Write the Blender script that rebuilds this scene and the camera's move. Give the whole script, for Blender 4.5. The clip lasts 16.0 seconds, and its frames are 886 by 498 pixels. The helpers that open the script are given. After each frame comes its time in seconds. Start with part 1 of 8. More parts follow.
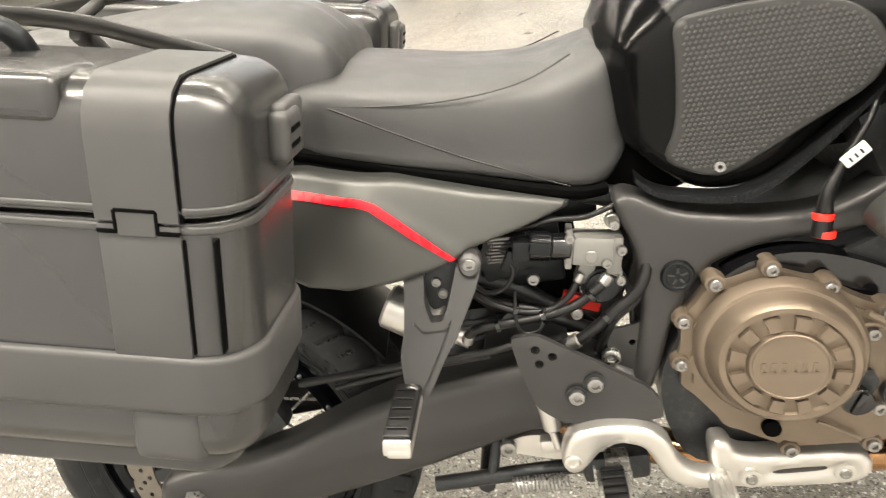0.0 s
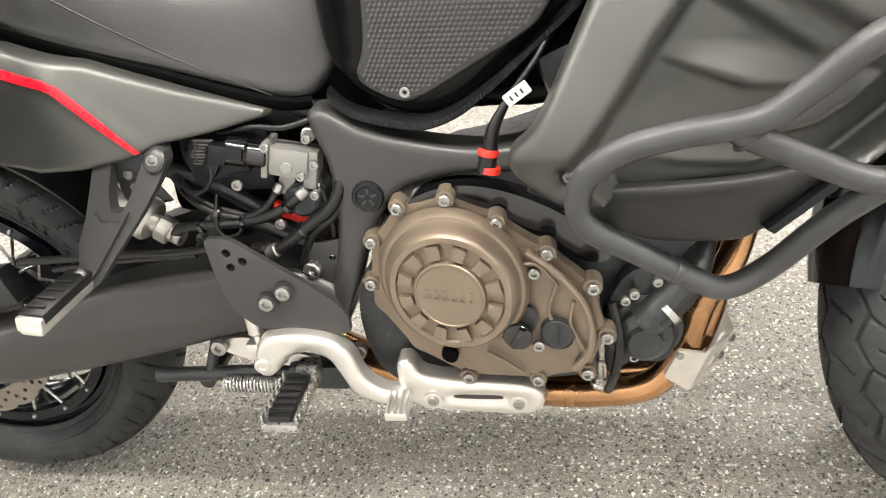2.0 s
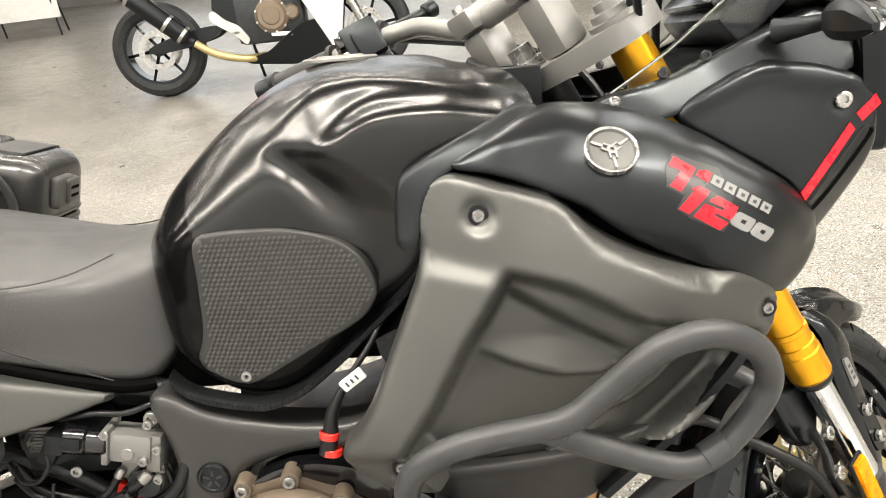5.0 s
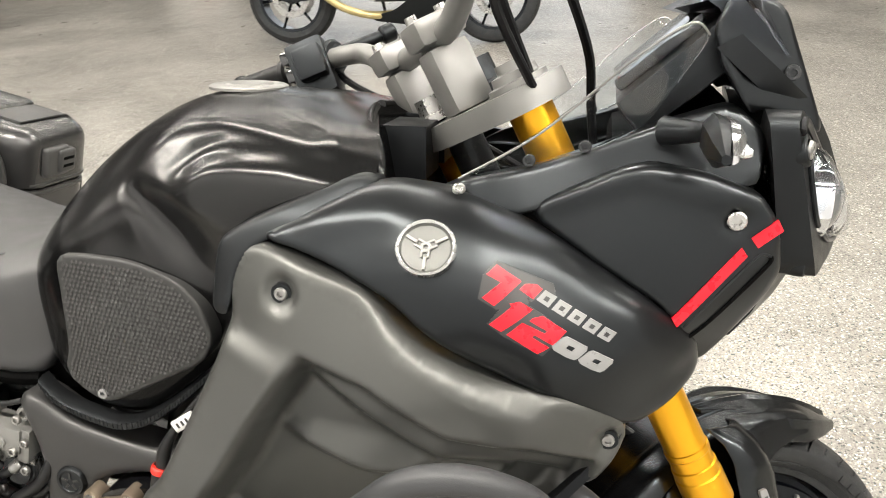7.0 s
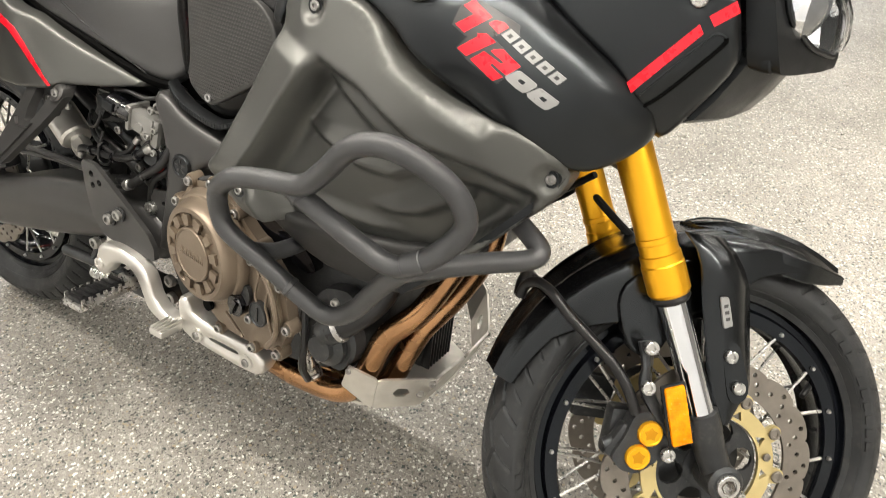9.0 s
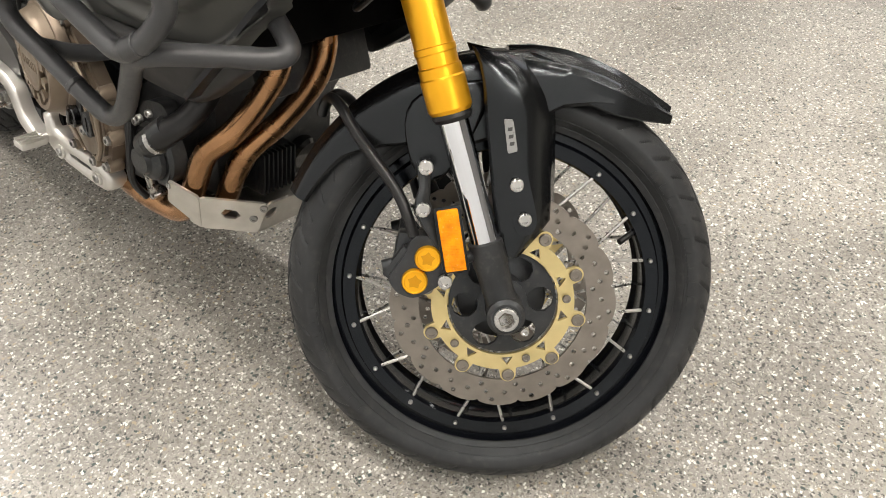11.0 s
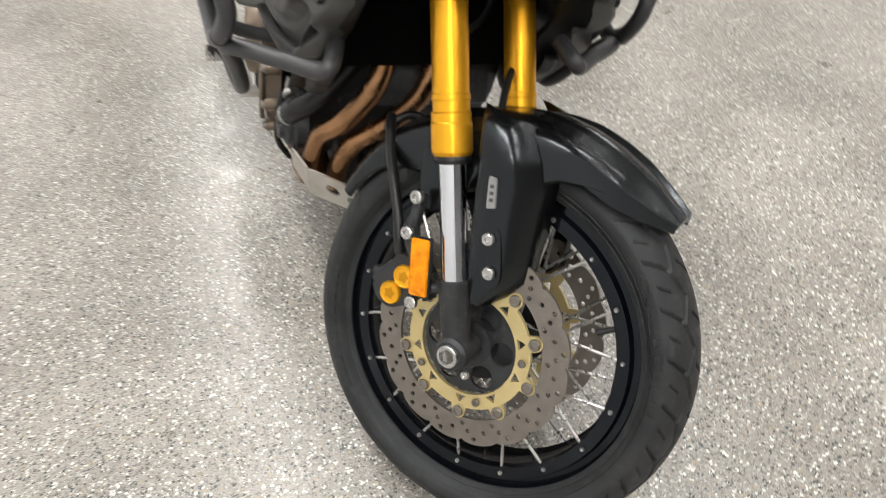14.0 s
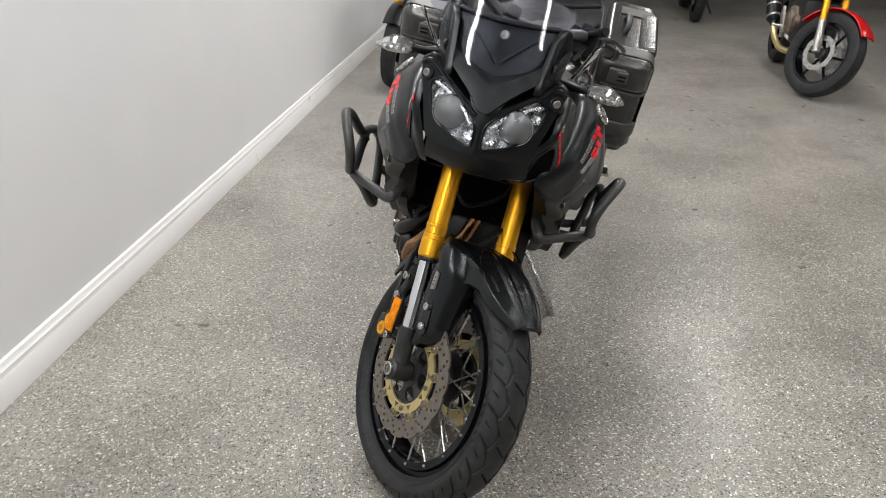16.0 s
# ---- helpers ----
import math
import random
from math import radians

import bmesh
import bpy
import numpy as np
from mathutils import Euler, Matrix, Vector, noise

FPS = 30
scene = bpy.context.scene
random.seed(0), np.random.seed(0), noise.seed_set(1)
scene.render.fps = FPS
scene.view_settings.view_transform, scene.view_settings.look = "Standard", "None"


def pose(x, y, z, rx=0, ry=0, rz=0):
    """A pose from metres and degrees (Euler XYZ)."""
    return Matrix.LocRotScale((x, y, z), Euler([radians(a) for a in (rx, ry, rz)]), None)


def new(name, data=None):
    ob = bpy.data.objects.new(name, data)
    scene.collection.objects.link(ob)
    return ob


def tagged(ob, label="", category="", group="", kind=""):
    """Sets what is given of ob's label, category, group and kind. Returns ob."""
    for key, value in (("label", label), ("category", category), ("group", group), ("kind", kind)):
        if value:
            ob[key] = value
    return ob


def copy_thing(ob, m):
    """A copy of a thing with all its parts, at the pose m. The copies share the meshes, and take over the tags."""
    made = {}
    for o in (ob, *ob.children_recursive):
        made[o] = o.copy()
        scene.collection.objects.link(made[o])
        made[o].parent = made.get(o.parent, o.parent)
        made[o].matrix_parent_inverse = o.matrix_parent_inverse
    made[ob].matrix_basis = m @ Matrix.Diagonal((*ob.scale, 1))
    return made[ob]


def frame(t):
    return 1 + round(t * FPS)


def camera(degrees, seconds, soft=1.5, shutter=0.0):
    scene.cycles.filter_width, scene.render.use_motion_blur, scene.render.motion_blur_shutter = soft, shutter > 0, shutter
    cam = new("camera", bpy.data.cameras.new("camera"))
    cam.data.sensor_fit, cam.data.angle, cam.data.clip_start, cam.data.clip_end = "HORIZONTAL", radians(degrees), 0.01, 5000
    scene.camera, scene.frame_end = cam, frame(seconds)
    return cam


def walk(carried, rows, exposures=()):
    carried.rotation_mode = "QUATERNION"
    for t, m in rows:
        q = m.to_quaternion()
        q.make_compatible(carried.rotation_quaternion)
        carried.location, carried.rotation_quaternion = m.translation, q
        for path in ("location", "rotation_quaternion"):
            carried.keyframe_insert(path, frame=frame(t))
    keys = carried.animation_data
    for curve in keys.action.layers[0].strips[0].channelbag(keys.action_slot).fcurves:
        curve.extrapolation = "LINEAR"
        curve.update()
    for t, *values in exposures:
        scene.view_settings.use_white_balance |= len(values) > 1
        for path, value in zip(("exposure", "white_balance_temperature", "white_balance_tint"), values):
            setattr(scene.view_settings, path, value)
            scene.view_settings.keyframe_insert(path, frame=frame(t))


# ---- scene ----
cam = camera(60.95, 16.0, 0.8, 0.25)
PATH = [
    (0, 0.589, -0.8047, 1.1455, 57.027, 12.78, 2.806),
    (0.5, 0.7006, -0.8451, 1.1421, 55.204, 9.713, 3.89),
    (1, 0.7972, -0.8009, 1.1127, 52.392, 7.743, 2.303),
    (1.5, 0.8508, -0.7554, 1.0902, 50.948, 7.124, 2.079),
    (2, 0.9368, -0.803, 1.0798, 52.037, 6.61, 5.823),
    (2.5, 1.0024, -0.8318, 1.0691, 54.301, 5.221, 8.267),
    (3, 1.0064, -0.8085, 1.0966, 57.447, 4.697, 7.532),
    (3.5, 0.9915, -0.7863, 1.1204, 59.024, 4.808, 4.629),
    (4, 0.9714, -0.7828, 1.1495, 60.47, 5.236, 1.737),
    (4.5, 0.9919, -0.7594, 1.167, 62.385, 5.271, -1.177),
    (5, 1.0306, -0.7515, 1.1999, 63.363, 5.522, -1.276),
    (5.2, 1.0524, -0.7607, 1.2148, 63.414, 5.289, -0.717),
    (7.3, 1.4132, -0.6138, 1.26, 59.895, 1.992, 17.836),
    (7.5, 1.4721, -0.6156, 1.2526, 59.048, 1.58, 22.404),
    (8, 1.5217, -0.6453, 1.2117, 57.681, -0.41, 30.079),
    (8.5, 1.5575, -0.7001, 1.2111, 56.971, -0.681, 32.315),
    (9, 1.6202, -0.7481, 1.1757, 54.408, 0.082, 31.386),
    (9.5, 1.7037, -0.758, 1.1691, 52.839, 0.79, 32.226),
    (10, 1.9232, -0.7028, 1.1246, 51.59, 1.784, 35.332),
    (10.2, 1.9957, -0.6727, 1.1124, 50.931, 1.749, 36.292),
    (12.3, 1.9252, -0.3915, 1.0054, 40.224, 0.6, 43.715),
    (12.5, 1.9388, -0.359, 1.0002, 39.56, 1.133, 45.285),
    (13, 1.9846, -0.2524, 0.9726, 38.02, 2.934, 50.919),
    (13.5, 2.0659, -0.1938, 0.9836, 37.988, 4.036, 59.494),
    (14, 2.2822, -0.1892, 1.1177, 49.486, 3.445, 71.957),
    (14.5, 2.5276, -0.0309, 1.1887, 56.178, 2.512, 84.9),
    (15, 2.6938, 0.1346, 1.266, 59.177, 2.964, 89.979),
    (15.5, 2.8784, 0.2236, 1.2968, 63.06, 1.097, 95.744),
    (16, 3.0297, 0.3988, 1.3216, 65.144, -0.187, 101.481),
]
walk(cam, [(t, pose(*row)) for t, *row in PATH],
     [(0, 0.85, 6900, 10), (2.5, 0.95, 6450, 10), (5, 0.67, 6700, 10), (7.5, 0.49, 6500, 10), (8.5, 0.51, 6550, 10), (9.5, 0.33, 6750, 10), (12.5, -0.12, 6350, 13), (13.5, -0.2, 6300, 12), (14, -0.07, 6250, 12), (14.5, -0.32, 6300, 13), (16, -0.57, 6200, 12)])
from mathutils.geometry import delaunay_2d_cdt


# world, lights, exposure
world = bpy.data.worlds.new("world")
scene.world = world
world.use_nodes = True
world.node_tree.nodes["Background"].inputs[0].default_value = (0.75, 0.85, 1.0, 1)
world.node_tree.nodes["Background"].inputs[1].default_value = 0.2
scene.view_settings.exposure = 0.0


def area_lamp(name, place, size_x, size_y, watts, colour, turn=(0, 0, 0)):
    data = bpy.data.lights.new(name, "AREA")
    data.shape, data.size, data.size_y = "RECTANGLE", size_x, size_y
    data.energy, data.color = watts, colour
    ob = new(name, data)
    ob.matrix_basis = pose(*place, *turn)
    return ob


CEILING = 3.2
LAMPS = [(x, y) for y in (-0.55, 1.7, 4.2, 6.8) for x in (-4.6, -2.2, 0.2, 2.6, 5.0)]
for lx, ly in LAMPS:
    area_lamp("ceiling_lamp_light", (lx, ly, CEILING - 0.075), 1.9, 0.11, 62 if ly < 0 else 42 if ly < 3 else 19, (1.0, 0.95, 0.86))
area_lamp("window_daylight", (-1.0, 10.2, 1.6), 5.0, 2.2, 9, (0.86, 0.93, 1.0), (90, 0, 180))


# materials
def material(name, base, rough=0.5, metal=0.0, vary=0.15, scale=14.0, grain=0.0, grain_scale=600.0, coat=0.0, rough_vary=0.08,
             wear=0.0, transmission=0.0, ior=1.45, emit=0.0, spec=0.5, cool=False):
    m = bpy.data.materials.new(name)
    m.use_nodes = True
    t = m.node_tree
    b = t.nodes["Principled BSDF"]
    co = t.nodes.new("ShaderNodeTexCoord")
    n1 = t.nodes.new("ShaderNodeTexNoise")
    n1.inputs["Scale"].default_value, n1.inputs["Detail"].default_value = scale, 6.0
    t.links.new(co.outputs["Object"], n1.inputs["Vector"])
    ramp = t.nodes.new("ShaderNodeMapRange")
    ramp.inputs["From Min"].default_value, ramp.inputs["From Max"].default_value = 0.3, 0.7
    ramp.inputs["To Min"].default_value, ramp.inputs["To Max"].default_value = 1.0 - vary, 1.0 + vary
    t.links.new(n1.outputs["Fac"], ramp.inputs["Value"])
    mul = t.nodes.new("ShaderNodeMix")
    mul.data_type, mul.blend_type = "RGBA", "MULTIPLY"
    mul.inputs["Factor"].default_value = 1.0
    mul.inputs[6].default_value = (*base, 1)
    t.links.new(ramp.outputs["Result"], mul.inputs[7])
    colour = mul.outputs[2]
    if wear:
        n3 = t.nodes.new("ShaderNodeTexNoise")
        n3.inputs["Scale"].default_value, n3.inputs["Detail"].default_value = scale * 4, 8.0
        t.links.new(co.outputs["Object"], n3.inputs["Vector"])
        mr = t.nodes.new("ShaderNodeMapRange")
        mr.inputs["From Min"].default_value, mr.inputs["From Max"].default_value = 0.56, 0.72
        mr.inputs["To Max"].default_value = wear
        t.links.new(n3.outputs["Fac"], mr.inputs["Value"])
        mx = t.nodes.new("ShaderNodeMix")
        mx.data_type = "RGBA"
        mx.inputs[7].default_value = (0.22, 0.2, 0.17, 1)
        t.links.new(mr.outputs["Result"], mx.inputs["Factor"])
        t.links.new(colour, mx.inputs[6])
        colour = mx.outputs[2]
    t.links.new(colour, b.inputs["Base Color"])
    rr = t.nodes.new("ShaderNodeMapRange")
    rr.inputs["From Min"].default_value, rr.inputs["From Max"].default_value = 0.3, 0.7
    rr.inputs["To Min"].default_value, rr.inputs["To Max"].default_value = max(0.02, rough - rough_vary), min(1, rough + rough_vary)
    n2 = t.nodes.new("ShaderNodeTexNoise")
    n2.inputs["Scale"].default_value, n2.inputs["Detail"].default_value = scale * 2.7, 8.0
    t.links.new(co.outputs["Object"], n2.inputs["Vector"])
    t.links.new(n2.outputs["Fac"], rr.inputs["Value"])
    t.links.new(rr.outputs["Result"], b.inputs["Roughness"])
    b.inputs["Metallic"].default_value = metal
    b.inputs["Coat Weight"].default_value = coat
    b.inputs["Coat Roughness"].default_value = 0.12
    b.inputs["Transmission Weight"].default_value = transmission
    b.inputs["IOR"].default_value = ior
    b.inputs["Specular IOR Level"].default_value = spec
    if cool:
        b.inputs["Specular Tint"].default_value = (0.86, 0.94, 1.0, 1)
    if emit:
        b.inputs["Emission Color"].default_value = (*base, 1)
        b.inputs["Emission Strength"].default_value = emit
    if grain:
        g = t.nodes.new("ShaderNodeTexNoise")
        g.inputs["Scale"].default_value, g.inputs["Detail"].default_value = grain_scale, 3.0
        t.links.new(co.outputs["Object"], g.inputs["Vector"])
        bp = t.nodes.new("ShaderNodeBump")
        bp.inputs["Strength"].default_value, bp.inputs["Distance"].default_value = grain, 0.001
        t.links.new(g.outputs["Fac"], bp.inputs["Height"])
        t.links.new(bp.outputs["Normal"], b.inputs["Normal"])
    return m


satin_black = material("satin_black_paint", (0.003, 0.003, 0.0032), 0.23, 0.0, 0.03, 3, 0.0, 900, 0.0, 0.002, spec=0.55)
gloss_black = material("gloss_black_plastic", (0.004, 0.004, 0.005), 0.16, 0.0, 0.05, 8, rough_vary=0.01, spec=0.9)
cowl_black = material("matt_black_cowl_paint", (0.0032, 0.0033, 0.0036), 0.29, 0.0, 0.03, 3, 0.0, 900, 0.0, 0.002, spec=0.52, cool=True)
matt_grey = material("matt_grey_paint", (0.081, 0.082, 0.0775), 0.37, 0.6, 0.06, 5, 0.04, 1400, 0.0, 0.04)
frame_grey = material("dark_grey_frame_paint", (0.048, 0.0475, 0.047), 0.36, 0.4, 0.06, 9, 0.06, 900, 0.0, 0.03)
fender_black = material("mudguard_black_plastic", (0.003, 0.003, 0.0033), 0.24, 0.0, 0.08, 6, 0.0, 1500, 0.0, 0.01, spec=0.58, cool=True)
black_plastic = material("textured_black_plastic", (0.005, 0.0052, 0.0056), 0.38, 0.0, 0.1, 12, 0.08, 1500, spec=0.4, cool=True)
case_plastic = material("pannier_plastic", (0.024, 0.024, 0.0241), 0.26, 0.0, 0.04, 4, 0.0, 1200, 0.0, 0.0, spec=0.9)
case_strap = material("pannier_strap_plastic", (0.05, 0.05, 0.0498), 0.44, 0.0, 0.05, 14, 0.1, 1500, 0.0, 0.02)
bar_paint = material("crash_bar_powder_coat", (0.036, 0.037, 0.039), 0.36, 0.0, 0.08, 30, 0.3, 1100, 0.0, 0.04, spec=0.5)
# grey darkened to carry the shade on the fairing's lower panel
belly_grey = material("shaded_belly_grey", (0.026, 0.026, 0.026), 0.42, 0.0, 0.1, 12, 0.1, 1300, spec=0.3)
vinyl = material("seat_vinyl", (0.0255, 0.0256, 0.0262), 0.4, 0.0, 0.06, 8, 0.5, 1300, spec=1.0)
vinyl_side = material("smooth_seat_vinyl", (0.02, 0.02, 0.021), 0.5, 0.0, 0.06, 18, 0.2, 1300)
rubber = material("tyre_rubber", (0.023, 0.0232, 0.0238), 0.52, 0.0, 0.25, 18, 0.4, 700, 0.0, 0.1, 0.06, spec=0.3, cool=True)
hose_rubber = material("hose_rubber", (0.007, 0.007, 0.0075), 0.36, 0.0, 0.2, 40, 0.12, 900, spec=0.45)
rim_black = material("black_anodised_rim", (0.003, 0.0035, 0.005), 0.13, 0.0, 0.15, 20, spec=0.35, cool=True)
# darker copy of the gold, painting the shade in the caps' star recesses
gold_shade = material("gold_recess_shade", (0.6, 0.27, 0.012), 0.4, 0.8, 0.03, 12, 0, 500, 0, 0.015)
gold = material("gold_anodised_tube", (0.87, 0.43, 0.02), 0.31, 0.8, 0.03, 12, 0, 500, 0, 0.015)
disc_gold = material("pale_gold_disc_carrier", (0.6, 0.49, 0.24), 0.36, 0.75, 0.08, 30, 0.1, 900)
disc_steel = material("brake_disc_steel", (0.21, 0.19, 0.165), 0.42, 0.8, 0.12, 40, 0.15, 700)
chrome = material("chrome_stanchion", (0.75, 0.77, 0.8), 0.08, 1.0, 0.02, 10, rough_vary=0.01)
steel = material("zinc_steel", (0.46, 0.455, 0.44), 0.3, 0.95, 0.15, 60, 0.05, 600)
bolt_steel = material("bolt_steel", (0.3, 0.295, 0.285), 0.34, 0.9, 0.15, 60, 0.05, 600)
aluminium = material("cast_aluminium", (0.6, 0.585, 0.555), 0.36, 0.85, 0.03, 20, 0.03, 800, 0.0, 0.04)
silver_paint = material("silver_clamp_paint", (0.22, 0.217, 0.208), 0.42, 0.5, 0.06, 20, 0.08, 1200)
bronze = material("bronze_engine_cover_paint", (0.19, 0.15, 0.112), 0.42, 0.55, 0.08, 16, 0.12, 1300)
engine_black = material("engine_black", (0.019, 0.019, 0.0195), 0.36, 0.0, 0.3, 30, 0.3, 400, 0.0, 0.08, 0.1, spec=0.5, cool=True)
pipe_metal = material("heat_stained_steel_pipe", (0.33, 0.18, 0.088), 0.24, 0.97, 0.4, 9, 0.05, 300, 0.0, 0.06, 0.04)
brushed = material("brushed_aluminium_plate", (0.6, 0.58, 0.54), 0.38, 0.85, 0.1, 30, 0.15, 500)
stripe_red = material("red_decal", (0.75, 0.006, 0.018), 0.3, 0.0, 0.04, 30)
clip_red = material("red_plastic", (0.75, 0.03, 0.02), 0.4, 0.0, 0.08, 30)
decal_grey = material("grey_decal", (0.22, 0.22, 0.22), 0.35, 0.1, 0.05, 30)
decal_dark = material("dark_grey_decal", (0.035, 0.035, 0.035), 0.35, 0.0, 0.05, 30)
orange = material("amber_reflector", (0.72, 0.24, 0.001), 0.22, 0.0, 0.3, 70, 0.3, 900, 0.0, spec=0.3)
white_plastic = material("white_plastic", (0.78, 0.78, 0.76), 0.4, 0.0, 0.05, 20)
clear = material("clear_plastic", (0.9, 0.93, 0.96), 0.03, 0.0, 0.0, 10, 0, 600, 0, 0.0, 0, 1.0, 1.45)
smoked = material("smoked_clear_plastic", (0.58, 0.6, 0.68), 0.03, 0.0, 0.0, 10, 0, 600, 0, 0.0, 0, 1.0, 1.4)
lamp_glass = material("headlamp_lens", (0.95, 0.97, 1.0), 0.02, 0.0, 0.0, 10, 0, 600, 0, 0.0, 0, 1.0, 1.2)
projector_glass = material("projector_glass", (0.1, 0.105, 0.11), 0.07, 0.0, 0.1, 30, 0, 600, 1.0)
badge_metal = material("badge_metal", (0.55, 0.55, 0.54), 0.25, 0.9, 0.05, 30)
signal_glass = material("signal_lens_plastic", (0.5, 0.505, 0.51), 0.1, 0.85, 0.45, 120)
reflector = material("headlamp_reflector", (0.9, 0.91, 0.93), 0.26, 1.0, 0.08, 60)
# near-black that puts the shade of gaps and openings into the colour
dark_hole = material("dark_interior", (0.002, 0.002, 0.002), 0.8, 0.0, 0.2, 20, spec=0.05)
flank_black = material("tank_flank_black", (0.003, 0.003, 0.0032), 0.16, 0.0, 0.05, 6, 0.0, 900, 0.0, 0.01, spec=0.16)
# one rubber in two tones: paler scales, base darkened as shade between them
pad_raised = material("lit_pad_rubber", (0.06, 0.059, 0.058), 0.42, 0.0, 0.05, 20, 0.05, 1500)
pad_rubber = material("tank_pad_rubber", (0.03, 0.03, 0.0295), 0.5, 0.0, 0.05, 20, 0.1, 1500)
wall_paint = material("white_wall_paint", (0.74, 0.75, 0.77), 0.5, 0.0, 0.03, 1.5, 0.15, 160)
trim_paint = material("white_trim_paint", (0.82, 0.82, 0.82), 0.35, 0.0, 0.03, 3, 0.05, 200)
# far walls' grey, darkened so the bike reflects a dim room
far_paint = material("dim_wall_grey", (0.2, 0.195, 0.19), 0.6, 0.0, 0.1, 1.2, 0.1, 160)
# ceiling grey kept dark so black paint mirrors little but the strip lights
ceiling_tile = material("dim_ceiling_grey", (0.09, 0.088, 0.085), 0.8, 0.0, 0.04, 3, 0.3, 200)
lamp_face = material("lamp_diffuser", (1.0, 0.96, 0.88), 0.5, emit=9.0)
paint_red = material("red_gloss_paint", (0.62, 0.012, 0.015), 0.15, 0.0, 0.05, 8, 0, 600, 0.5)
paint_white = material("white_gloss_paint", (0.8, 0.8, 0.8), 0.2, 0.0, 0.03, 8, 0, 600, 0.4)


def floor_material():
    m = bpy.data.materials.new("flaked_epoxy_floor")
    m.use_nodes = True
    t = m.node_tree
    b = t.nodes["Principled BSDF"]
    co = t.nodes.new("ShaderNodeTexCoord")
    last = None
    warp = t.nodes.new("ShaderNodeTexNoise")
    warp.inputs["Scale"].default_value, warp.inputs["Detail"].default_value = 240.0, 2.0
    t.links.new(co.outputs["Object"], warp.inputs["Vector"])
    bend = t.nodes.new("ShaderNodeMix")
    bend.data_type, bend.blend_type = "RGBA", "LINEAR_LIGHT"
    bend.inputs["Factor"].default_value = 0.004
    t.links.new(co.outputs["Object"], bend.inputs[6])
    t.links.new(warp.outputs["Color"], bend.inputs[7])
    big = t.nodes.new("ShaderNodeTexNoise")
    big.inputs["Scale"].default_value, big.inputs["Detail"].default_value = 1.7, 7.0
    t.links.new(co.outputs["Object"], big.inputs["Vector"])
    base = t.nodes.new("ShaderNodeValToRGB")
    base.color_ramp.elements[0].position, base.color_ramp.elements[0].color = 0.32, (0.2, 0.19, 0.17, 1)
    base.color_ramp.elements[1].position, base.color_ramp.elements[1].color = 0.68, (0.32, 0.305, 0.28, 1)
    t.links.new(big.outputs["Fac"], base.inputs["Fac"])
    last = base.outputs["Color"]
    # flakes: (cells to the metre, share of cells, colours)
    for scale, share, stops in ((420, 0.6, ((0.0, (0.075, 0.072, 0.068)), (0.28, (0.2, 0.187, 0.165)), (0.58, (0.34, 0.325, 0.295)), (0.84, (0.48, 0.46, 0.42)))),
                                (195, 0.55, ((0.0, (0.055, 0.053, 0.05)), (0.2, (0.17, 0.157, 0.136)), (0.44, (0.3, 0.28, 0.24)), (0.66, (0.42, 0.405, 0.37)), (0.84, (0.66, 0.64, 0.6)))),
                                (165, 0.12, ((0.0, (0.74, 0.75, 0.7)), (0.36, (0.04, 0.058, 0.055)), (0.7, (0.33, 0.27, 0.19))))):
        v = t.nodes.new("ShaderNodeTexVoronoi")
        v.inputs["Scale"].default_value = scale
        t.links.new(bend.outputs[2], v.inputs["Vector"])
        sep = t.nodes.new("ShaderNodeSeparateColor")
        t.links.new(v.outputs["Color"], sep.inputs["Color"])
        pick = t.nodes.new("ShaderNodeMath")
        pick.operation = "LESS_THAN"
        pick.inputs[1].default_value = share
        t.links.new(sep.outputs[0], pick.inputs[0])
        edge = t.nodes.new("ShaderNodeMath")
        edge.operation = "LESS_THAN"
        edge.inputs[1].default_value = 0.52
        t.links.new(v.outputs["Distance"], edge.inputs[0])
        both = t.nodes.new("ShaderNodeMath")
        both.operation = "MULTIPLY"
        t.links.new(pick.outputs[0], both.inputs[0])
        t.links.new(edge.outputs[0], both.inputs[1])
        cr = t.nodes.new("ShaderNodeValToRGB")
        cr.color_ramp.interpolation = "CONSTANT"
        for i, (at, c) in enumerate(stops):
            e = cr.color_ramp.elements[i] if i < 2 else cr.color_ramp.elements.new(at)
            e.position, e.color = at, (*c, 1)
        t.links.new(sep.outputs[1], cr.inputs["Fac"])
        mx = t.nodes.new("ShaderNodeMix")
        mx.data_type = "RGBA"
        t.links.new(both.outputs[0], mx.inputs["Factor"])
        t.links.new(last, mx.inputs[6])
        t.links.new(cr.outputs["Color"], mx.inputs[7])
        last = mx.outputs[2]
    tint = t.nodes.new("ShaderNodeMapRange")
    tint.inputs["From Min"].default_value, tint.inputs["From Max"].default_value = 0.3, 0.7
    tint.inputs["To Min"].default_value, tint.inputs["To Max"].default_value = 0.77, 1.0
    t.links.new(big.outputs["Fac"], tint.inputs["Value"])
    mul = t.nodes.new("ShaderNodeMix")
    mul.data_type, mul.blend_type = "RGBA", "MULTIPLY"
    mul.inputs["Factor"].default_value = 1.0
    t.links.new(last, mul.inputs[6])
    t.links.new(tint.outputs["Result"], mul.inputs[7])
    spot = t.nodes.new("ShaderNodeVectorMath")
    spot.operation = "DISTANCE"
    spot.inputs[1].default_value = (2.51, -4.846, 0.0)
    shift = t.nodes.new("ShaderNodeMix")
    shift.data_type, shift.blend_type = "RGBA", "LINEAR_LIGHT"
    shift.inputs["Factor"].default_value = 0.025
    wob = t.nodes.new("ShaderNodeTexNoise")
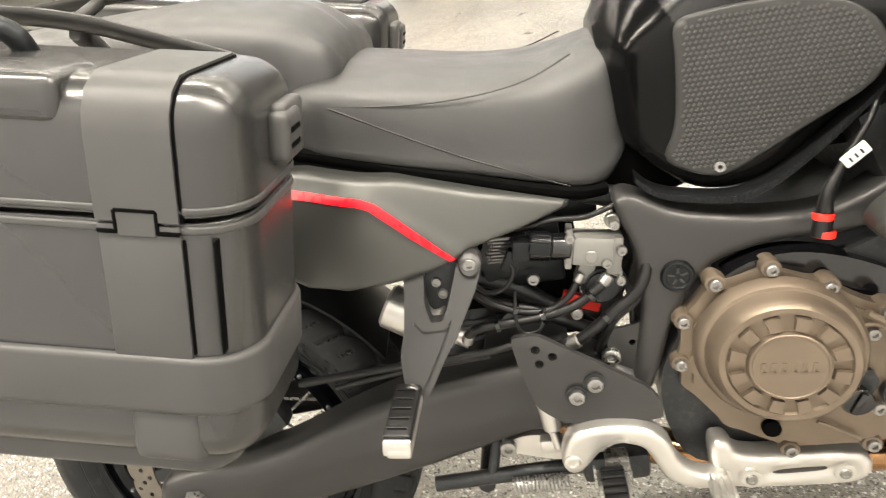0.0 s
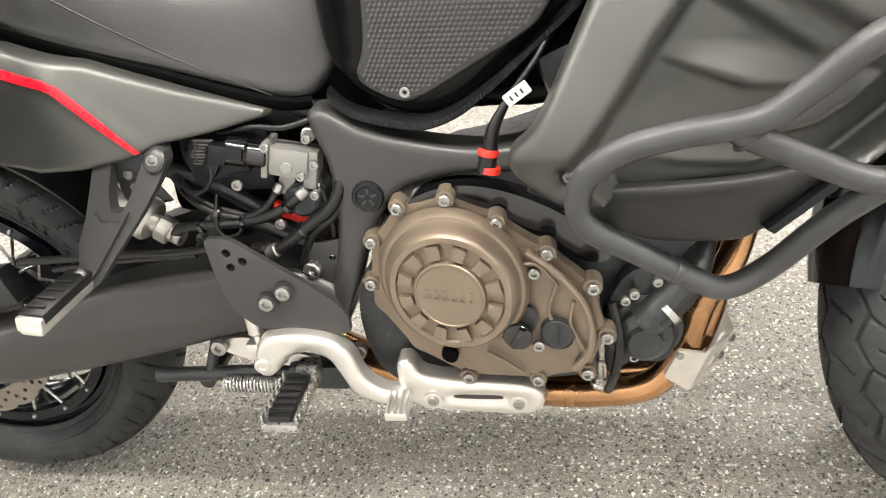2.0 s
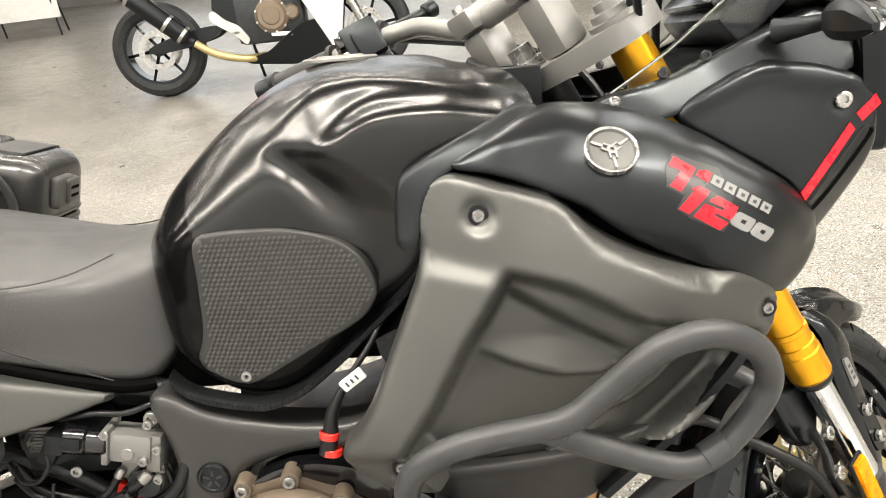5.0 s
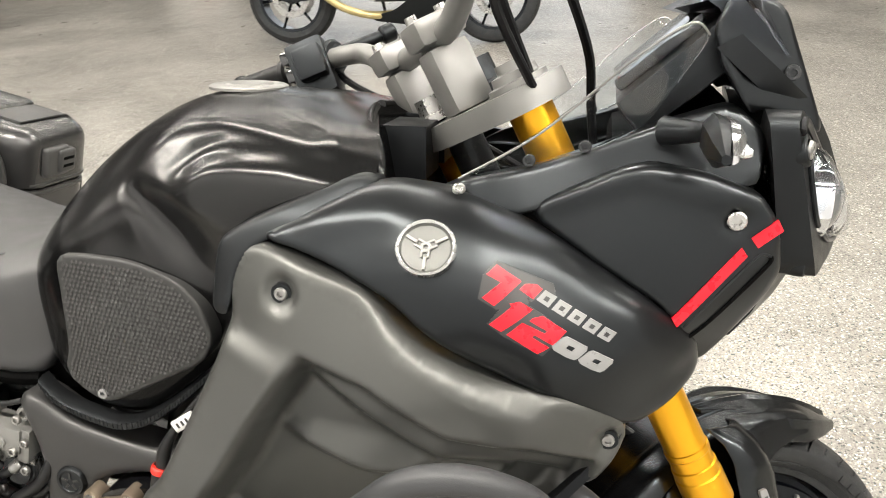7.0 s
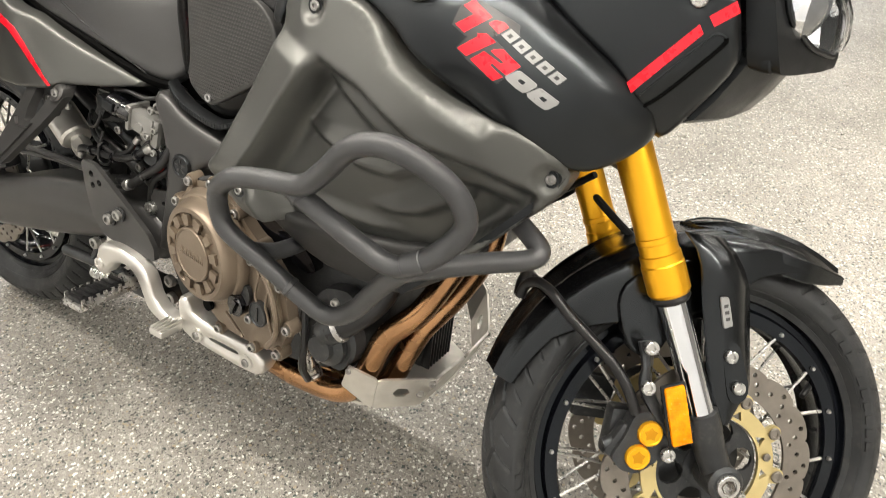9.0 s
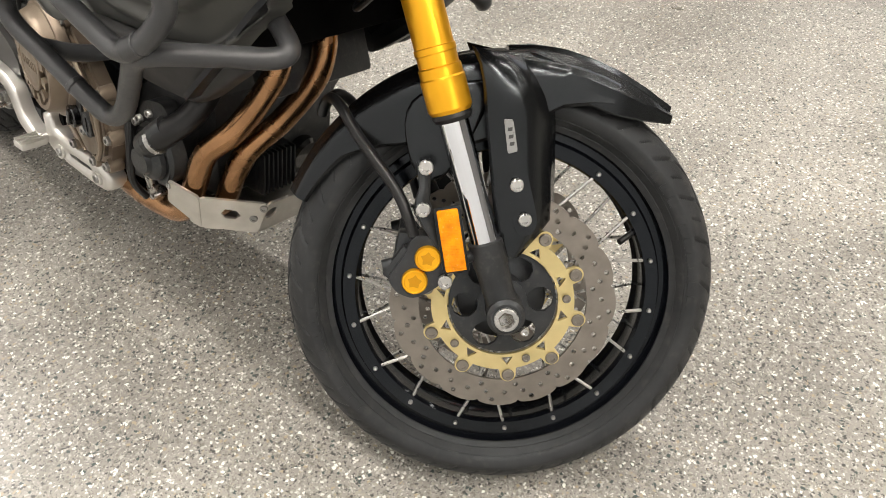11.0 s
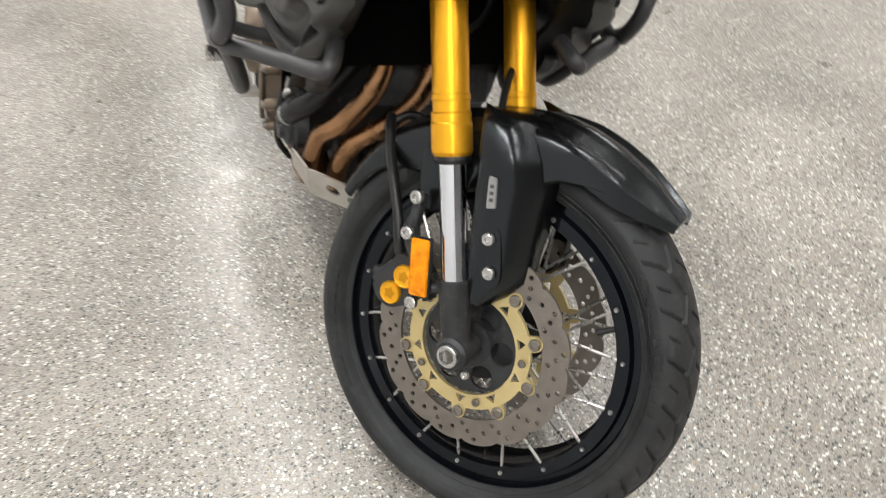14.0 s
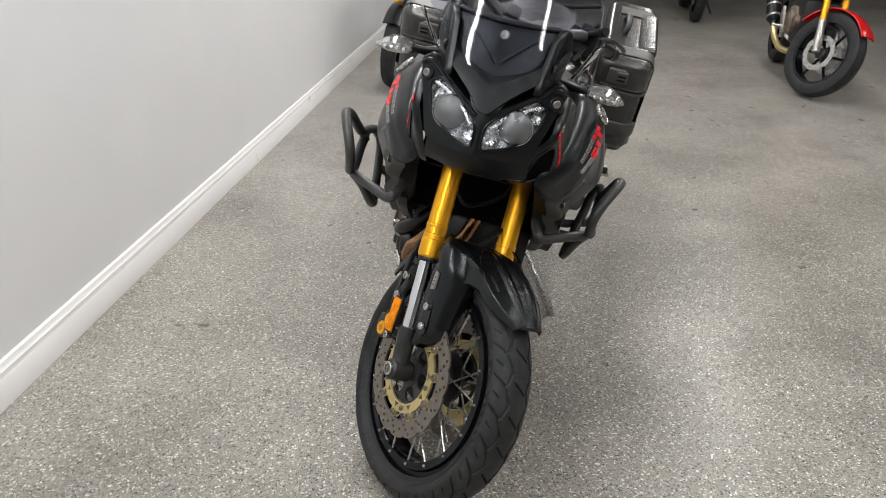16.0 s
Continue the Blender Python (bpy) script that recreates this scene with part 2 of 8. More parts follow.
    wob.inputs["Scale"].default_value = 45.0
    t.links.new(co.outputs["Object"], wob.inputs["Vector"])
    t.links.new(co.outputs["Object"], shift.inputs[6])
    t.links.new(wob.outputs["Color"], shift.inputs[7])
    t.links.new(shift.outputs[2], spot.inputs[0])
    stain = t.nodes.new("ShaderNodeMapRange")
    stain.inputs["From Min"].default_value, stain.inputs["From Max"].default_value = 0.012, 0.024
    stain.inputs["To Min"].default_value, stain.inputs["To Max"].default_value = 0.4, 1.0
    t.links.new(spot.outputs["Value"], stain.inputs["Value"])
    dark = t.nodes.new("ShaderNodeMix")
    dark.data_type, dark.blend_type = "RGBA", "MULTIPLY"
    dark.inputs["Factor"].default_value = 1.0
    t.links.new(mul.outputs[2], dark.inputs[6])
    t.links.new(stain.outputs["Result"], dark.inputs[7])
    t.links.new(dark.outputs[2], b.inputs["Base Color"])
    mid = t.nodes.new("ShaderNodeTexNoise")
    mid.inputs["Scale"].default_value, mid.inputs["Detail"].default_value = 9.0, 5.0
    t.links.new(co.outputs["Object"], mid.inputs["Vector"])
    rr = t.nodes.new("ShaderNodeMapRange")
    rr.inputs["From Min"].default_value, rr.inputs["From Max"].default_value = 0.3, 0.7
    rr.inputs["To Min"].default_value, rr.inputs["To Max"].default_value = 0.27, 0.4
    t.links.new(mid.outputs["Fac"], rr.inputs["Value"])
    t.links.new(rr.outputs["Result"], b.inputs["Roughness"])
    b.inputs["Specular IOR Level"].default_value = 0.5
    bp = t.nodes.new("ShaderNodeBump")
    bp.inputs["Strength"].default_value, bp.inputs["Distance"].default_value = 0.18, 0.001
    fine = t.nodes.new("ShaderNodeTexNoise")
    fine.inputs["Scale"].default_value, fine.inputs["Detail"].default_value = 130.0, 3.0
    t.links.new(co.outputs["Object"], fine.inputs["Vector"])
    t.links.new(fine.outputs["Fac"], bp.inputs["Height"])
    t.links.new(bp.outputs["Normal"], b.inputs["Normal"])
    return m


floor_epoxy = floor_material()


# shapes
def part(name, bm, mat, parent=None, label="", m=None, angle=38, soft=True):
    mesh = bpy.data.meshes.new(name)
    bmesh.ops.recalc_face_normals(bm, faces=bm.faces[:])
    bm.to_mesh(mesh)
    bm.free()
    mesh.materials.append(mat)
    if soft:
        mesh.polygons.foreach_set("use_smooth", [True] * len(mesh.polygons))
        mesh.set_sharp_from_angle(angle=radians(angle))
    ob = new(name, mesh)
    if parent:
        ob.parent = parent
    if m is not None:
        ob.matrix_basis = m
    if label:
        tagged(ob, label)
    return ob


def again(ob, m):
    """Another object on the same mesh."""
    o = new(ob.name.split(".")[0], ob.data)
    o.parent = ob.parent
    o.matrix_basis = m
    return o


def spline(points, steps=6, closed=False):
    p = [np.array(q, float) for q in points]
    n = len(p)
    out = []
    for i in range(n if closed else n - 1):
        a, b, c, d = (p[(i - 1) % n], p[i], p[(i + 1) % n], p[(i + 2) % n]) if closed else (p[max(i - 1, 0)], p[i], p[i + 1], p[min(i + 2, n - 1)])
        for k in range(steps):
            t = k / steps
            out.append(0.5 * (2 * b + (c - a) * t + (2 * a - 5 * b + 4 * c - d) * t * t + (3 * b - a - 3 * c + d) * t ** 3))
    if not closed:
        out.append(p[-1])
    return out


def tube(points, r, sides=12, steps=6, closed=False, flat=1.0):
    """A round bar along a smooth path; r is one radius or one for each point."""
    path = spline(points, steps, closed) if steps > 1 else [np.array(q, float) for q in points]
    n = len(path)
    rs = [float(r)] * n if not hasattr(r, "__len__") else [float(q) for q in np.interp(np.linspace(0, 1, n), np.linspace(0, 1, len(r)), r)]
    bm = bmesh.new()
    rings, up = [], None
    for i, c in enumerate(path):
        d = Vector(path[(i + 1) % n] - path[i - 1]) if closed else Vector(path[min(i + 1, n - 1)] - path[max(i - 1, 0)])
        d = d.normalized() if d.length > 1e-9 else Vector((0, 0, 1))
        up = d.orthogonal().normalized() if up is None else (up - d * up.dot(d)).normalized()
        side = d.cross(up)
        rings.append([bm.verts.new(Vector(c) + rs[i] * (math.cos(a) * up + flat * math.sin(a) * side)) for a in np.linspace(0, 2 * math.pi, sides, False)])
    for i in range(n if closed else n - 1):
        a, b = rings[i], rings[(i + 1) % n]
        for k in range(sides):
            bm.faces.new((a[k], a[(k + 1) % sides], b[(k + 1) % sides], b[k]))
    if not closed:
        bm.faces.new(rings[0][::-1])
        bm.faces.new(rings[-1])
    return bm


def lathe(profile, centre=(0, 0, 0), seg=48, closed=False):
    """Turns (y, radius) points about the y axis."""
    bm = bmesh.new()
    rings = []
    for y, r in profile:
        rings.append([bm.verts.new((centre[0] + r * math.cos(a), centre[1] + y, centre[2] + r * math.sin(a))) for a in np.linspace(0, 2 * math.pi, seg, False)])
    for i in range(len(rings) if closed else len(rings) - 1):
        a, b = rings[i], rings[(i + 1) % len(rings)]
        for k in range(seg):
            bm.faces.new((a[k], a[(k + 1) % seg], b[(k + 1) % seg], b[k]))
    if not closed:
        for ring in (rings[0][::-1], rings[-1]):
            bm.faces.new(ring)
    return bm


def rod(a, b, r, sides=16, r2=None, bevel=0.0):
    """A straight round bar from a to b."""
    a, b = np.array(a, float), np.array(b, float)
    r2 = r if r2 is None else r2
    if bevel:
        u = (b - a) / np.linalg.norm(b - a) * bevel
        return tube([a, a + u, b - u, b], [r - bevel, r, r2, r2 - bevel], sides, 1)
    return tube([a, b], [r, r2], sides, 1)


def stepped(a, b, steps, sides=24):
    """A turned bar from a to b: (share of the way, radius) in order."""
    a, b = np.array(a, float), np.array(b, float)
    bm = bmesh.new()
    d = Vector(b - a).normalized()
    up = d.orthogonal().normalized()
    side = d.cross(up)
    rings = [[bm.verts.new(Vector(a + (b - a) * s) + r * (math.cos(t) * up + math.sin(t) * side)) for t in np.linspace(0, 2 * math.pi, sides, False)] for s, r in steps]
    for p, q in zip(rings, rings[1:]):
        for k in range(sides):
            bm.faces.new((p[k], p[(k + 1) % sides], q[(k + 1) % sides], q[k]))
    bm.faces.new(rings[0][::-1])
    bm.faces.new(rings[-1])
    return bm


def block(centre, size, bevel=0.004, turn=(0, 0, 0), segments=2):
    bm = bmesh.new()
    bmesh.ops.create_cube(bm, size=1.0)
    bmesh.ops.scale(bm, vec=size, verts=bm.verts)
    if bevel:
        bmesh.ops.bevel(bm, geom=bm.edges[:], offset=bevel, segments=segments, profile=0.6, affect="EDGES")
    bm.transform(pose(*centre, *turn))
    return bm


def join(*bms):
    out = bms[0]
    for b in bms[1:]:
        tmp = bpy.data.meshes.new("tmp")
        b.to_mesh(tmp)
        out.from_mesh(tmp)
        bpy.data.meshes.remove(tmp)
        b.free()
    return out


def inside(p, poly):
    """Which of the points p (n, 2) lie in the polygon."""
    p, poly = np.asarray(p), np.asarray(poly)
    hit = np.zeros(len(p), bool)
    for a, b in zip(poly, np.roll(poly, -1, 0)):
        cross = (a[1] > p[:, 1]) != (b[1] > p[:, 1])
        if cross.any():
            hit ^= cross & (p[:, 0] < (b[0] - a[0]) * (p[:, 1] - a[1]) / (b[1] - a[1] + 1e-15) + a[0])
    return hit


def away(p, line, closed=True):
    """The distance of the points p (n, 2) from a line of points."""
    p, line = np.asarray(p, float), np.asarray(line, float)
    best = np.full(len(p), 1e9)
    ends = np.roll(line, -1, 0) if closed else line[1:]
    for a, b in zip(line, ends):
        ab = b - a
        s = np.clip(((p - a) @ ab) / (ab @ ab + 1e-15), 0, 1)
        best = np.minimum(best, np.linalg.norm(p - a - s[:, None] * ab, axis=1))
    return best


def resample(poly, step, closed=True):
    poly = [np.array(q, float) for q in poly]
    out = []
    for a, b in zip(poly, poly[1:] + ([poly[0]] if closed else [])):
        n = max(1, int(round(np.linalg.norm(b - a) / step)))
        out += [a + (b - a) * k / n for k in range(n)]
    return out


def rounded(poly, cut=0.25, times=2):
    p = [np.array(q, float) for q in poly]
    for _ in range(times):
        p = [q for a, b in zip(p, p[1:] + p[:1]) for q in (a + (b - a) * cut, b - (b - a) * cut)]
    return p


def mesh2d(outline, holes=(), step=0.0, rim=0.0):
    """Triangles that fill an outline with holes in the plane."""
    pts, edges = [], []
    for loop in (outline, *holes):
        s = len(pts)
        pts += [tuple(q) for q in loop]
        edges += [(s + i, s + (i + 1) % len(loop)) for i in range(len(loop))]
    if step:
        o = np.array(outline)
        gx, gy = np.meshgrid(np.arange(o[:, 0].min(), o[:, 0].max(), step), np.arange(o[:, 1].min(), o[:, 1].max(), step * 0.87))
        gx[1::2] += step / 2
        g = np.stack((gx.ravel(), gy.ravel()), 1)
        g = g[inside(g, o)]
        g = g[away(g, o) > max(step * 0.5, rim * 1.15 + step * 0.3)]
        if rim:
            ahead, behind = np.roll(o, -1, 0), np.roll(o, 1, 0)
            t = ahead - behind
            n = np.stack((-t[:, 1], t[:, 0]), 1) / (np.linalg.norm(t, axis=1)[:, None] + 1e-12)
            area = np.sum(o[:, 0] * ahead[:, 1] - ahead[:, 0] * o[:, 1])
            n = n if area > 0 else -n
            for k in (0.12, 0.35, 0.65, 1.05):
                q = o + n * rim * k
                q = q[inside(q, o)]
                g = np.vstack((g, q[away(q, o) > rim * k * 0.97]))
        pts += [tuple(q) for q in g]
    v, _, f, *_ = delaunay_2d_cdt([Vector(q) for q in pts], edges, [], 0, 1e-6)
    v = np.array([(q.x, q.y) for q in v])
    f = [tuple(t) for t in f]
    c = np.array([v[list(t)].mean(0) for t in f])
    keep = inside(c, outline)
    for h in holes:
        keep &= ~inside(c, h)
    return v, [t for t, k in zip(f, keep) if k]


def solid(v, faces, front, back):
    """A closed solid from plane triangles with a front and a back place for each point."""
    bm = bmesh.new()
    a = [bm.verts.new(p) for p in front]
    b = [bm.verts.new(p) for p in back]
    count = {}
    for t in faces:
        bm.faces.new([a[i] for i in t])
        bm.faces.new([b[i] for i in t[::-1]])
        for i, j in ((t[0], t[1]), (t[1], t[2]), (t[2], t[0])):
            count[(i, j)] = 1
    for i, j in list(count):
        if (j, i) not in count:
            bm.faces.new((a[j], a[i], b[i], b[j]))
    for q in [q for q in bm.verts if not q.link_faces]:
        bm.verts.remove(q)
    return bm


def plate(outline, y0, y1, holes=(), chamfer=0.0, step=0.0):
    """A flat plate in the x-z plane between two y, with holes; the y0 face may have its rim drawn in by a chamfer."""
    v, f = mesh2d(outline, holes, step)
    front = [(x, y0, z) for x, z in v]
    if chamfer:
        d = away(v, outline)
        s = 1 if y1 > y0 else -1
        front = [(x, y0 + s * chamfer * (1 if k < 1e-5 else 0), z) for (x, z), k in zip(v, d)]
    return solid(v, f, front, [(x, y1, z) for x, z in v])


def circle(cx, cz, r, n=12, turn=0.0):
    return [(cx + r * math.cos(a + turn), cz + r * math.sin(a + turn)) for a in np.linspace(0, 2 * math.pi, n, False)]


def bent(controls, stiff=0.0):
    """A smooth height over the plane through a few (x, z, y) places (thin-plate spline)."""
    c = np.array(controls, float)
    n = len(c)

    def kern(d):
        return np.where(d > 1e-9, d * d * np.log(d + 1e-12), 0)
    k = kern(np.linalg.norm(c[:, None, :2] - c[None, :, :2], axis=2)) + stiff * np.eye(n)
    p = np.hstack((np.ones((n, 1)), c[:, :2]))
    a = np.vstack((np.hstack((k, p)), np.hstack((p.T, np.zeros((3, 3))))))
    w = np.linalg.solve(a, np.concatenate((c[:, 2], np.zeros(3))))
    return lambda q: kern(np.linalg.norm(np.asarray(q)[:, None] - c[None, :, :2], axis=2)) @ w[:n] + w[n] + np.asarray(q) @ w[n + 1:]


def ease(x):
    x = np.clip(x, 0, 1)
    return x * x * (3 - 2 * x)


def shell(outline, height, thick=0.012, roll=0.012, step=0.008, ridges=(), sinks=(), side=-1, holes=(), leaves=()):
    """A body panel: a curved skin over its side view. height(points) gives |y|; ridges: (line, amount, width); sinks: (polygon, depth, width; a negative width gives a creased step); leaves: (upper line, lower line, amount, width)."""
    line = resample(outline, step)
    v, f = mesh2d(line, holes, step, roll)
    y = height(v)
    for path, amount, width in ridges:
        y = y + amount * np.exp(-(away(v, path, False) / width) ** 2)
    for poly, depth, width in sinks:
        d = away(v, poly) * np.where(inside(v, poly), 1, -1)
        y = y - depth * (ease(d / width + 0.5) if width > 0 else np.clip(0.5 - d / width, 0, 1))
    for upper, lower, amount, width in leaves:
        up, down = away(v, upper, False), away(v, lower, False)
        y = y + amount * np.where(inside(v, list(upper) + list(lower)[::-1]), np.minimum(up / width, down / 0.011), 0)
    if leaves:
        # the pressed edges are rounded a little
        for _ in range(1):
            total, count = y.copy(), np.ones(len(y))
            for face in f:
                for a, b in zip(face, list(face[1:]) + [face[0]]):
                    total[a] += y[b]
                    total[b] += y[a]
                    count[a] += 1
                    count[b] += 1
            y = total / count
    d = np.clip(away(v, line) / roll, 0, 1)
    y = y - roll * (1 - np.sqrt(1 - (1 - d) ** 2)) * 0.9
    inner = y - thick - roll
    return solid(v, f, [(p[0], side * q, p[1]) for p, q in zip(v, y)], [(p[0], side * q, p[1]) for p, q in zip(v, inner)])


def loft(rings, caps=True, closed=True):
    bm = bmesh.new()
    vs = [[bm.verts.new(p) for p in ring] for ring in rings]
    n = len(vs[0])
    for a, b in zip(vs, vs[1:]):
        for k in range(n if closed else n - 1):
            bm.faces.new((a[k], a[(k + 1) % n], b[(k + 1) % n], b[k]))
    if caps and closed:
        bm.faces.new(vs[0][::-1])
        bm.faces.new(vs[-1])
    return bm


def hull(sections, nx=40, nz=28, shape=None):
    """A body symmetrical about y = 0. Sections along x: (x, [(half width, z) from the bottom to the top]). shape(points) may move the points."""
    xs = [s[0] for s in sections]
    rows = []
    for _, prof in sections:
        q = np.array(spline([(*p, 0) for p in prof], 8))[:, :2]
        d = np.concatenate(([0], np.cumsum(np.linalg.norm(np.diff(q, axis=0), axis=1))))
        s = np.linspace(0, d[-1], nz)
        rows.append(np.stack((np.interp(s, d, q[:, 0]), np.interp(s, d, q[:, 1])), 1))
    long = np.array(spline([np.concatenate(([x], r.ravel())) for x, r in zip(xs, rows)], max(2, nx // len(xs))))
    rings = []
    for l in long:
        r = l[1:].reshape(nz, 2)
        rings.append([(l[0], -w, z) for w, z in r] + [(l[0], w, z) for w, z in r[::-1]])
    if shape:
        flat = shape(np.array(rings, float).reshape(-1, 3))
        rings = flat.reshape(len(rings), -1, 3)
    return loft(rings)


def bolt_mesh(r=0.008, h=0.007, hexagon=False):
    """A socket-head bolt whose head looks along -y."""
    if hexagon:
        return lathe([(0.0, r * 1.35), (-0.0015, r * 1.35), (-0.0016, r), (-h + 0.001, r), (-h, r * 0.85)], seg=6)
    return lathe([(0.0, r * 1.05), (-h + 0.001, r), (-h, r * 0.86), (-h, r * 0.5), (-h * 0.45, r * 0.46), (-h * 0.45, 0.0005)], seg=14)


BOLT = {}


def bolt(place, parent, r=0.008, h=0.007, mat=None, hexagon=False, turn=(0, 0, 0)):
    key = (round(r, 4), round(h, 4), hexagon, (mat or bolt_steel).name)
    if key not in BOLT:
        BOLT[key] = part("bolt", bolt_mesh(r, h, hexagon), mat or bolt_steel, parent, m=pose(*place, *turn))
        return BOLT[key]
    o = new("bolt", BOLT[key].data)
    o.parent, o.matrix_basis = parent, pose(*place, *turn)
    return o


# the room
def wall_run(name, a, b, height, thick, mat):
    """A wall from a to b on the plan; its body lies to the right of the way from a to b."""
    a, b = Vector((*a, 0)), Vector((*b, 0))
    d = (b - a).normalized()
    out = Vector((d.y, -d.x, 0)) * thick
    bm = bmesh.new()
    low = [bm.verts.new(p) for p in (a, b, b + out, a + out)]
    top = [bm.verts.new(p + Vector((0, 0, height))) for p in (a, b, b + out, a + out)]
    for i in range(4):
        j = (i + 1) % 4
        bm.faces.new((low[i], low[j], top[j], top[i]))
    bm.faces.new(low[::-1])
    bm.faces.new(top)
    return tagged(part(name, bm, mat, soft=False), kind="structure")


def base_board(name, a, b):
    """A moulded skirting board along the foot of a wall, standing to the left of the way from a to b."""
    a, b = Vector((*a, 0)), Vector((*b, 0))
    d = (b - a).normalized()
    n = Vector((-d.y, d.x, 0))
    prof = [(0.0, 0.0), (0.02, 0.0), (0.02, 0.082), (0.0175, 0.086), (0.0165, 0.09), (0.0165, 0.104), (0.0125, 0.109), (0.011, 0.113), (0.008, 0.125), (0.0, 0.129)]
    bm = bmesh.new()
    rows = [[bm.verts.new(p + n * u + Vector((0, 0, v))) for u, v in prof] for p in (a, b)]
    for i in range(len(prof) - 1):
        bm.faces.new((rows[0][i], rows[1][i], rows[1][i + 1], rows[0][i + 1]))
    bm.faces.new(rows[0])
    bm.faces.new(rows[1][::-1])
    return tagged(part(name, bm, trim_paint), kind="structure")


bm = bmesh.new()
bmesh.ops.create_grid(bm, x_segments=2, y_segments=2, size=1)
bmesh.ops.scale(bm, vec=(9.2, 6.6, 1), verts=bm.verts)
tagged(part("floor", bm, floor_epoxy, m=pose(-1.5, 4.0, 0), soft=False), "grey flaked epoxy showroom floor with speckles", "floor", kind="structure")
# unseen ceiling, added in a dark grey to hold reflections down
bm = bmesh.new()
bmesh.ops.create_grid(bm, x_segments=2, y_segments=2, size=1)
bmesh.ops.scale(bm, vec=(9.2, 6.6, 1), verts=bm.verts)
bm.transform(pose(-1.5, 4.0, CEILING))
tagged(part("ceiling", bm, ceiling_tile, soft=False), "unseen dark grey ceiling, kept dim for reflections", "ceiling", kind="structure")

SOUTH_A, SOUTH_B = (7.4, -0.605), (-10.4, -2.385)
tagged(wall_run("wall_south", SOUTH_B, SOUTH_A, CEILING, 0.15, wall_paint), "smooth white painted wall beside the motorcycle", "wall")
base_board("baseboard", SOUTH_B, SOUTH_A)
# unseen walls added to close the room and darken what the paint mirrors
for name, a, b in (("wall_west", (-10.4, 10.4), SOUTH_B), ("wall_north", (7.4, 10.4), (-10.4, 10.4)), ("wall_east", SOUTH_A, (7.4, 10.4))):
    tagged(wall_run(name, a, b, CEILING, 0.15, far_paint), "unseen dark grey wall, added to dim reflections", "wall")


def ceiling_light():
    ob = part("ceiling_light", block((0, 0, 0.03), (2.0, 0.15, 0.05), 0.006), white_plastic)
    part("diffuser", block((0, 0, 0.002), (1.96, 0.12, 0.012), 0.004), lamp_face, ob)
    return tagged(ob, "white strip light fixed to the ceiling", "ceiling light", "ceiling strip lights")


strip = None
for lx, ly in LAMPS:
    m = pose(lx, ly, CEILING - 0.055)
    if strip is None:
        strip = ceiling_light()
        strip.matrix_basis = m
    else:
        copy_thing(strip, m)

win = part("window_1", join(block((-1.0, 10.36, 2.75), (5.2, 0.08, 0.1)), block((-1.0, 10.36, 0.4), (5.2, 0.08, 0.1)),
                            *[block((x, 10.36, 1.57), (0.08, 0.08, 2.3)) for x in (-3.56, -1.85, -0.15, 1.56)]), trim_paint)
tagged(win, "large bright shop window with white frame", "window", kind="structure")
glow = material("daylight_beyond_glass", (0.85, 0.92, 1.0), 0.5, emit=0.55)
part("pane", block((-1.0, 10.372, 1.57), (5.04, 0.006, 2.25), 0), glow, win)


# the motorcycle: built upright with x ahead, y to its left and the rear tyre's foot at the origin, then leaned on its side stand
LEANED = pose(0, 0, -0.0067, 0.297, 1.085, 0) @ pose(0, 0, 0.06, -11.73) @ pose(0, 0, -0.06)
RAKE, STEERED = radians(28), 40.0
STEER_FOOT = Vector((1.666, 0, 0))
STEER = Matrix.Translation(STEER_FOOT) @ Matrix.Rotation(radians(STEERED), 4, Vector((-math.sin(RAKE), 0, math.cos(RAKE)))) @ Matrix.Translation(-STEER_FOOT)
bike = new("motorcycle")
bike.matrix_basis = LEANED
tagged(bike, "black and grey adventure motorcycle leaning on its side stand", "motorcycle")


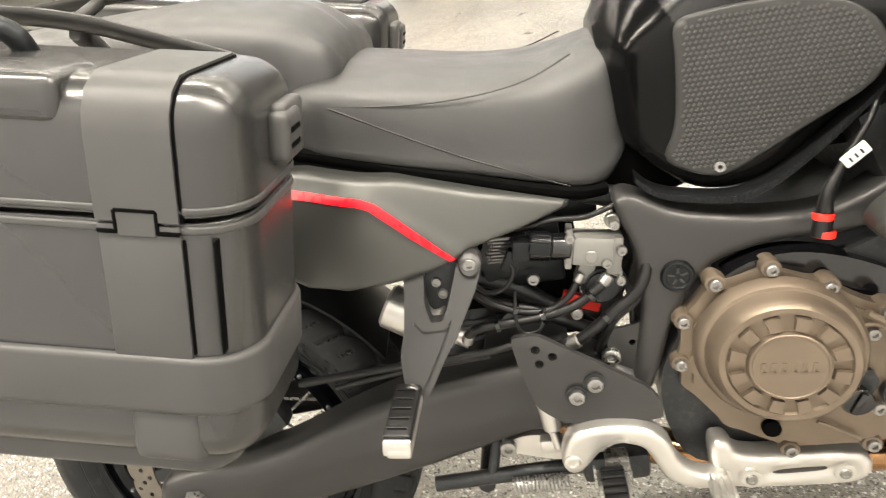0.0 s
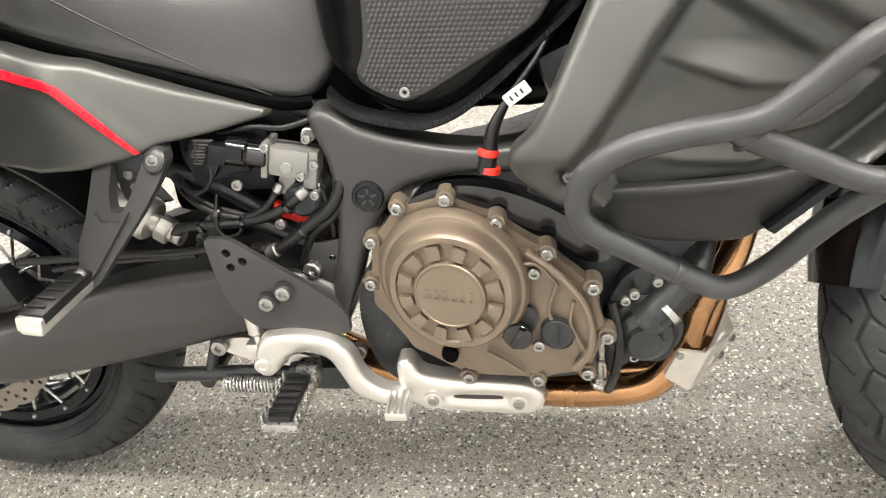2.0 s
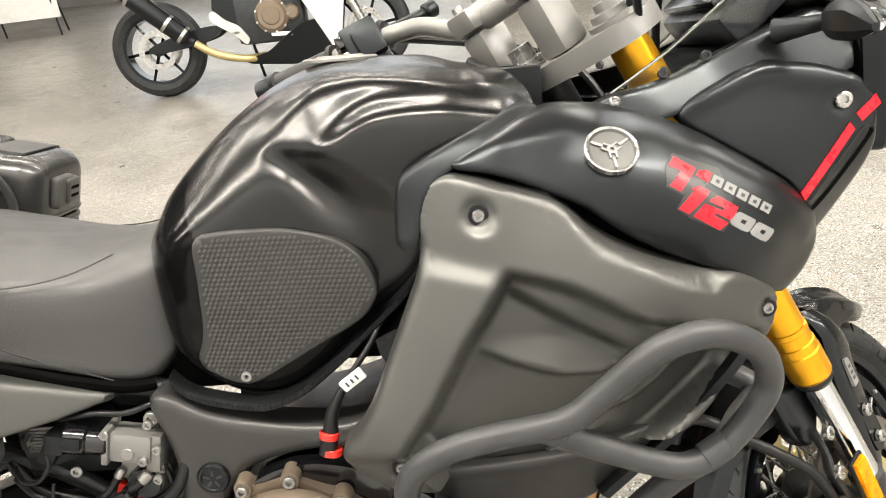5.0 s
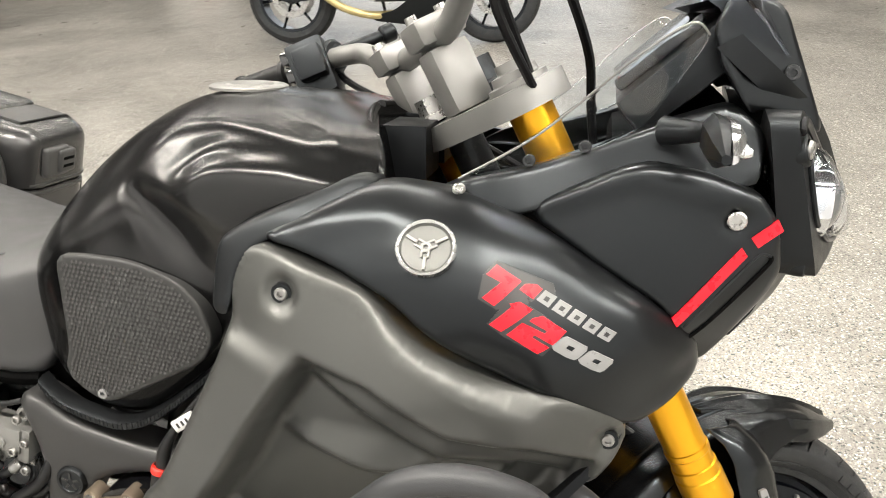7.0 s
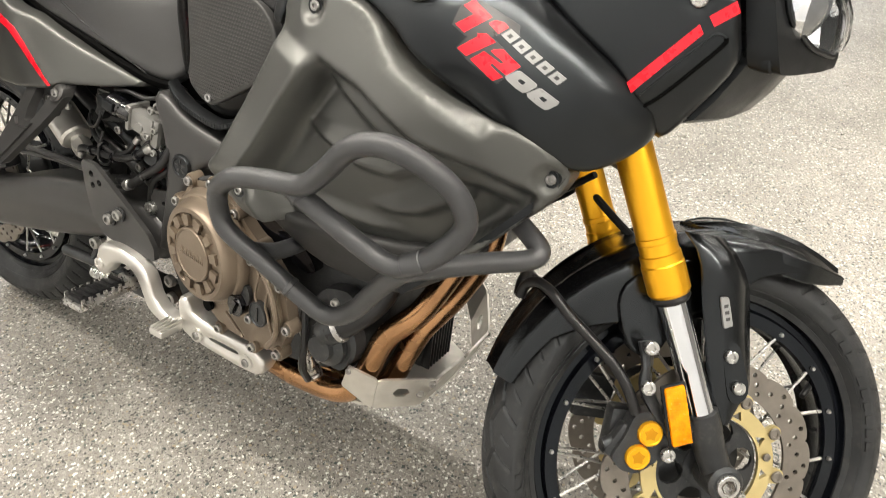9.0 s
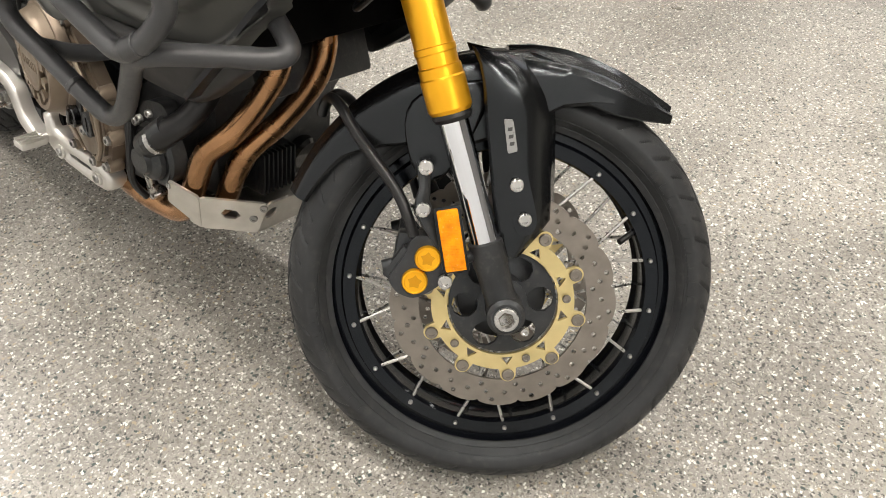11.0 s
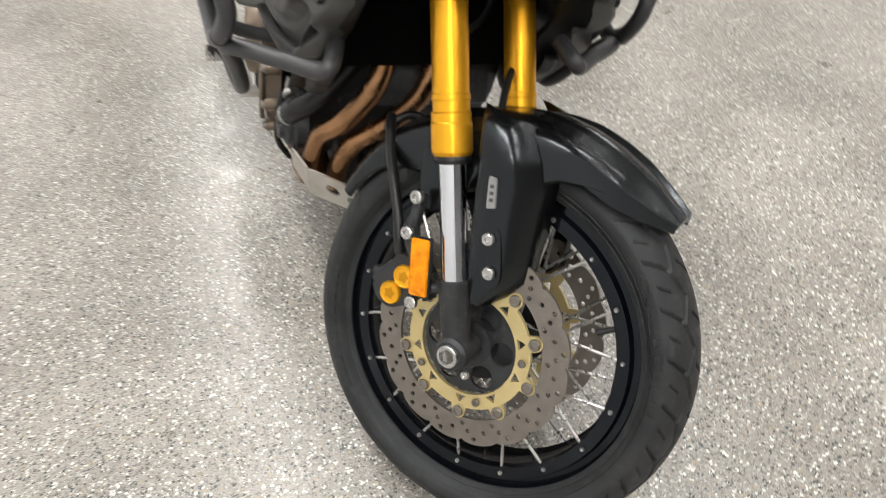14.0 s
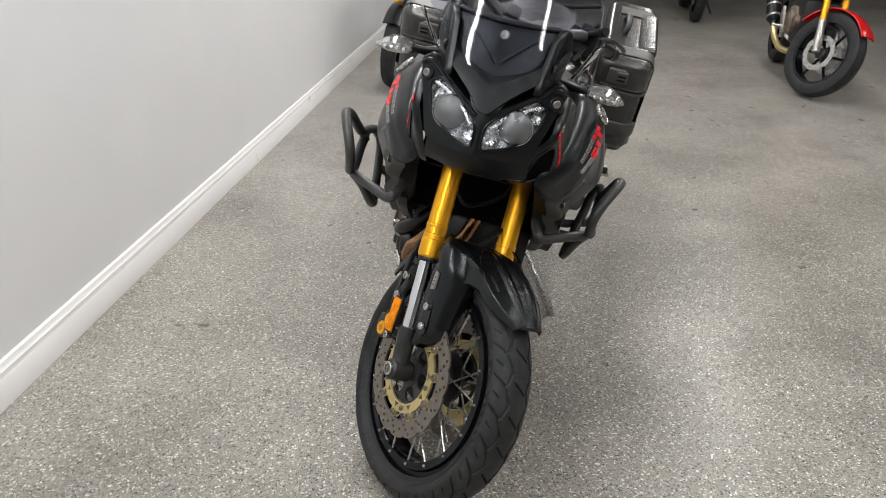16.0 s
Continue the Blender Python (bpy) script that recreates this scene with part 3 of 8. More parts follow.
def tyre_mesh(centre, big, half, bead, seg, depth=0.0055, period=0.072, phase=0.0):
    """A road tyre with slanting grooves cut into its tread."""
    side = [(0.66, bead - 0.004), (0.7, bead + 0.001), (0.735, bead + 0.0035), (0.725, bead + 0.0045), (0.75, bead + 0.0058), (0.86, bead + (big - bead) * 0.16), (0.9, bead + (big - bead) * 0.2), (0.885, bead + (big - bead) * 0.215), (0.91, bead + (big - bead) * 0.23), (0.96, bead + (big - bead) * 0.32), (0.985, bead + (big - bead) * 0.4)]
    rows = [(-half * w, r, -2.0) for w, r in side]
    crown = 110
    for i in range(crown + 1):
        a = -1 + 2 * i / crown
        rows.append((half * math.sin(1.35 * a) / math.sin(1.35), big - (big - bead) * 0.52 * (1 - math.cos(1.35 * a)) / (1 - math.cos(1.35)), a))
    rows += [(half * w, r, 2.0) for w, r in side[::-1]]
    prof = rows
    count = max(8, round(2 * math.pi * big / period))
    bm = bmesh.new()
    rings = []
    for k in range(seg):
        ang = 2 * math.pi * k / seg
        u = ang / (2 * math.pi) * count + phase
        ring = []
        for y, r, w in prof:
            cut, q = 0.0, abs(w)
            if q < 0.97:
                v = u + 0.5 * (w > 0)
                # a zigzag along the tread, a slanting branch from each of its outer bends to the shoulder, and a short cut in each block
                zig = 0.27 + 0.2 * abs((v % 1) * 2 - 1)
                cut = 1 - (abs(q - zig) * half * 1.15 / 0.0025) ** 4
                if 0.44 < q < 0.94:
                    d = abs((v - 0.75 * max(0.0, q - 0.46) ** 0.8 + 0.5) % 1 - 0.5) * period * 0.72
                    cut = max(cut, 1 - (d / (0.0029 - 0.0009 * q)) ** 4)
                if 0.6 < q < 0.86:
                    d = abs((v - 0.75 * max(0.0, q - 0.46) ** 0.8) % 1 - 0.5) * period * 0.72
                    cut = max(cut, 0.7 * (1 - (d / 0.0014) ** 4))
                if q < 0.2:
                    d = abs((u + 0.9 * w + 0.5) % 1 - 0.5) * period * 0.8
                    cut = max(cut, 0.8 * (1 - (d / 0.0018) ** 4))
            rr = r - depth * max(0.0, cut) ** 0.5
            ring.append(bm.verts.new((centre[0] + rr * math.cos(ang), centre[1] + y, centre[2] + rr * math.sin(ang))))
        rings.append(ring)
    for k in range(seg):
        a, b = rings[k], rings[(k + 1) % seg]
        for i in range(len(prof) - 1):
            bm.faces.new((a[i], a[i + 1], b[i + 1], b[i]))
        bm.faces.new((a[-1], a[0], b[0], b[-1]))
    return bm


def wave_disc(centre, outer, inner, y, thick, petals=16, drilled=True, n=320):
    cx, cz = centre
    out = []
    for k in range(n):
        a = 2 * math.pi * k / n
        w = abs(math.sin(a * petals / 2))
        out.append((cx + (outer - 0.0065 * (1 - w ** 0.45)) * math.cos(a), cz + (outer - 0.0065 * (1 - w ** 0.45)) * math.sin(a)))
    holes = [circle(cx, cz, inner, 64)]
    if drilled:
        for k in range(petals * 2):
            for j, f in enumerate((0.22, 0.5, 0.78)):
                if (k + j) % 2 == 0 or j == 1:
                    r = inner + (outer - inner) * f
                    a = 2 * math.pi * (k + 0.35 * j) / (petals * 2)
                    holes.append(circle(cx + r * math.cos(a), cz + r * math.sin(a), 0.0037, 8))
    return plate(out, y, y + thick, holes)


def wheel(name, centre, big, half, bead, phase, seg, label):
    cx, cy, cz = centre
    hub = part(name, lathe([(-0.075, 0.02), (-0.072, 0.034), (-0.05, 0.036), (-0.045, 0.062), (-0.03, 0.066), (-0.026, 0.04), (0.026, 0.04), (0.03, 0.066), (0.045, 0.062), (0.05, 0.036), (0.072, 0.034), (0.075, 0.02)], centre, 40), engine_black, bike)
    tagged(hub, label)
    part("tyre", tyre_mesh(centre, big, half, bead, seg, phase=phase), rubber, hub, "black road tyre with worn grooved tread")
    for s0, first in ((-1, 10), (-1, 190), (1, 60)):
        for k in range(10):
            if k == 6:
                continue
            a0 = radians(first + 4.6 * k)
            r0, r1 = bead + (big - bead) * 0.27, bead + (big - bead) * 0.42
            y0 = half * (0.955 if s0 < 0 else 0.955)
            quad = [(r0, a0), (r0, a0 + 0.052), (r1, a0 + 0.052), (r1, a0 + 0.03), (r0 + 0.004, a0 + 0.03)]
            part("moulded_mark", loft([[(cx + q * math.cos(a), cy + s0 * (y0 + (q - r0) * 0.22 + d), cz + q * math.sin(a)) for q, a in quad] for d in (-0.004, 0.0012)]), rubber, hub)
    w = half * 0.6
    side = [(0.003, bead - 0.04), (-0.003, bead - 0.037), (-0.003, bead - 0.02), (0.006, bead - 0.016), (0.007, bead - 0.007), (-0.002, bead - 0.003), (-0.006, bead + 0.002), (-0.006, bead + 0.007), (0.002, bead + 0.008), (0.01, bead - 0.012)]
    inner = [(0.6 * w, bead - 0.026), (0.6 * w, bead - 0.034), (0.012, bead - 0.036)]
    rim = [(-w + y, r) for y, r in side] + [(-w + y, r) for y, r in inner[:1]] + [(w - y, r) for y, r in inner[:1]] + [(w - y, r) for y, r in side[::-1]] + [(w - inner[2][0], inner[2][1]), (w - inner[1][0], inner[1][1]), (-w + inner[1][0], inner[1][1]), (-w + inner[2][0], inner[2][1])]
    part("rim", lathe(rim, centre, 120, True), rim_black, hub, "glossy black spoked rim", angle=25)
    nip_r = bead - 0.0285
    nipple = None
    nip_mesh = part("spoke_nipple", lathe([(0.0, 0.0036), (-0.0035, 0.0034), (-0.005, 0.0024)], seg=8), steel, hub)
    n = 18
    for k in range(n):
        for s in (-1, 1):
            a = 2 * math.pi * (k + (0.25 if s > 0 else 0)) / n + phase
            lean = 0.62 * (1 if k % 2 else -1)
            p = Vector((cx + nip_r * math.cos(a), cy + s * (w - 0.0005), cz + nip_r * math.sin(a)))
            q = Vector((cx + 0.06 * math.cos(a + lean), cy + s * 0.035, cz + 0.06 * math.sin(a + lean)))
            part("spoke", rod(q, p, 0.0025, 6), steel, hub)
            m = pose(p.x, p.y + s * 0.003, p.z, 0 if s < 0 else 180)
            if nipple is None:
                nipple = nip_mesh
                nipple.matrix_basis = m
            else:
                again(nip_mesh, m)
    return hub


def carrier_mesh(cx, cz, y, inner, outer, arms=10):
    """A ring with a round boss at the end of each short arm and a window behind each boss."""
    out = []
    n = arms * 26
    boss, far = 0.0112, outer - 0.0085
    for k in range(n):
        a = 2 * math.pi * k / n
        d = abs((k / 26 + 0.5) % 1 - 0.5) * 2 * math.pi / arms
        r = outer - 0.0165
        if abs(far * math.sin(d)) < boss:
            r = max(r, far * math.cos(d) + math.sqrt(boss ** 2 - (far * math.sin(d)) ** 2))
        out.append((cx + r * math.cos(a), cz + r * math.sin(a)))
    holes = [circle(cx, cz, inner, 48)]
    for k in range(arms):
        a = 2 * math.pi * k / arms
        r = inner + 0.0095
        tri = [(r + 0.0065, 0.0), (r - 0.0055, 0.0085), (r - 0.0055, -0.0085)]
        holes.append([(cx + u * math.cos(a) - v * math.sin(a), cz + u * math.sin(a) + v * math.cos(a)) for u, v in tri])
    return plate(out, y, y + 0.006, holes)


# front wheel
FX, FZ = 1.54, 0.328
fw = wheel("front_wheel", (FX, 0, FZ), 0.3065, 0.054, 0.243, 0.1, 840, "front wire-spoke wheel turned to full lock")
fw.matrix_basis = STEER
for s in (-1, 1):
    part("brake_disc", wave_disc((FX, FZ), 0.155, 0.115, s * 0.074 - 0.0025, 0.005), disc_steel, fw, "drilled wave-edged steel brake disc")
    part("disc_carrier", carrier_mesh(FX, FZ, s * 0.075 - 0.003, 0.076, 0.1145), disc_gold, fw, "pale gold disc carrier")
    part("hub_flange", plate(circle(FX, FZ, 0.074, 48), s * 0.068 - 0.003, s * 0.068 + 0.003, [circle(FX + 0.052 * math.cos(a), FZ + 0.052 * math.sin(a), 0.0185, 10, a) for a in np.linspace(0.3, 6.58, 6, False)]), engine_black, fw)
    for k in range(10):
        a = 2 * math.pi * k / 10
        bolt((FX + 0.106 * math.cos(a), s * 0.08, FZ + 0.106 * math.sin(a)), fw, 0.0085, 0.003, disc_steel, turn=(0 if s < 0 else 180, 0, 0))
        if k % 2 == 0:
            bolt((FX + 0.087 * math.cos(a + 0.314), s * 0.08, FZ + 0.087 * math.sin(a + 0.314)), fw, 0.0058, 0.003, disc_steel, turn=(0 if s < 0 else 180, 0, 0))
va = radians(38)
part("tyre_valve", rod((FX + 0.212 * math.cos(va), -0.02, FZ + 0.212 * math.sin(va)), (FX + 0.18 * math.cos(va), -0.04, FZ + 0.18 * math.sin(va)), 0.0045, 10), hose_rubber, fw)

# fork
FORK_Y = 0.108


def on_fork(z, ahead=0.0):
    """The x of the fork's axis at height z."""
    return 1.542 - (z - 0.321) * 0.527 + ahead


for s in (-1, 1):
    y = s * FORK_Y
    at = lambda z, dy=0.0, ahead=0.0: (on_fork(z, ahead), y + dy, z)
    leg = part("fork_tube", stepped(at(1.03), at(0.566), [(0, 0.0245), (0.1, 0.0246), (0.84, 0.0246), (0.842, 0.026), (0.855, 0.026), (0.858, 0.025), (0.885, 0.025), (0.888, 0.0268), (0.91, 0.0268), (0.914, 0.028), (0.985, 0.028), (0.99, 0.0265), (1, 0.0235)], 36), gold, bike, "gold anodised upper fork tube", STEER, angle=18)
    part("stanchion", rod(at(0.58), at(0.405), 0.0188, 32), chrome, leg, "polished chrome stanchion")
    part("dust_seal", stepped(at(0.569), at(0.559), [(0, 0.025), (0.5, 0.0258), (1, 0.022)], 32), hose_rubber, leg)
    lug = join(stepped(at(0.419), at(0.355), [(0, 0.0195), (0.03, 0.023), (0.45, 0.0235), (0.5, 0.0222), (0.8, 0.0215), (1, 0.021)], 32),
               rod((FX, y - s * 0.03, 0.328), (FX, y + s * 0.026, 0.328), 0.025, 32, bevel=0.005),
               rod(at(0.37), (FX, y, 0.328), 0.021, 20))
    part("axle_lug", lug, engine_black, leg, "black fork bottom")
    part("axle_nut", lathe([(s * 0.022, 0.0165), (s * 0.03, 0.016), (s * 0.031, 0.0148), (s * 0.031, 0.011), (s * 0.029, 0.0105)], (FX, y, 0.328), 28), steel, leg)
    part("axle_socket", lathe([(s * 0.029, 0.0105), (s * 0.0312, 0.0095), (s * 0.022, 0.009), (s * 0.022, 0.001)], (FX, y, 0.328), 6), disc_steel, leg)
    bolt((FX + 0.03, y + s * 0.012, 0.312), leg, 0.006, 0.006, steel, turn=(0 if s < 0 else 180, 0, 0))
    # guard in front of the stanchion
    rows = []
    for z, *around in ((0.65, (1.425, 0.1), (1.46, 0.1), (1.482, 0.08), (1.492, 0.05)), (0.632, (1.438, 0.116), (1.478, 0.112), (1.505, 0.082), (1.518, 0.05)), (0.612, (1.447, 0.121), (1.492, 0.117), (1.522, 0.083), (1.535, 0.05)), (0.592, (1.453, 0.1195), (1.503, 0.1165), (1.534, 0.082), (1.546, 0.052)), (0.575, (1.459, 0.1165), (1.51, 0.1125), (1.54, 0.081), (1.551, 0.054)),
                        (0.53, (1.474, 0.1155), (1.522, 0.112), (1.552, 0.08), (1.562, 0.056)), (0.48, (1.491, 0.1135), (1.541, 0.1095), (1.566, 0.079), (1.574, 0.058)), (0.456, (1.5, 0.1128), (1.548, 0.1085), (1.571, 0.08), (1.577, 0.06)), (0.43, (1.51, 0.1122), (1.543, 0.1085), (1.558, 0.088), (1.563, 0.07)), (0.404, (1.522, 0.112), (1.534, 0.11), (1.54, 0.101), (1.543, 0.093))):
        c = [np.array(p, float) for p in around]
        c = [c[0], c[0] + (c[1] - c[0]) * 0.5, c[1] + (c[0] - c[1]) * 0.15, c[1] + (c[2] - c[1]) * 0.1, c[1] + (c[2] - c[1]) * 0.55, c[2] + (c[1] - c[2]) * 0.1, c[2] + (c[3] - c[2]) * 0.15, c[3]]
        rows.append([(p[0], s * p[1], z) for p in c] + [(p[0] - 0.006, s * (p[1] - 0.007), z) for p in c[::-1]])
    guard = part("fork_guard", loft(rows), fender_black, leg, "satin black fork guard", angle=75)
    slot = rounded([(1.497, 0.515), (1.519, 0.52), (1.535, 0.49), (1.552, 0.455), (1.545, 0.437), (1.526, 0.435), (1.51, 0.475)], 0.25)
    part("guard_recess", plate(slot, s * 0.1142, s * 0.105, chamfer=0.0015), fender_black, guard)
    for bx, bz in ((1.512, 0.499), (1.533, 0.458)):
        bolt((bx, s * 0.1142, bz), guard, 0.0085, 0.006, steel, turn=(0 if s < 0 else 180, 0, 0))
    part("guard_sticker", plate(rounded([(1.476, 0.575), (1.487, 0.577), (1.502, 0.541), (1.491, 0.535)], 0.08, 1), s * 0.1188, s * 0.11), decal_grey, guard, "silver sticker with dark bars")
    for k in (0.28, 0.5, 0.72):
        bx, bz = 1.4815 + 0.0152 * k, 0.576 - 0.038 * k
        part("sticker_bar", plate([(bx - 0.0028, bz + 0.001), (bx + 0.0026, bz + 0.003), (bx + 0.0034, bz - 0.0015), (bx - 0.002, bz - 0.0035)], s * 0.1191, s * 0.117), decal_dark, guard)
    # caliper
    cal = part("brake_caliper", join(plate(rounded([(1.378, 0.342), (1.392, 0.372), (1.4, 0.408), (1.43, 0.41), (1.455, 0.385), (1.452, 0.352), (1.42, 0.322), (1.395, 0.325)], 0.2), s * 0.116, s * 0.09),
                                     block((1.41, s * 0.072, 0.365), (0.06, 0.03, 0.07), 0.008), block((1.393, s * 0.1, 0.36), (0.03, 0.02, 0.05), 0.006, (0, 25, 0)), block((1.437, s * 0.104, 0.395), (0.03, 0.022, 0.04), 0.006, (0, 25, 0)), rod((1.37, s * 0.1, 0.352), (1.385, s * 0.1, 0.36), 0.009, 12)), engine_black, bike, "black brake caliper", STEER)
    for cx, cz in ((1.424, 0.381), (1.414, 0.347)):
        part("piston_cap", lathe([(s * 0.11, 0.0172), (s * 0.12, 0.0172), (s * 0.1222, 0.0158), (s * 0.1222, 0.0138), (s * 0.1214, 0.013), (s * 0.1214, 0.001)], (cx, 0, cz), 32), gold, cal, "gold piston cap")
        part("cap_star", plate([(cx + (0.0098 if k % 2 == 0 else 0.0066) * math.cos(math.pi * k / 5 + 0.4), cz + (0.0098 if k % 2 == 0 else 0.0066) * math.sin(math.pi * k / 5 + 0.4)) for k in range(10)], s * 0.1218, s * 0.12), gold_shade, cal)
    part("caliper_bracket", tube([(1.392, s * 0.105, 0.5), (1.4, s * 0.112, 0.47), (1.404, s * 0.113, 0.444), (1.43, s * 0.11, 0.41), (1.47, s * 0.108, 0.37)], [0.011, 0.009, 0.013, 0.011, 0.011], 10, 5, flat=0.6), engine_black, cal)
    for bx, bz in ((1.396, 0.497), (1.404, 0.444), (1.452, 0.357)):
        bolt((bx, s * 0.121, bz), cal, 0.0092, 0.008, steel, turn=(0 if s < 0 else 180, 0, 0))
    ref = part("reflector", block((0, 0, 0), (0.027, 0.008, 0.081), 0.003), orange, bike, "amber side reflector", STEER @ pose(1.447, s * 0.135, 0.416, 0, -21.5, 0))
    part("reflector_rib", join(*[block((0.0, s * 0.004, -0.036 + 0.0036 * i), (0.027, 0.0012, 0.0013), 0, (0, 12, 0)) for i in range(21)]), orange, ref)
    part("reflector_frame", block((0, -s * 0.0035, 0), (0.034, 0.005, 0.087), 0.002), black_plastic, ref)
    part("reflector_bracket", rod((0.0, -s * 0.004, -0.03), (0.03, -s * 0.028, -0.03), 0.008, 10), engine_black, ref)
    hose = [(1.245, s * 0.004, 0.515), (1.248, s * 0.012, 0.533), (1.258, s * 0.03, 0.543), (1.275, s * 0.05, 0.535), (1.3, s * 0.068, 0.511), (1.332, s * 0.088, 0.486), (1.366, s * 0.105, 0.457), (1.386, s * 0.112, 0.43), (1.4, s * 0.112, 0.405)]
    part("brake_hose", tube(hose, 0.0075, 10), hose_rubber, cal, "black rubber brake hose")
    part("hose_end", rod((1.372, s * 0.108, 0.45), (1.394, s * 0.113, 0.415), 0.0056, 10), steel, cal)


part("fork_cable", join(tube([(1.42, -0.02, 0.6), (1.37, 0.06, 0.65), (1.335, 0.13, 0.7), (1.31, 0.165, 0.77)], 0.006, 8), tube([(1.3, -0.05, 0.7), (1.26, 0.03, 0.66), (1.27, 0.1, 0.72), (1.25, 0.12, 0.82)], 0.005, 8)), hose_rubber, bike, "black cables behind the fork", STEER)


# front mudguard
def guard_ring(a, r, w, drop, gap=0.0):
    """A cross-section of the mudguard at the angle a about the axle."""
    out = []
    for t in np.linspace(-1, 1, 33):
        k = abs(t)
        y = math.copysign(w * min(1.0, k / 0.62) ** 0.9, t) + math.copysign(0.006 * max(0, k - 0.62), t)
        rr = r - gap - 0.012 * min(1, k / 0.62) ** 3 - drop * max(0.0, (k - 0.58) / 0.42) ** 1.1 + 0.004 * math.exp(-((k - 0.33) / 0.06) ** 2)
        y -= math.copysign(gap * 0.8, t) * min(1, k * 3)
        out.append((FX + rr * math.cos(a), y, FZ + rr * math.sin(a)))
    return out


rings = []
for a in np.linspace(166, 76, 46):
    f = (166 - a) / 106
    drop = float(np.interp(a, [60, 72, 88, 100, 118, 135, 150, 166], [0.003, 0.01, 0.042, 0.085, 0.095, 0.06, 0.022, 0.01]))
    w = float(np.interp(a, [60, 75, 95, 125, 140, 166], [0.05, 0.068, 0.08, 0.08, 0.064, 0.045]))
    r = float(np.interp(a, [60, 66, 75, 100, 140, 166], [0.325, 0.328, 0.332, 0.332, 0.331, 0.325]))
    ang = radians(a)
    rings.append(guard_ring(ang, r, w, drop) + guard_ring(ang, r, w, drop, 0.005)[::-1])
fender = part("front_mudguard", loft(rings), fender_black, bike, "satin black front mudguard with a beak", STEER)
rings = []
for x in np.linspace(1.47, 1.702, 22):
    w, top_z, crease_z, low_z = [float(np.interp(x, [1.47, 1.5, 1.54, 1.58, 1.62, 1.66, 1.702], q)) for q in ((0.03, 0.055, 0.07, 0.074, 0.07, 0.056, 0.037), (0.66, 0.667, 0.669, 0.665, 0.657, 0.644, 0.627), (0.655, 0.657, 0.652, 0.643, 0.636, 0.628, 0.619), (0.64, 0.636, 0.625, 0.612, 0.606, 0.606, 0.609))]
    ridge = float(np.interp(x, [1.47, 1.54, 1.702], [0.0, 0.003, 0.004]))
    half_ring = [(0.93, low_z + 0.004), (0.97, low_z), (0.99, low_z + 0.002), (1.0, crease_z - 0.001), (0.985, crease_z + 0.0006), (0.955, crease_z + 0.0004), (0.93, crease_z + 0.0016), (0.56, top_z - 0.003), (0.5, top_z + ridge), (0.44, top_z + ridge * 0.8), (0.38, top_z - 0.003), (0.2, top_z - 0.003), (0.14, top_z), (0.0, top_z + 0.0005)]
    ring = [(w * t, z) for t, z in half_ring] + [(-w * t, z) for t, z in half_ring[-2::-1]] + [(-w * 0.6, min(crease_z, top_z - 0.009)), (w * 0.6, min(crease_z, top_z - 0.009))]
    rings.append([(x, y, z) for y, z in ring])
part("beak", loft(rings), fender_black, fender, "satin black faceted mudguard beak", angle=16)
for s in (-1, 1):
    part("side_flap", shell(rounded([(1.35, 0.565), (1.4, 0.6), (1.46, 0.62), (1.452, 0.56), (1.425, 0.48), (1.4, 0.472), (1.372, 0.492)]), bent([(1.35, 0.56, 0.084), (1.46, 0.62, 0.084), (1.41, 0.48, 0.092), (1.42, 0.55, 0.09)]), 0.008, 0.006, 0.009, side=s), fender_black, fender)

# fork clamps, bars


steer_dir = Vector((-math.sin(RAKE), 0, math.cos(RAKE)))
top = Vector((on_fork(1.027), 0, 1.027))
back = Vector((-math.cos(RAKE), 0, -math.sin(RAKE)))


def clamp_place(b, y, u):
    """A place on the top clamp: b behind the forks' line, y to the left, u up the steering axis."""
    return top + back * b + Vector((0, y, 0)) + steer_dir * u


outline = rounded([(-0.04, -0.15), (0.035, -0.15), (0.06, -0.1), (0.085, -0.05), (0.085, 0.05), (0.06, 0.1), (0.035, 0.15), (-0.04, 0.15), (-0.045, 0.08), (0.012, 0.05), (0.012, -0.05), (-0.045, -0.08)], 0.22)
v, f = mesh2d(outline)
clamp = solid(v, f, [clamp_place(b, y, 0.013) for b, y in v], [clamp_place(b, y, -0.013) for b, y in v])
bmesh.ops.bevel(clamp, geom=[e for e in clamp.edges if e.is_manifold and e.calc_face_angle(0) > 1.0], offset=0.005, segments=2, affect="EDGES")
clamp = part("top_fork_clamp", clamp, silver_paint, bike, "silver painted fork clamp", STEER)
for s in (-1, 1):
    part("fork_cap", stepped(clamp_place(0, s * FORK_Y, 0.012), clamp_place(0, s * FORK_Y, 0.04), [(0, 0.033), (0.25, 0.033), (0.3, 0.026), (0.6, 0.025), (0.65, 0.017), (1, 0.016)], 20), silver_paint, clamp)
    part("riser", join(block((0, 0, 0), (0.05, 0.04, 0.075), 0.009)), silver_paint, clamp, m=Matrix.Translation(clamp_place(0.035, s * 0.055, 0.05)) @ pose(0, 0, 0, 0, -28, 0))
    part("bar_clamp", join(block((0, 0, 0), (0.06, 0.046, 0.03), 0.008)), silver_paint, clamp, m=Matrix.Translation(clamp_place(0.035, s * 0.055, 0.105)) @ pose(0, 0, 0, 0, -28, 0))
    for d in (-0.019, 0.019):
        part("clamp_bolt", stepped(clamp_place(0.035 + d, s * 0.055, 0.118), clamp_place(0.035 + d, s * 0.055, 0.127), [(0, 0.007), (1, 0.0065)], 10), steel, clamp)
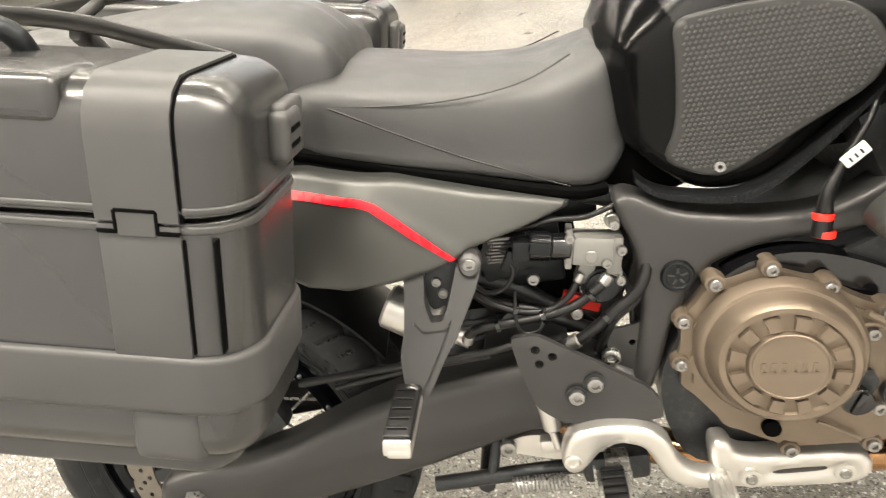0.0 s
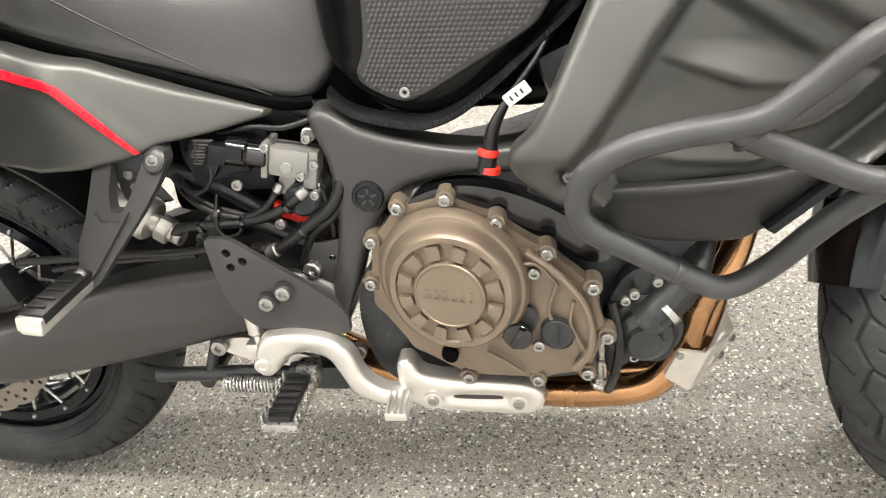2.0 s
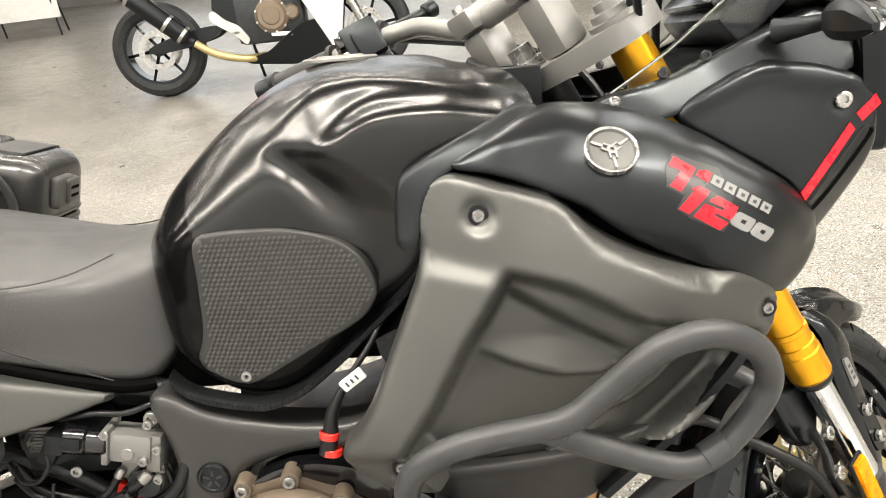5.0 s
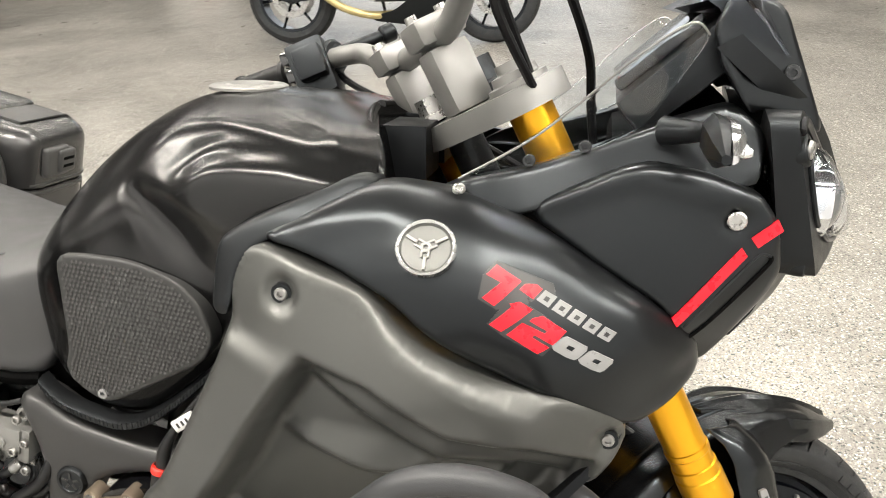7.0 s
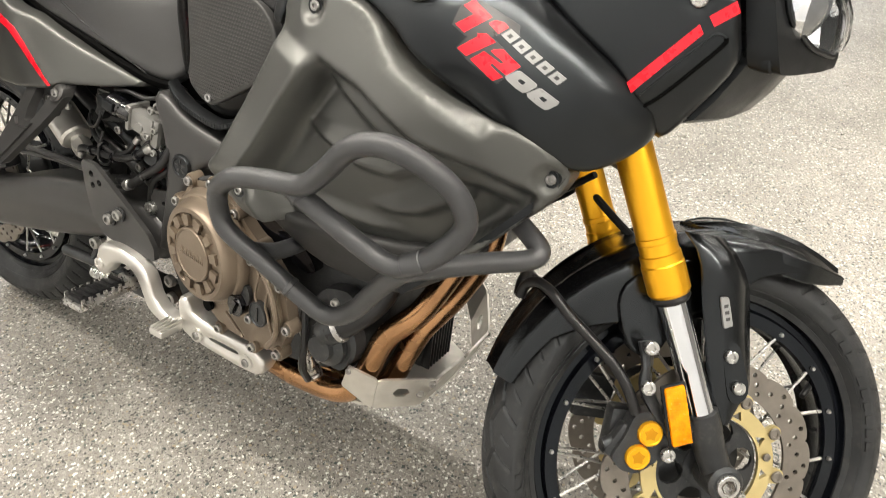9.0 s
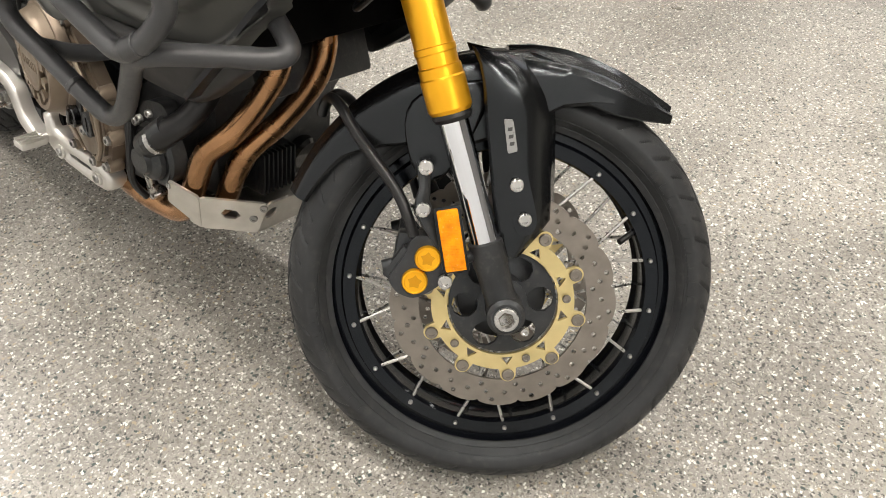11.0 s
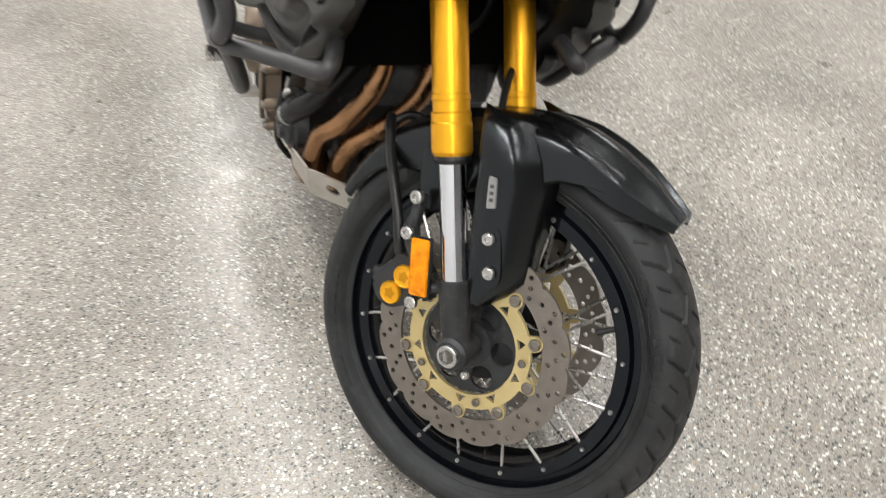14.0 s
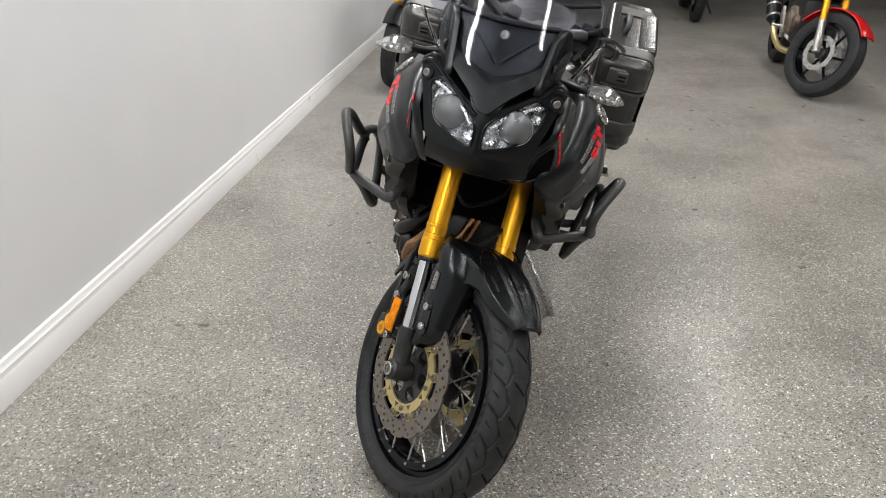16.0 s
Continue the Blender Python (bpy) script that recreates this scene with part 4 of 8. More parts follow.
part("steering_nut", stepped(clamp_place(0.05, 0, 0.016), clamp_place(0.05, 0, 0.045), [(0, 0.024), (0.3, 0.024), (0.35, 0.018), (1, 0.017)], 6), steel, clamp)
part("ignition_lock", stepped(clamp_place(-0.02, 0, -0.02), clamp_place(-0.02, 0, 0.06), [(0, 0.03), (0.6, 0.03), (0.65, 0.025), (1, 0.024)], 20), black_plastic, clamp)
part("lower_fork_clamp", block((0, 0, 0), (0.09, 0.29, 0.045), 0.012), engine_black, bike, m=STEER @ Matrix.Translation(Vector((on_fork(0.83), 0, 0.83))) @ pose(0, 0, 0, 0, -28, 0))
part("steering_stem", rod(Vector((on_fork(0.83), 0, 0.83)) + back * 0.03, clamp_place(0.03, 0, 0), 0.022, 16), engine_black, bike, m=STEER)
hb = []
for s in (-1, 1):
    hb.append([clamp_place(0.035, s * y, u) + back * b for y, u, b in ((0, 0.095, 0), (0.06, 0.095, 0), (0.1, 0.103, -0.003), (0.15, 0.128, -0.008), (0.19, 0.142, -0.003), (0.25, 0.158, 0.033), (0.405, 0.185, 0.105))])
bars = part("handlebar", tube(hb[0][::-1] + hb[1][1:], 0.0135, 16, 5), silver_paint, bike, "silver grey handlebar", STEER)
for k, s in ((0, -1), (1, 1)):
    a, b = hb[k][5], hb[k][6]
    part("grip", stepped(a + (b - a) * 0.28, a + (b - a) * 1.02, [(0, 0.021), (0.06, 0.022), (0.07, 0.0175), (0.9, 0.0175), (0.91, 0.021), (1, 0.019)], 16), hose_rubber, bars)
    part("bar_end", stepped(b, b + (b - a) * 0.2, [(0, 0.016), (0.2, 0.0185), (0.9, 0.0185), (1, 0.014)], 16), black_plastic, bars)
    sw = Matrix.Translation(a - (b - a) * 0.06 + Vector((0, 0, -0.012))) @ pose(0, 0, 0, 0, -20, s * -30)
    box = part("switch_box", join(block((-0.004, 0, 0), (0.056, 0.06, 0.082), 0.008), block((0.006, s * 0.034, 0.004), (0.044, 0.02, 0.05), 0.006), block((0.0, -s * 0.04, 0.002), (0.04, 0.022, 0.044), 0.005)), black_plastic, bars, "black handlebar switch box", sw)
    for i in range(6):
        part("switch_button", block((-0.034, -0.015 + 0.03 * (i % 2), -0.026 + 0.026 * (i // 2)), (0.014, 0.02, 0.018), 0.003), gloss_black, bars, m=sw)
    part("reservoir_clamp", join(rod(a - (b - a) * 0.2 + Vector((0.01, 0, 0.005)), a - (b - a) * 0.12 + Vector((0.01, 0, 0.005)), 0.024, 16, bevel=0.004), rod(a - (b - a) * 0.16, a - (b - a) * 0.3 - back * 0.075, 0.012, 12, 0.008), rod(a - (b - a) * 0.3 - back * 0.07, a - (b - a) * 0.32 - back * 0.09, 0.013, 12, bevel=0.003)), black_plastic, bars, "black lever clamp")
    for dz in (-0.012, 0.012):
        part("switch_cable", tube([a + Vector((0.02, 0, dz)), a - (b - a) * 0.25 + Vector((0.03, 0, -0.05 + dz)), clamp_place(-0.02, s * 0.1, -0.03 + dz), clamp_place(-0.05, s * 0.03, -0.1)], 0.0048, 8), hose_rubber, bars)
    part("lever", tube([a + (b - a) * 0.05 + Vector((0.02, 0, 0.0)), a + (b - a) * 0.25 - back * 0.06, a + (b - a) * 0.6 - back * 0.065, b - back * 0.055], [0.009, 0.007, 0.006, 0.008], 8, 4, flat=0.6), engine_black, bars)
    part("lever_perch", block((0, 0, 0), (0.05, 0.03, 0.03), 0.006), black_plastic, bars, m=Matrix.Translation(a - (b - a) * 0.12) @ pose(0, 0, 0, 0, -28, 0))
    part("control_cable", tube([a, a - back * 0.07 + Vector((0, 0, -0.02)), clamp_place(-0.09, s * 0.12, 0.02), clamp_place(-0.1, s * 0.06, -0.06), clamp_place(-0.06, s * 0.03, -0.2)], 0.0055, 8), hose_rubber, bars)


# fuel tank
def tank_profile(top, bot, w):
    """Half a cross-section: (half width, height) from the foot to the crown."""
    h = top - bot
    return [(0.07, bot), (w[0], bot + 0.012), (w[1], bot + 0.3 * h), (w[2], bot + 0.58 * h), (w[3], bot + 0.76 * h), (w[4], bot + 0.93 * h), (0.045, top - 0.003), (0.0, top)]


sections = [(0.642, tank_profile(0.872, 0.77, (0.07, 0.085, 0.09, 0.085, 0.06))),
            (0.665, tank_profile(0.908, 0.722, (0.12, 0.132, 0.135, 0.12, 0.075))),
            (0.70, tank_profile(0.945, 0.69, (0.14, 0.152, 0.155, 0.138, 0.085))),
            (0.75, tank_profile(0.988, 0.665, (0.145, 0.162, 0.165, 0.15, 0.098))),
            (0.81, tank_profile(1.026, 0.672, (0.15, 0.168, 0.172, 0.16, 0.112))),
            (0.87, tank_profile(1.046, 0.715, (0.155, 0.175, 0.185, 0.178, 0.128))),
            (0.93, tank_profile(1.048, 0.765, (0.16, 0.182, 0.2, 0.195, 0.14))),
            (1.0, tank_profile(1.044, 0.80, (0.165, 0.19, 0.21, 0.205, 0.145))),
            (1.06, tank_profile(1.035, 0.82, (0.165, 0.19, 0.205, 0.2, 0.14))),
            (1.097, tank_profile(1.03, 0.84, (0.15, 0.175, 0.19, 0.18, 0.125)))]
creases = [([(0.79, 0.945), (0.81, 0.971), (0.84, 0.996), (0.878, 1.02), (0.914, 1.027), (0.96, 1.024), (1.05, 1.011)], 0.006, 0.014),
           ([(0.85, 0.962), (0.884, 0.98), (0.906, 0.996), (0.937, 1.009), (1.007, 1.007), (1.078, 0.99)], -0.006, 0.012),
           ([(0.862, 0.955), (0.9, 0.972), (0.924, 0.985), (0.971, 0.994), (1.017, 0.995), (1.07, 0.986)], 0.006, 0.014),
           ([(0.87, 1.044), (0.92, 1.04), (0.97, 1.032), (1.03, 1.022)], -0.006, 0.008)]
HOLLOW = [(0.803, 0.957), (0.83, 0.963), (0.86, 0.962), (0.893, 0.952), (0.95, 0.928), (1.02, 0.9), (1.02, 0.78), (0.93, 0.79), (0.882, 0.86)]


def tank_shape(p):
    """Ridges, valleys and the undercut ledge pressed into the tank's sides; the front edge is swept back towards the middle."""
    y = p[:, 1]
    k = np.clip(np.abs(y) / 0.06, 0, 1)
    q = p[:, (0, 2)]
    out = np.zeros(len(p))
    for line, amount, width in creases:
        fade = ease((q[:, 0] - line[0][0] + 0.005) / 0.08)
        out += fade * amount * np.exp(-(away(q, line, False) / width) ** 2)
    deep = away(q, HOLLOW) * np.where(inside(q, HOLLOW), 1, -1)
    out -= 0.03 * ease(deep / 0.045 + 0.1) * (1 - ease((q[:, 0] - 0.85) / 0.12)) * (1 - 0.6 * ease((0.9 - q[:, 1]) / 0.06))
    moved = p.copy()
    moved[:, 0] -= 0.05 * (1 - np.clip(np.abs(y) / 0.16, 0, 1)) * ease((q[:, 0] - 0.97) / 0.12)
    moved[:, 1] += np.sign(y) * out * k
    moved[:, 2] += 0.35 * out * k
    return moved


tank_skin = hull(sections, 200, 190, tank_shape)
for _ in range(10):
    bmesh.ops.smooth_vert(tank_skin, verts=tank_skin.verts[:], factor=0.5, use_axis_x=True, use_axis_y=True, use_axis_z=True)
tank = part("fuel_tank", tank_skin, satin_black, bike, "satin black fuel tank with sculpted shoulders", angle=60)
# the glossy black flank behind the seat and below the knee pad
FLANK = [(0.64, 0.66), (0.64, 0.78), (0.658, 0.85), (0.676, 0.9), (0.694, 0.93), (0.702, 0.93), (0.707, 0.895), (0.72, 0.87), (0.74, 0.86), (0.74, 0.72), (0.77, 0.71), (0.85, 0.755), (0.915, 0.79), (0.945, 0.79), (0.85, 0.69), (0.76, 0.65)]
tank.data.materials.append(flank_black)
middles = np.array([tuple(face.center) for face in tank.data.polygons])
flanks = inside(middles[:, (0, 2)], FLANK) & (np.abs(middles[:, 1]) > 0.07)
tank.data.polygons.foreach_set("material_index", flanks.astype(np.int32))
pad_line = [(0.718, 0.872), (0.76, 0.878), (0.824, 0.879), (0.884, 0.866), (0.912, 0.842), (0.925, 0.806), (0.906, 0.774), (0.843, 0.737), (0.765, 0.691), (0.735, 0.695), (0.696, 0.717), (0.714, 0.756), (0.718, 0.823)]


def tank_side(q):
    """The tank's half width at points of its side view."""
    out = []
    for x, z in np.asarray(q):
        i = max(1, min(len(sections) - 1, sum(1 for s in sections if s[0] <= x)))
        a, b = sections[i - 1], sections[i]
        t = (x - a[0]) / (b[0] - a[0])
        w = [np.interp(z, [p[1] for p in s[1][:6]], [p[0] for p in s[1][:6]]) for s in (a, b)]
        out.append(w[0] + (w[1] - w[0]) * t)
    return np.array(out)


def pad_height(q):
    return bent([(0.72, 0.87, 0.166), (0.82, 0.875, 0.18), (0.92, 0.81, 0.198), (0.765, 0.695, 0.164), (0.7, 0.717, 0.152), (0.84, 0.74, 0.178), (0.8, 0.8, 0.178), (0.73, 0.79, 0.165)])(q)


for s in (-1, 1):
    pad = part("knee_pad", shell([tuple(q) for q in rounded(pad_line, 0.2, 2)], pad_height, 0.02, 0.004, 0.006, side=s), pad_rubber, tank, "dark grey rubber tank grip pad with raised scales")
    if s < 0:
        # rows of raised scales
        lozenge = plate([(0.0023, 0.0005), (0.0004, 0.0021), (-0.0023, -0.0005), (-0.0004, -0.0021)], -0.0015, 0.001)
        scale_mesh = bpy.data.meshes.new("scale")
        lozenge.to_mesh(scale_mesh)
        lozenge.free()
        tmpl = [np.array(q.co) for q in scale_mesh.vertices]
        polys = [tuple(p.vertices) for p in scale_mesh.polygons]
        vs, fs = [], []
        zs = np.arange(0.695, 0.88, 0.0056)
        for r, z in enumerate(zs):
            xs = np.arange(0.69, 0.93, 0.0058) + (0.0029 if r % 2 else 0)
            g = np.stack((xs, np.full(len(xs), z)), 1)
            keep = inside(g, pad_line) & (away(g, pad_line) > 0.007)
            g = g[keep]
            if not len(g):
                continue
            h = pad_height(g)
            for (x, zz), y in zip(g, h):
                n = len(vs)
                vs += [(x + q[0], -y + q[1], zz + q[2]) for q in tmpl]
                fs += [tuple(n + i for i in p) for p in polys]
        mesh = bpy.data.meshes.new("pad_texture")
        mesh.from_pydata(vs, [], fs)
        mesh.materials.append(pad_raised)
        scales = new("pad_texture", mesh)
        scales.parent = pad
        tagged(scales, "rows of raised rubber scales", kind="stuff")
        bpy.data.meshes.remove(scale_mesh)
    part("pad_badge", plate(circle(0.757, 0.704, 0.006, 14), s * 0.1668, s * 0.16, [circle(0.757, 0.704, 0.003, 10)]), decal_grey, pad)
# ribbed edge trim under the tank
edge = [(0.664, 0.7), (0.682, 0.682), (0.711, 0.671), (0.759, 0.663), (0.787, 0.666), (0.822, 0.682), (0.87, 0.719), (0.909, 0.756), (0.952, 0.796), (0.985, 0.84)]
for s in (-1, 1):
    band = [Vector(q) for q in resample(spline([(x, 0.152 + 0.03 * (x - 0.66) / 0.3, z) for x, z in edge], 4), 0.006, False)]
    lip = part("tank_edge_trim", loft([[(q.x, s * (q.y + dy), q.z + dz) for dy, dz in ((-0.014, -0.006), (0.001, -0.005), (0.006, -0.002), (0.0065, 0.005), (0.002, 0.008), (-0.014, 0.01))] for q in band]), black_plastic, tank, "ribbed black plastic edge trim", angle=50)
    for q in band[1:-1]:
        part("trim_rib", rod((q.x, s * (q.y + 0.0062), q.z - 0.002), (q.x, s * (q.y + 0.0066), q.z + 0.006), 0.0009, 5), black_plastic, lip)
part("fuel_cap", lathe([(0, 0.047), (0.003, 0.047), (0.005, 0.044), (0.005, 0.03), (0.007, 0.028), (0.007, 0.001)], seg=36), silver_paint, tank, "round silver fuel cap", pose(0.885, 0, 1.0455, 90, 0, 0))
for s in (-1, 1):
    pocket = part("tank_pocket", tube([(1.098, s * 0.165, 0.975), (1.096, s * 0.16, 0.992), (1.085, s * 0.13, 1.008), (1.066, s * 0.09, 1.018), (1.054, s * 0.05, 1.026), (1.047, s * 0.01, 1.031)], 0.006, 10, 5), satin_black, tank, "satin black rim at the tank's front edge")
    part("pocket_box", loft([[(x + 1.088, s * (0.06 + y), z + 0.965) for x, y, z in ((-0.025, -0.045, h), (0.035, -0.045, h), (0.035, 0.02, h), (-0.025, 0.025, h))] for h in (0.0, 0.052, 0.057)]), black_plastic, pocket)
# trim between the tank and the fairing
for s in (-1, 1):
    ht = bent([(0.93, 0.9, 0.222), (0.94, 0.935, 0.222), (1.047, 0.984, 0.205), (1.097, 0.99, 0.195), (1.05, 0.962, 0.228), (0.96, 0.91, 0.236)])
    part("tank_side_trim", shell(rounded([(0.95, 0.86), (0.95, 0.9), (0.956, 0.93), (0.98, 0.946), (1.014, 0.963), (1.05, 0.979), (1.085, 0.993), (1.11, 0.985), (1.05, 0.955), (1.0, 0.93), (0.98, 0.905), (0.972, 0.86)], 0.2), ht, 0.02, 0.006, 0.007, side=s), black_plastic, bike, "textured black trim between tank and fairing")

# added dark block that shades the hollow between seat and tank
part("seat_base_fill", block((0.665, 0, 0.72), (0.13, 0.2, 0.12), 0.02), dark_hole, bike)

# seats
def seat_profile(top, bot, w, crown=0.012):
    h = top - bot
    return [(w * 0.6, bot), (w * 0.97, bot + 0.006), (w, bot + 0.25 * h), (w * 0.99, bot + 0.62 * h), (w * 0.93, bot + 0.82 * h), (w * 0.74, top - crown), (w * 0.4, top - 0.25 * crown), (0, top)]


seat = part("rider_seat", hull([(0.262, seat_profile(0.868, 0.81, 0.13)), (0.275, seat_profile(0.882, 0.795, 0.152)), (0.32, seat_profile(0.888, 0.78, 0.166)), (0.4, seat_profile(0.872, 0.755, 0.168)),
                                (0.48, seat_profile(0.855, 0.732, 0.16)), (0.55, seat_profile(0.848, 0.708, 0.148)), (0.6, seat_profile(0.852, 0.69, 0.135)), (0.632, seat_profile(0.858, 0.688, 0.122)), (0.655, seat_profile(0.858, 0.71, 0.112)), (0.668, seat_profile(0.84, 0.735, 0.1))], 60, 36), vinyl, bike, "dark grey vinyl rider seat with stitched seams", angle=60)
for s in (-1, 1):
    part("seat_seam", tube([(0.305, s * 0.155, 0.863), (0.332, s * 0.164, 0.847), (0.425, s * 0.165, 0.833), (0.5, s * 0.155, 0.829), (0.56, s * 0.14, 0.834), (0.61, s * 0.118, 0.85)], 0.0011, 6), vinyl_side, seat)
    part("seat_seam", tube([(0.332, s * 0.166, 0.845), (0.399, s * 0.1685, 0.806), (0.472, s * 0.162, 0.763), (0.53, s * 0.152, 0.732), (0.59, s * 0.138, 0.7)], 0.0011, 6), vinyl_side, seat)
part("passenger_seat", hull([(-0.16, seat_profile(0.985, 0.93, 0.1)), (-0.1, seat_profile(0.992, 0.915, 0.128)), (0.05, seat_profile(0.99, 0.885, 0.14)), (0.17, seat_profile(0.985, 0.86, 0.15)), (0.24, seat_profile(0.972, 0.845, 0.15)), (0.295, seat_profile(0.955, 0.84, 0.145)), (0.33, seat_profile(0.925, 0.86, 0.13)), (0.343, seat_profile(0.9, 0.87, 0.11))], 40, 32), vinyl, bike, "dark grey vinyl passenger seat", angle=60)

# side panels under the seat
for s in (-1, 1):
    h = bent([(0.27, 0.78, 0.185), (0.4, 0.755, 0.192), (0.587, 0.681, 0.145), (0.36, 0.745, 0.214), (0.447, 0.663, 0.211), (0.31, 0.65, 0.215), (0.255, 0.7, 0.215), (0.525, 0.685, 0.172), (0.43, 0.74, 0.19)])
    # black strip painted in for the shade between seat and side panel
    part("seat_gap_shade", tube([(0.2, s * 0.15, 0.818), (0.31, s * 0.157, 0.788), (0.4, s * 0.16, 0.757), (0.47, s * 0.153, 0.733), (0.545, s * 0.142, 0.705), (0.598, s * 0.13, 0.688), (0.632, s * 0.118, 0.684)], 0.0085, 10, 5, flat=1.3), dark_hole, bike, "black strip standing for the shaded gap under the seat")
    p = part("side_panel", shell([(0.17, 0.795), (0.289, 0.783), (0.394, 0.759), (0.489, 0.722), (0.588, 0.6845), (0.584, 0.677), (0.53, 0.6685), (0.465, 0.663), (0.436, 0.651), (0.372, 0.64), (0.315, 0.636), (0.27, 0.648), (0.2, 0.7)], h, 0.012, 0.008, 0.008,
                                  [([(0.2, 0.765), (0.36, 0.741), (0.405, 0.7), (0.45, 0.662)], 0.004, 0.008)], side=s), matt_grey, bike, "matt grey side panel with a red stripe")
    line = [(0.24, 0.772), (0.3, 0.76), (0.355, 0.748), (0.37, 0.74), (0.41, 0.699), (0.449, 0.659), (0.442, 0.657), (0.402, 0.693), (0.363, 0.734), (0.35, 0.74), (0.3, 0.751), (0.24, 0.763)]
    q = resample(line, 0.006)
    v, f = mesh2d(q, (), 0.005)
    y = h(v) + 0.004 * np.exp(-(away(v, [(0.2, 0.765), (0.36, 0.741), (0.405, 0.7), (0.45, 0.662)], False) / 0.008) ** 2)
    part("red_stripe", solid(v, f, [(a, s * (b + 0.0012), c) for (a, c), b in zip(v, y)], [(a, s * (b - 0.001), c) for (a, c), b in zip(v, y)]), stripe_red, p, "thin bright red stripe")
    # rear rack and grab rail
    bar = [(0.303, 0.228, 0.84), (0.302, 0.23, 0.87), (0.29, 0.23, 0.899), (0.265, 0.23, 0.92), (0.173, 0.229, 0.962), (0.11, 0.226, 0.988), (0.02, 0.222, 1.012), (-0.1, 0.215, 1.02), (-0.22, 0.2, 1.02)]
    rail = part("rear_rack", tube([(x, s * y, z) for x, y, z in bar], 0.0065, 12, 6, flat=2.1), frame_grey, bike, "dark grey grab rail beside the seat")
    part("rack_stay", tube([(0.1, s * 0.215, 0.98), (0.1, s * 0.17, 0.94), (0.1, s * 0.12, 0.9)], 0.012, 10, 4), frame_grey, rail)
    part("rack_stay", tube([(-0.1, s * 0.21, 1.015), (-0.1, s * 0.1, 0.99), (-0.1, s * 0.005, 0.985)], 0.01, 10, 3), frame_grey, rail)


# panniers
def case_ring(x0, x1, y0, y1, z0, z1, corner, low, high):
    """A box with round upright corners and rolled lower and upper edges."""
    rings = []
    levels = [(z0 + low * (1 - math.cos(t)), low * (1 - math.sin(t))) for t in np.linspace(0, math.pi / 2, 6)] + [(z1 - high * (1 - math.sin(t)), high * (1 - math.cos(t))) for t in np.linspace(0, math.pi / 2, 7)]
    for z, inset in levels:
        ring = []
        for cx, cy, t0 in ((x1, y1, 0), (x0, y1, 1), (x0, y0, 2), (x1, y0, 3)):
            sx, sy = (1 if cx == x1 else -1), (1 if cy == y1 else -1)
            px, py = cx - sx * corner, cy - sy * corner
            r = max(0.001, corner - inset)
            ring += [(px + r * math.cos(t), py + r * math.sin(t), z) for t in np.linspace(t0 * math.pi / 2, (t0 + 1) * math.pi / 2, 9)]
        rings.append(ring)
    return loft(rings)


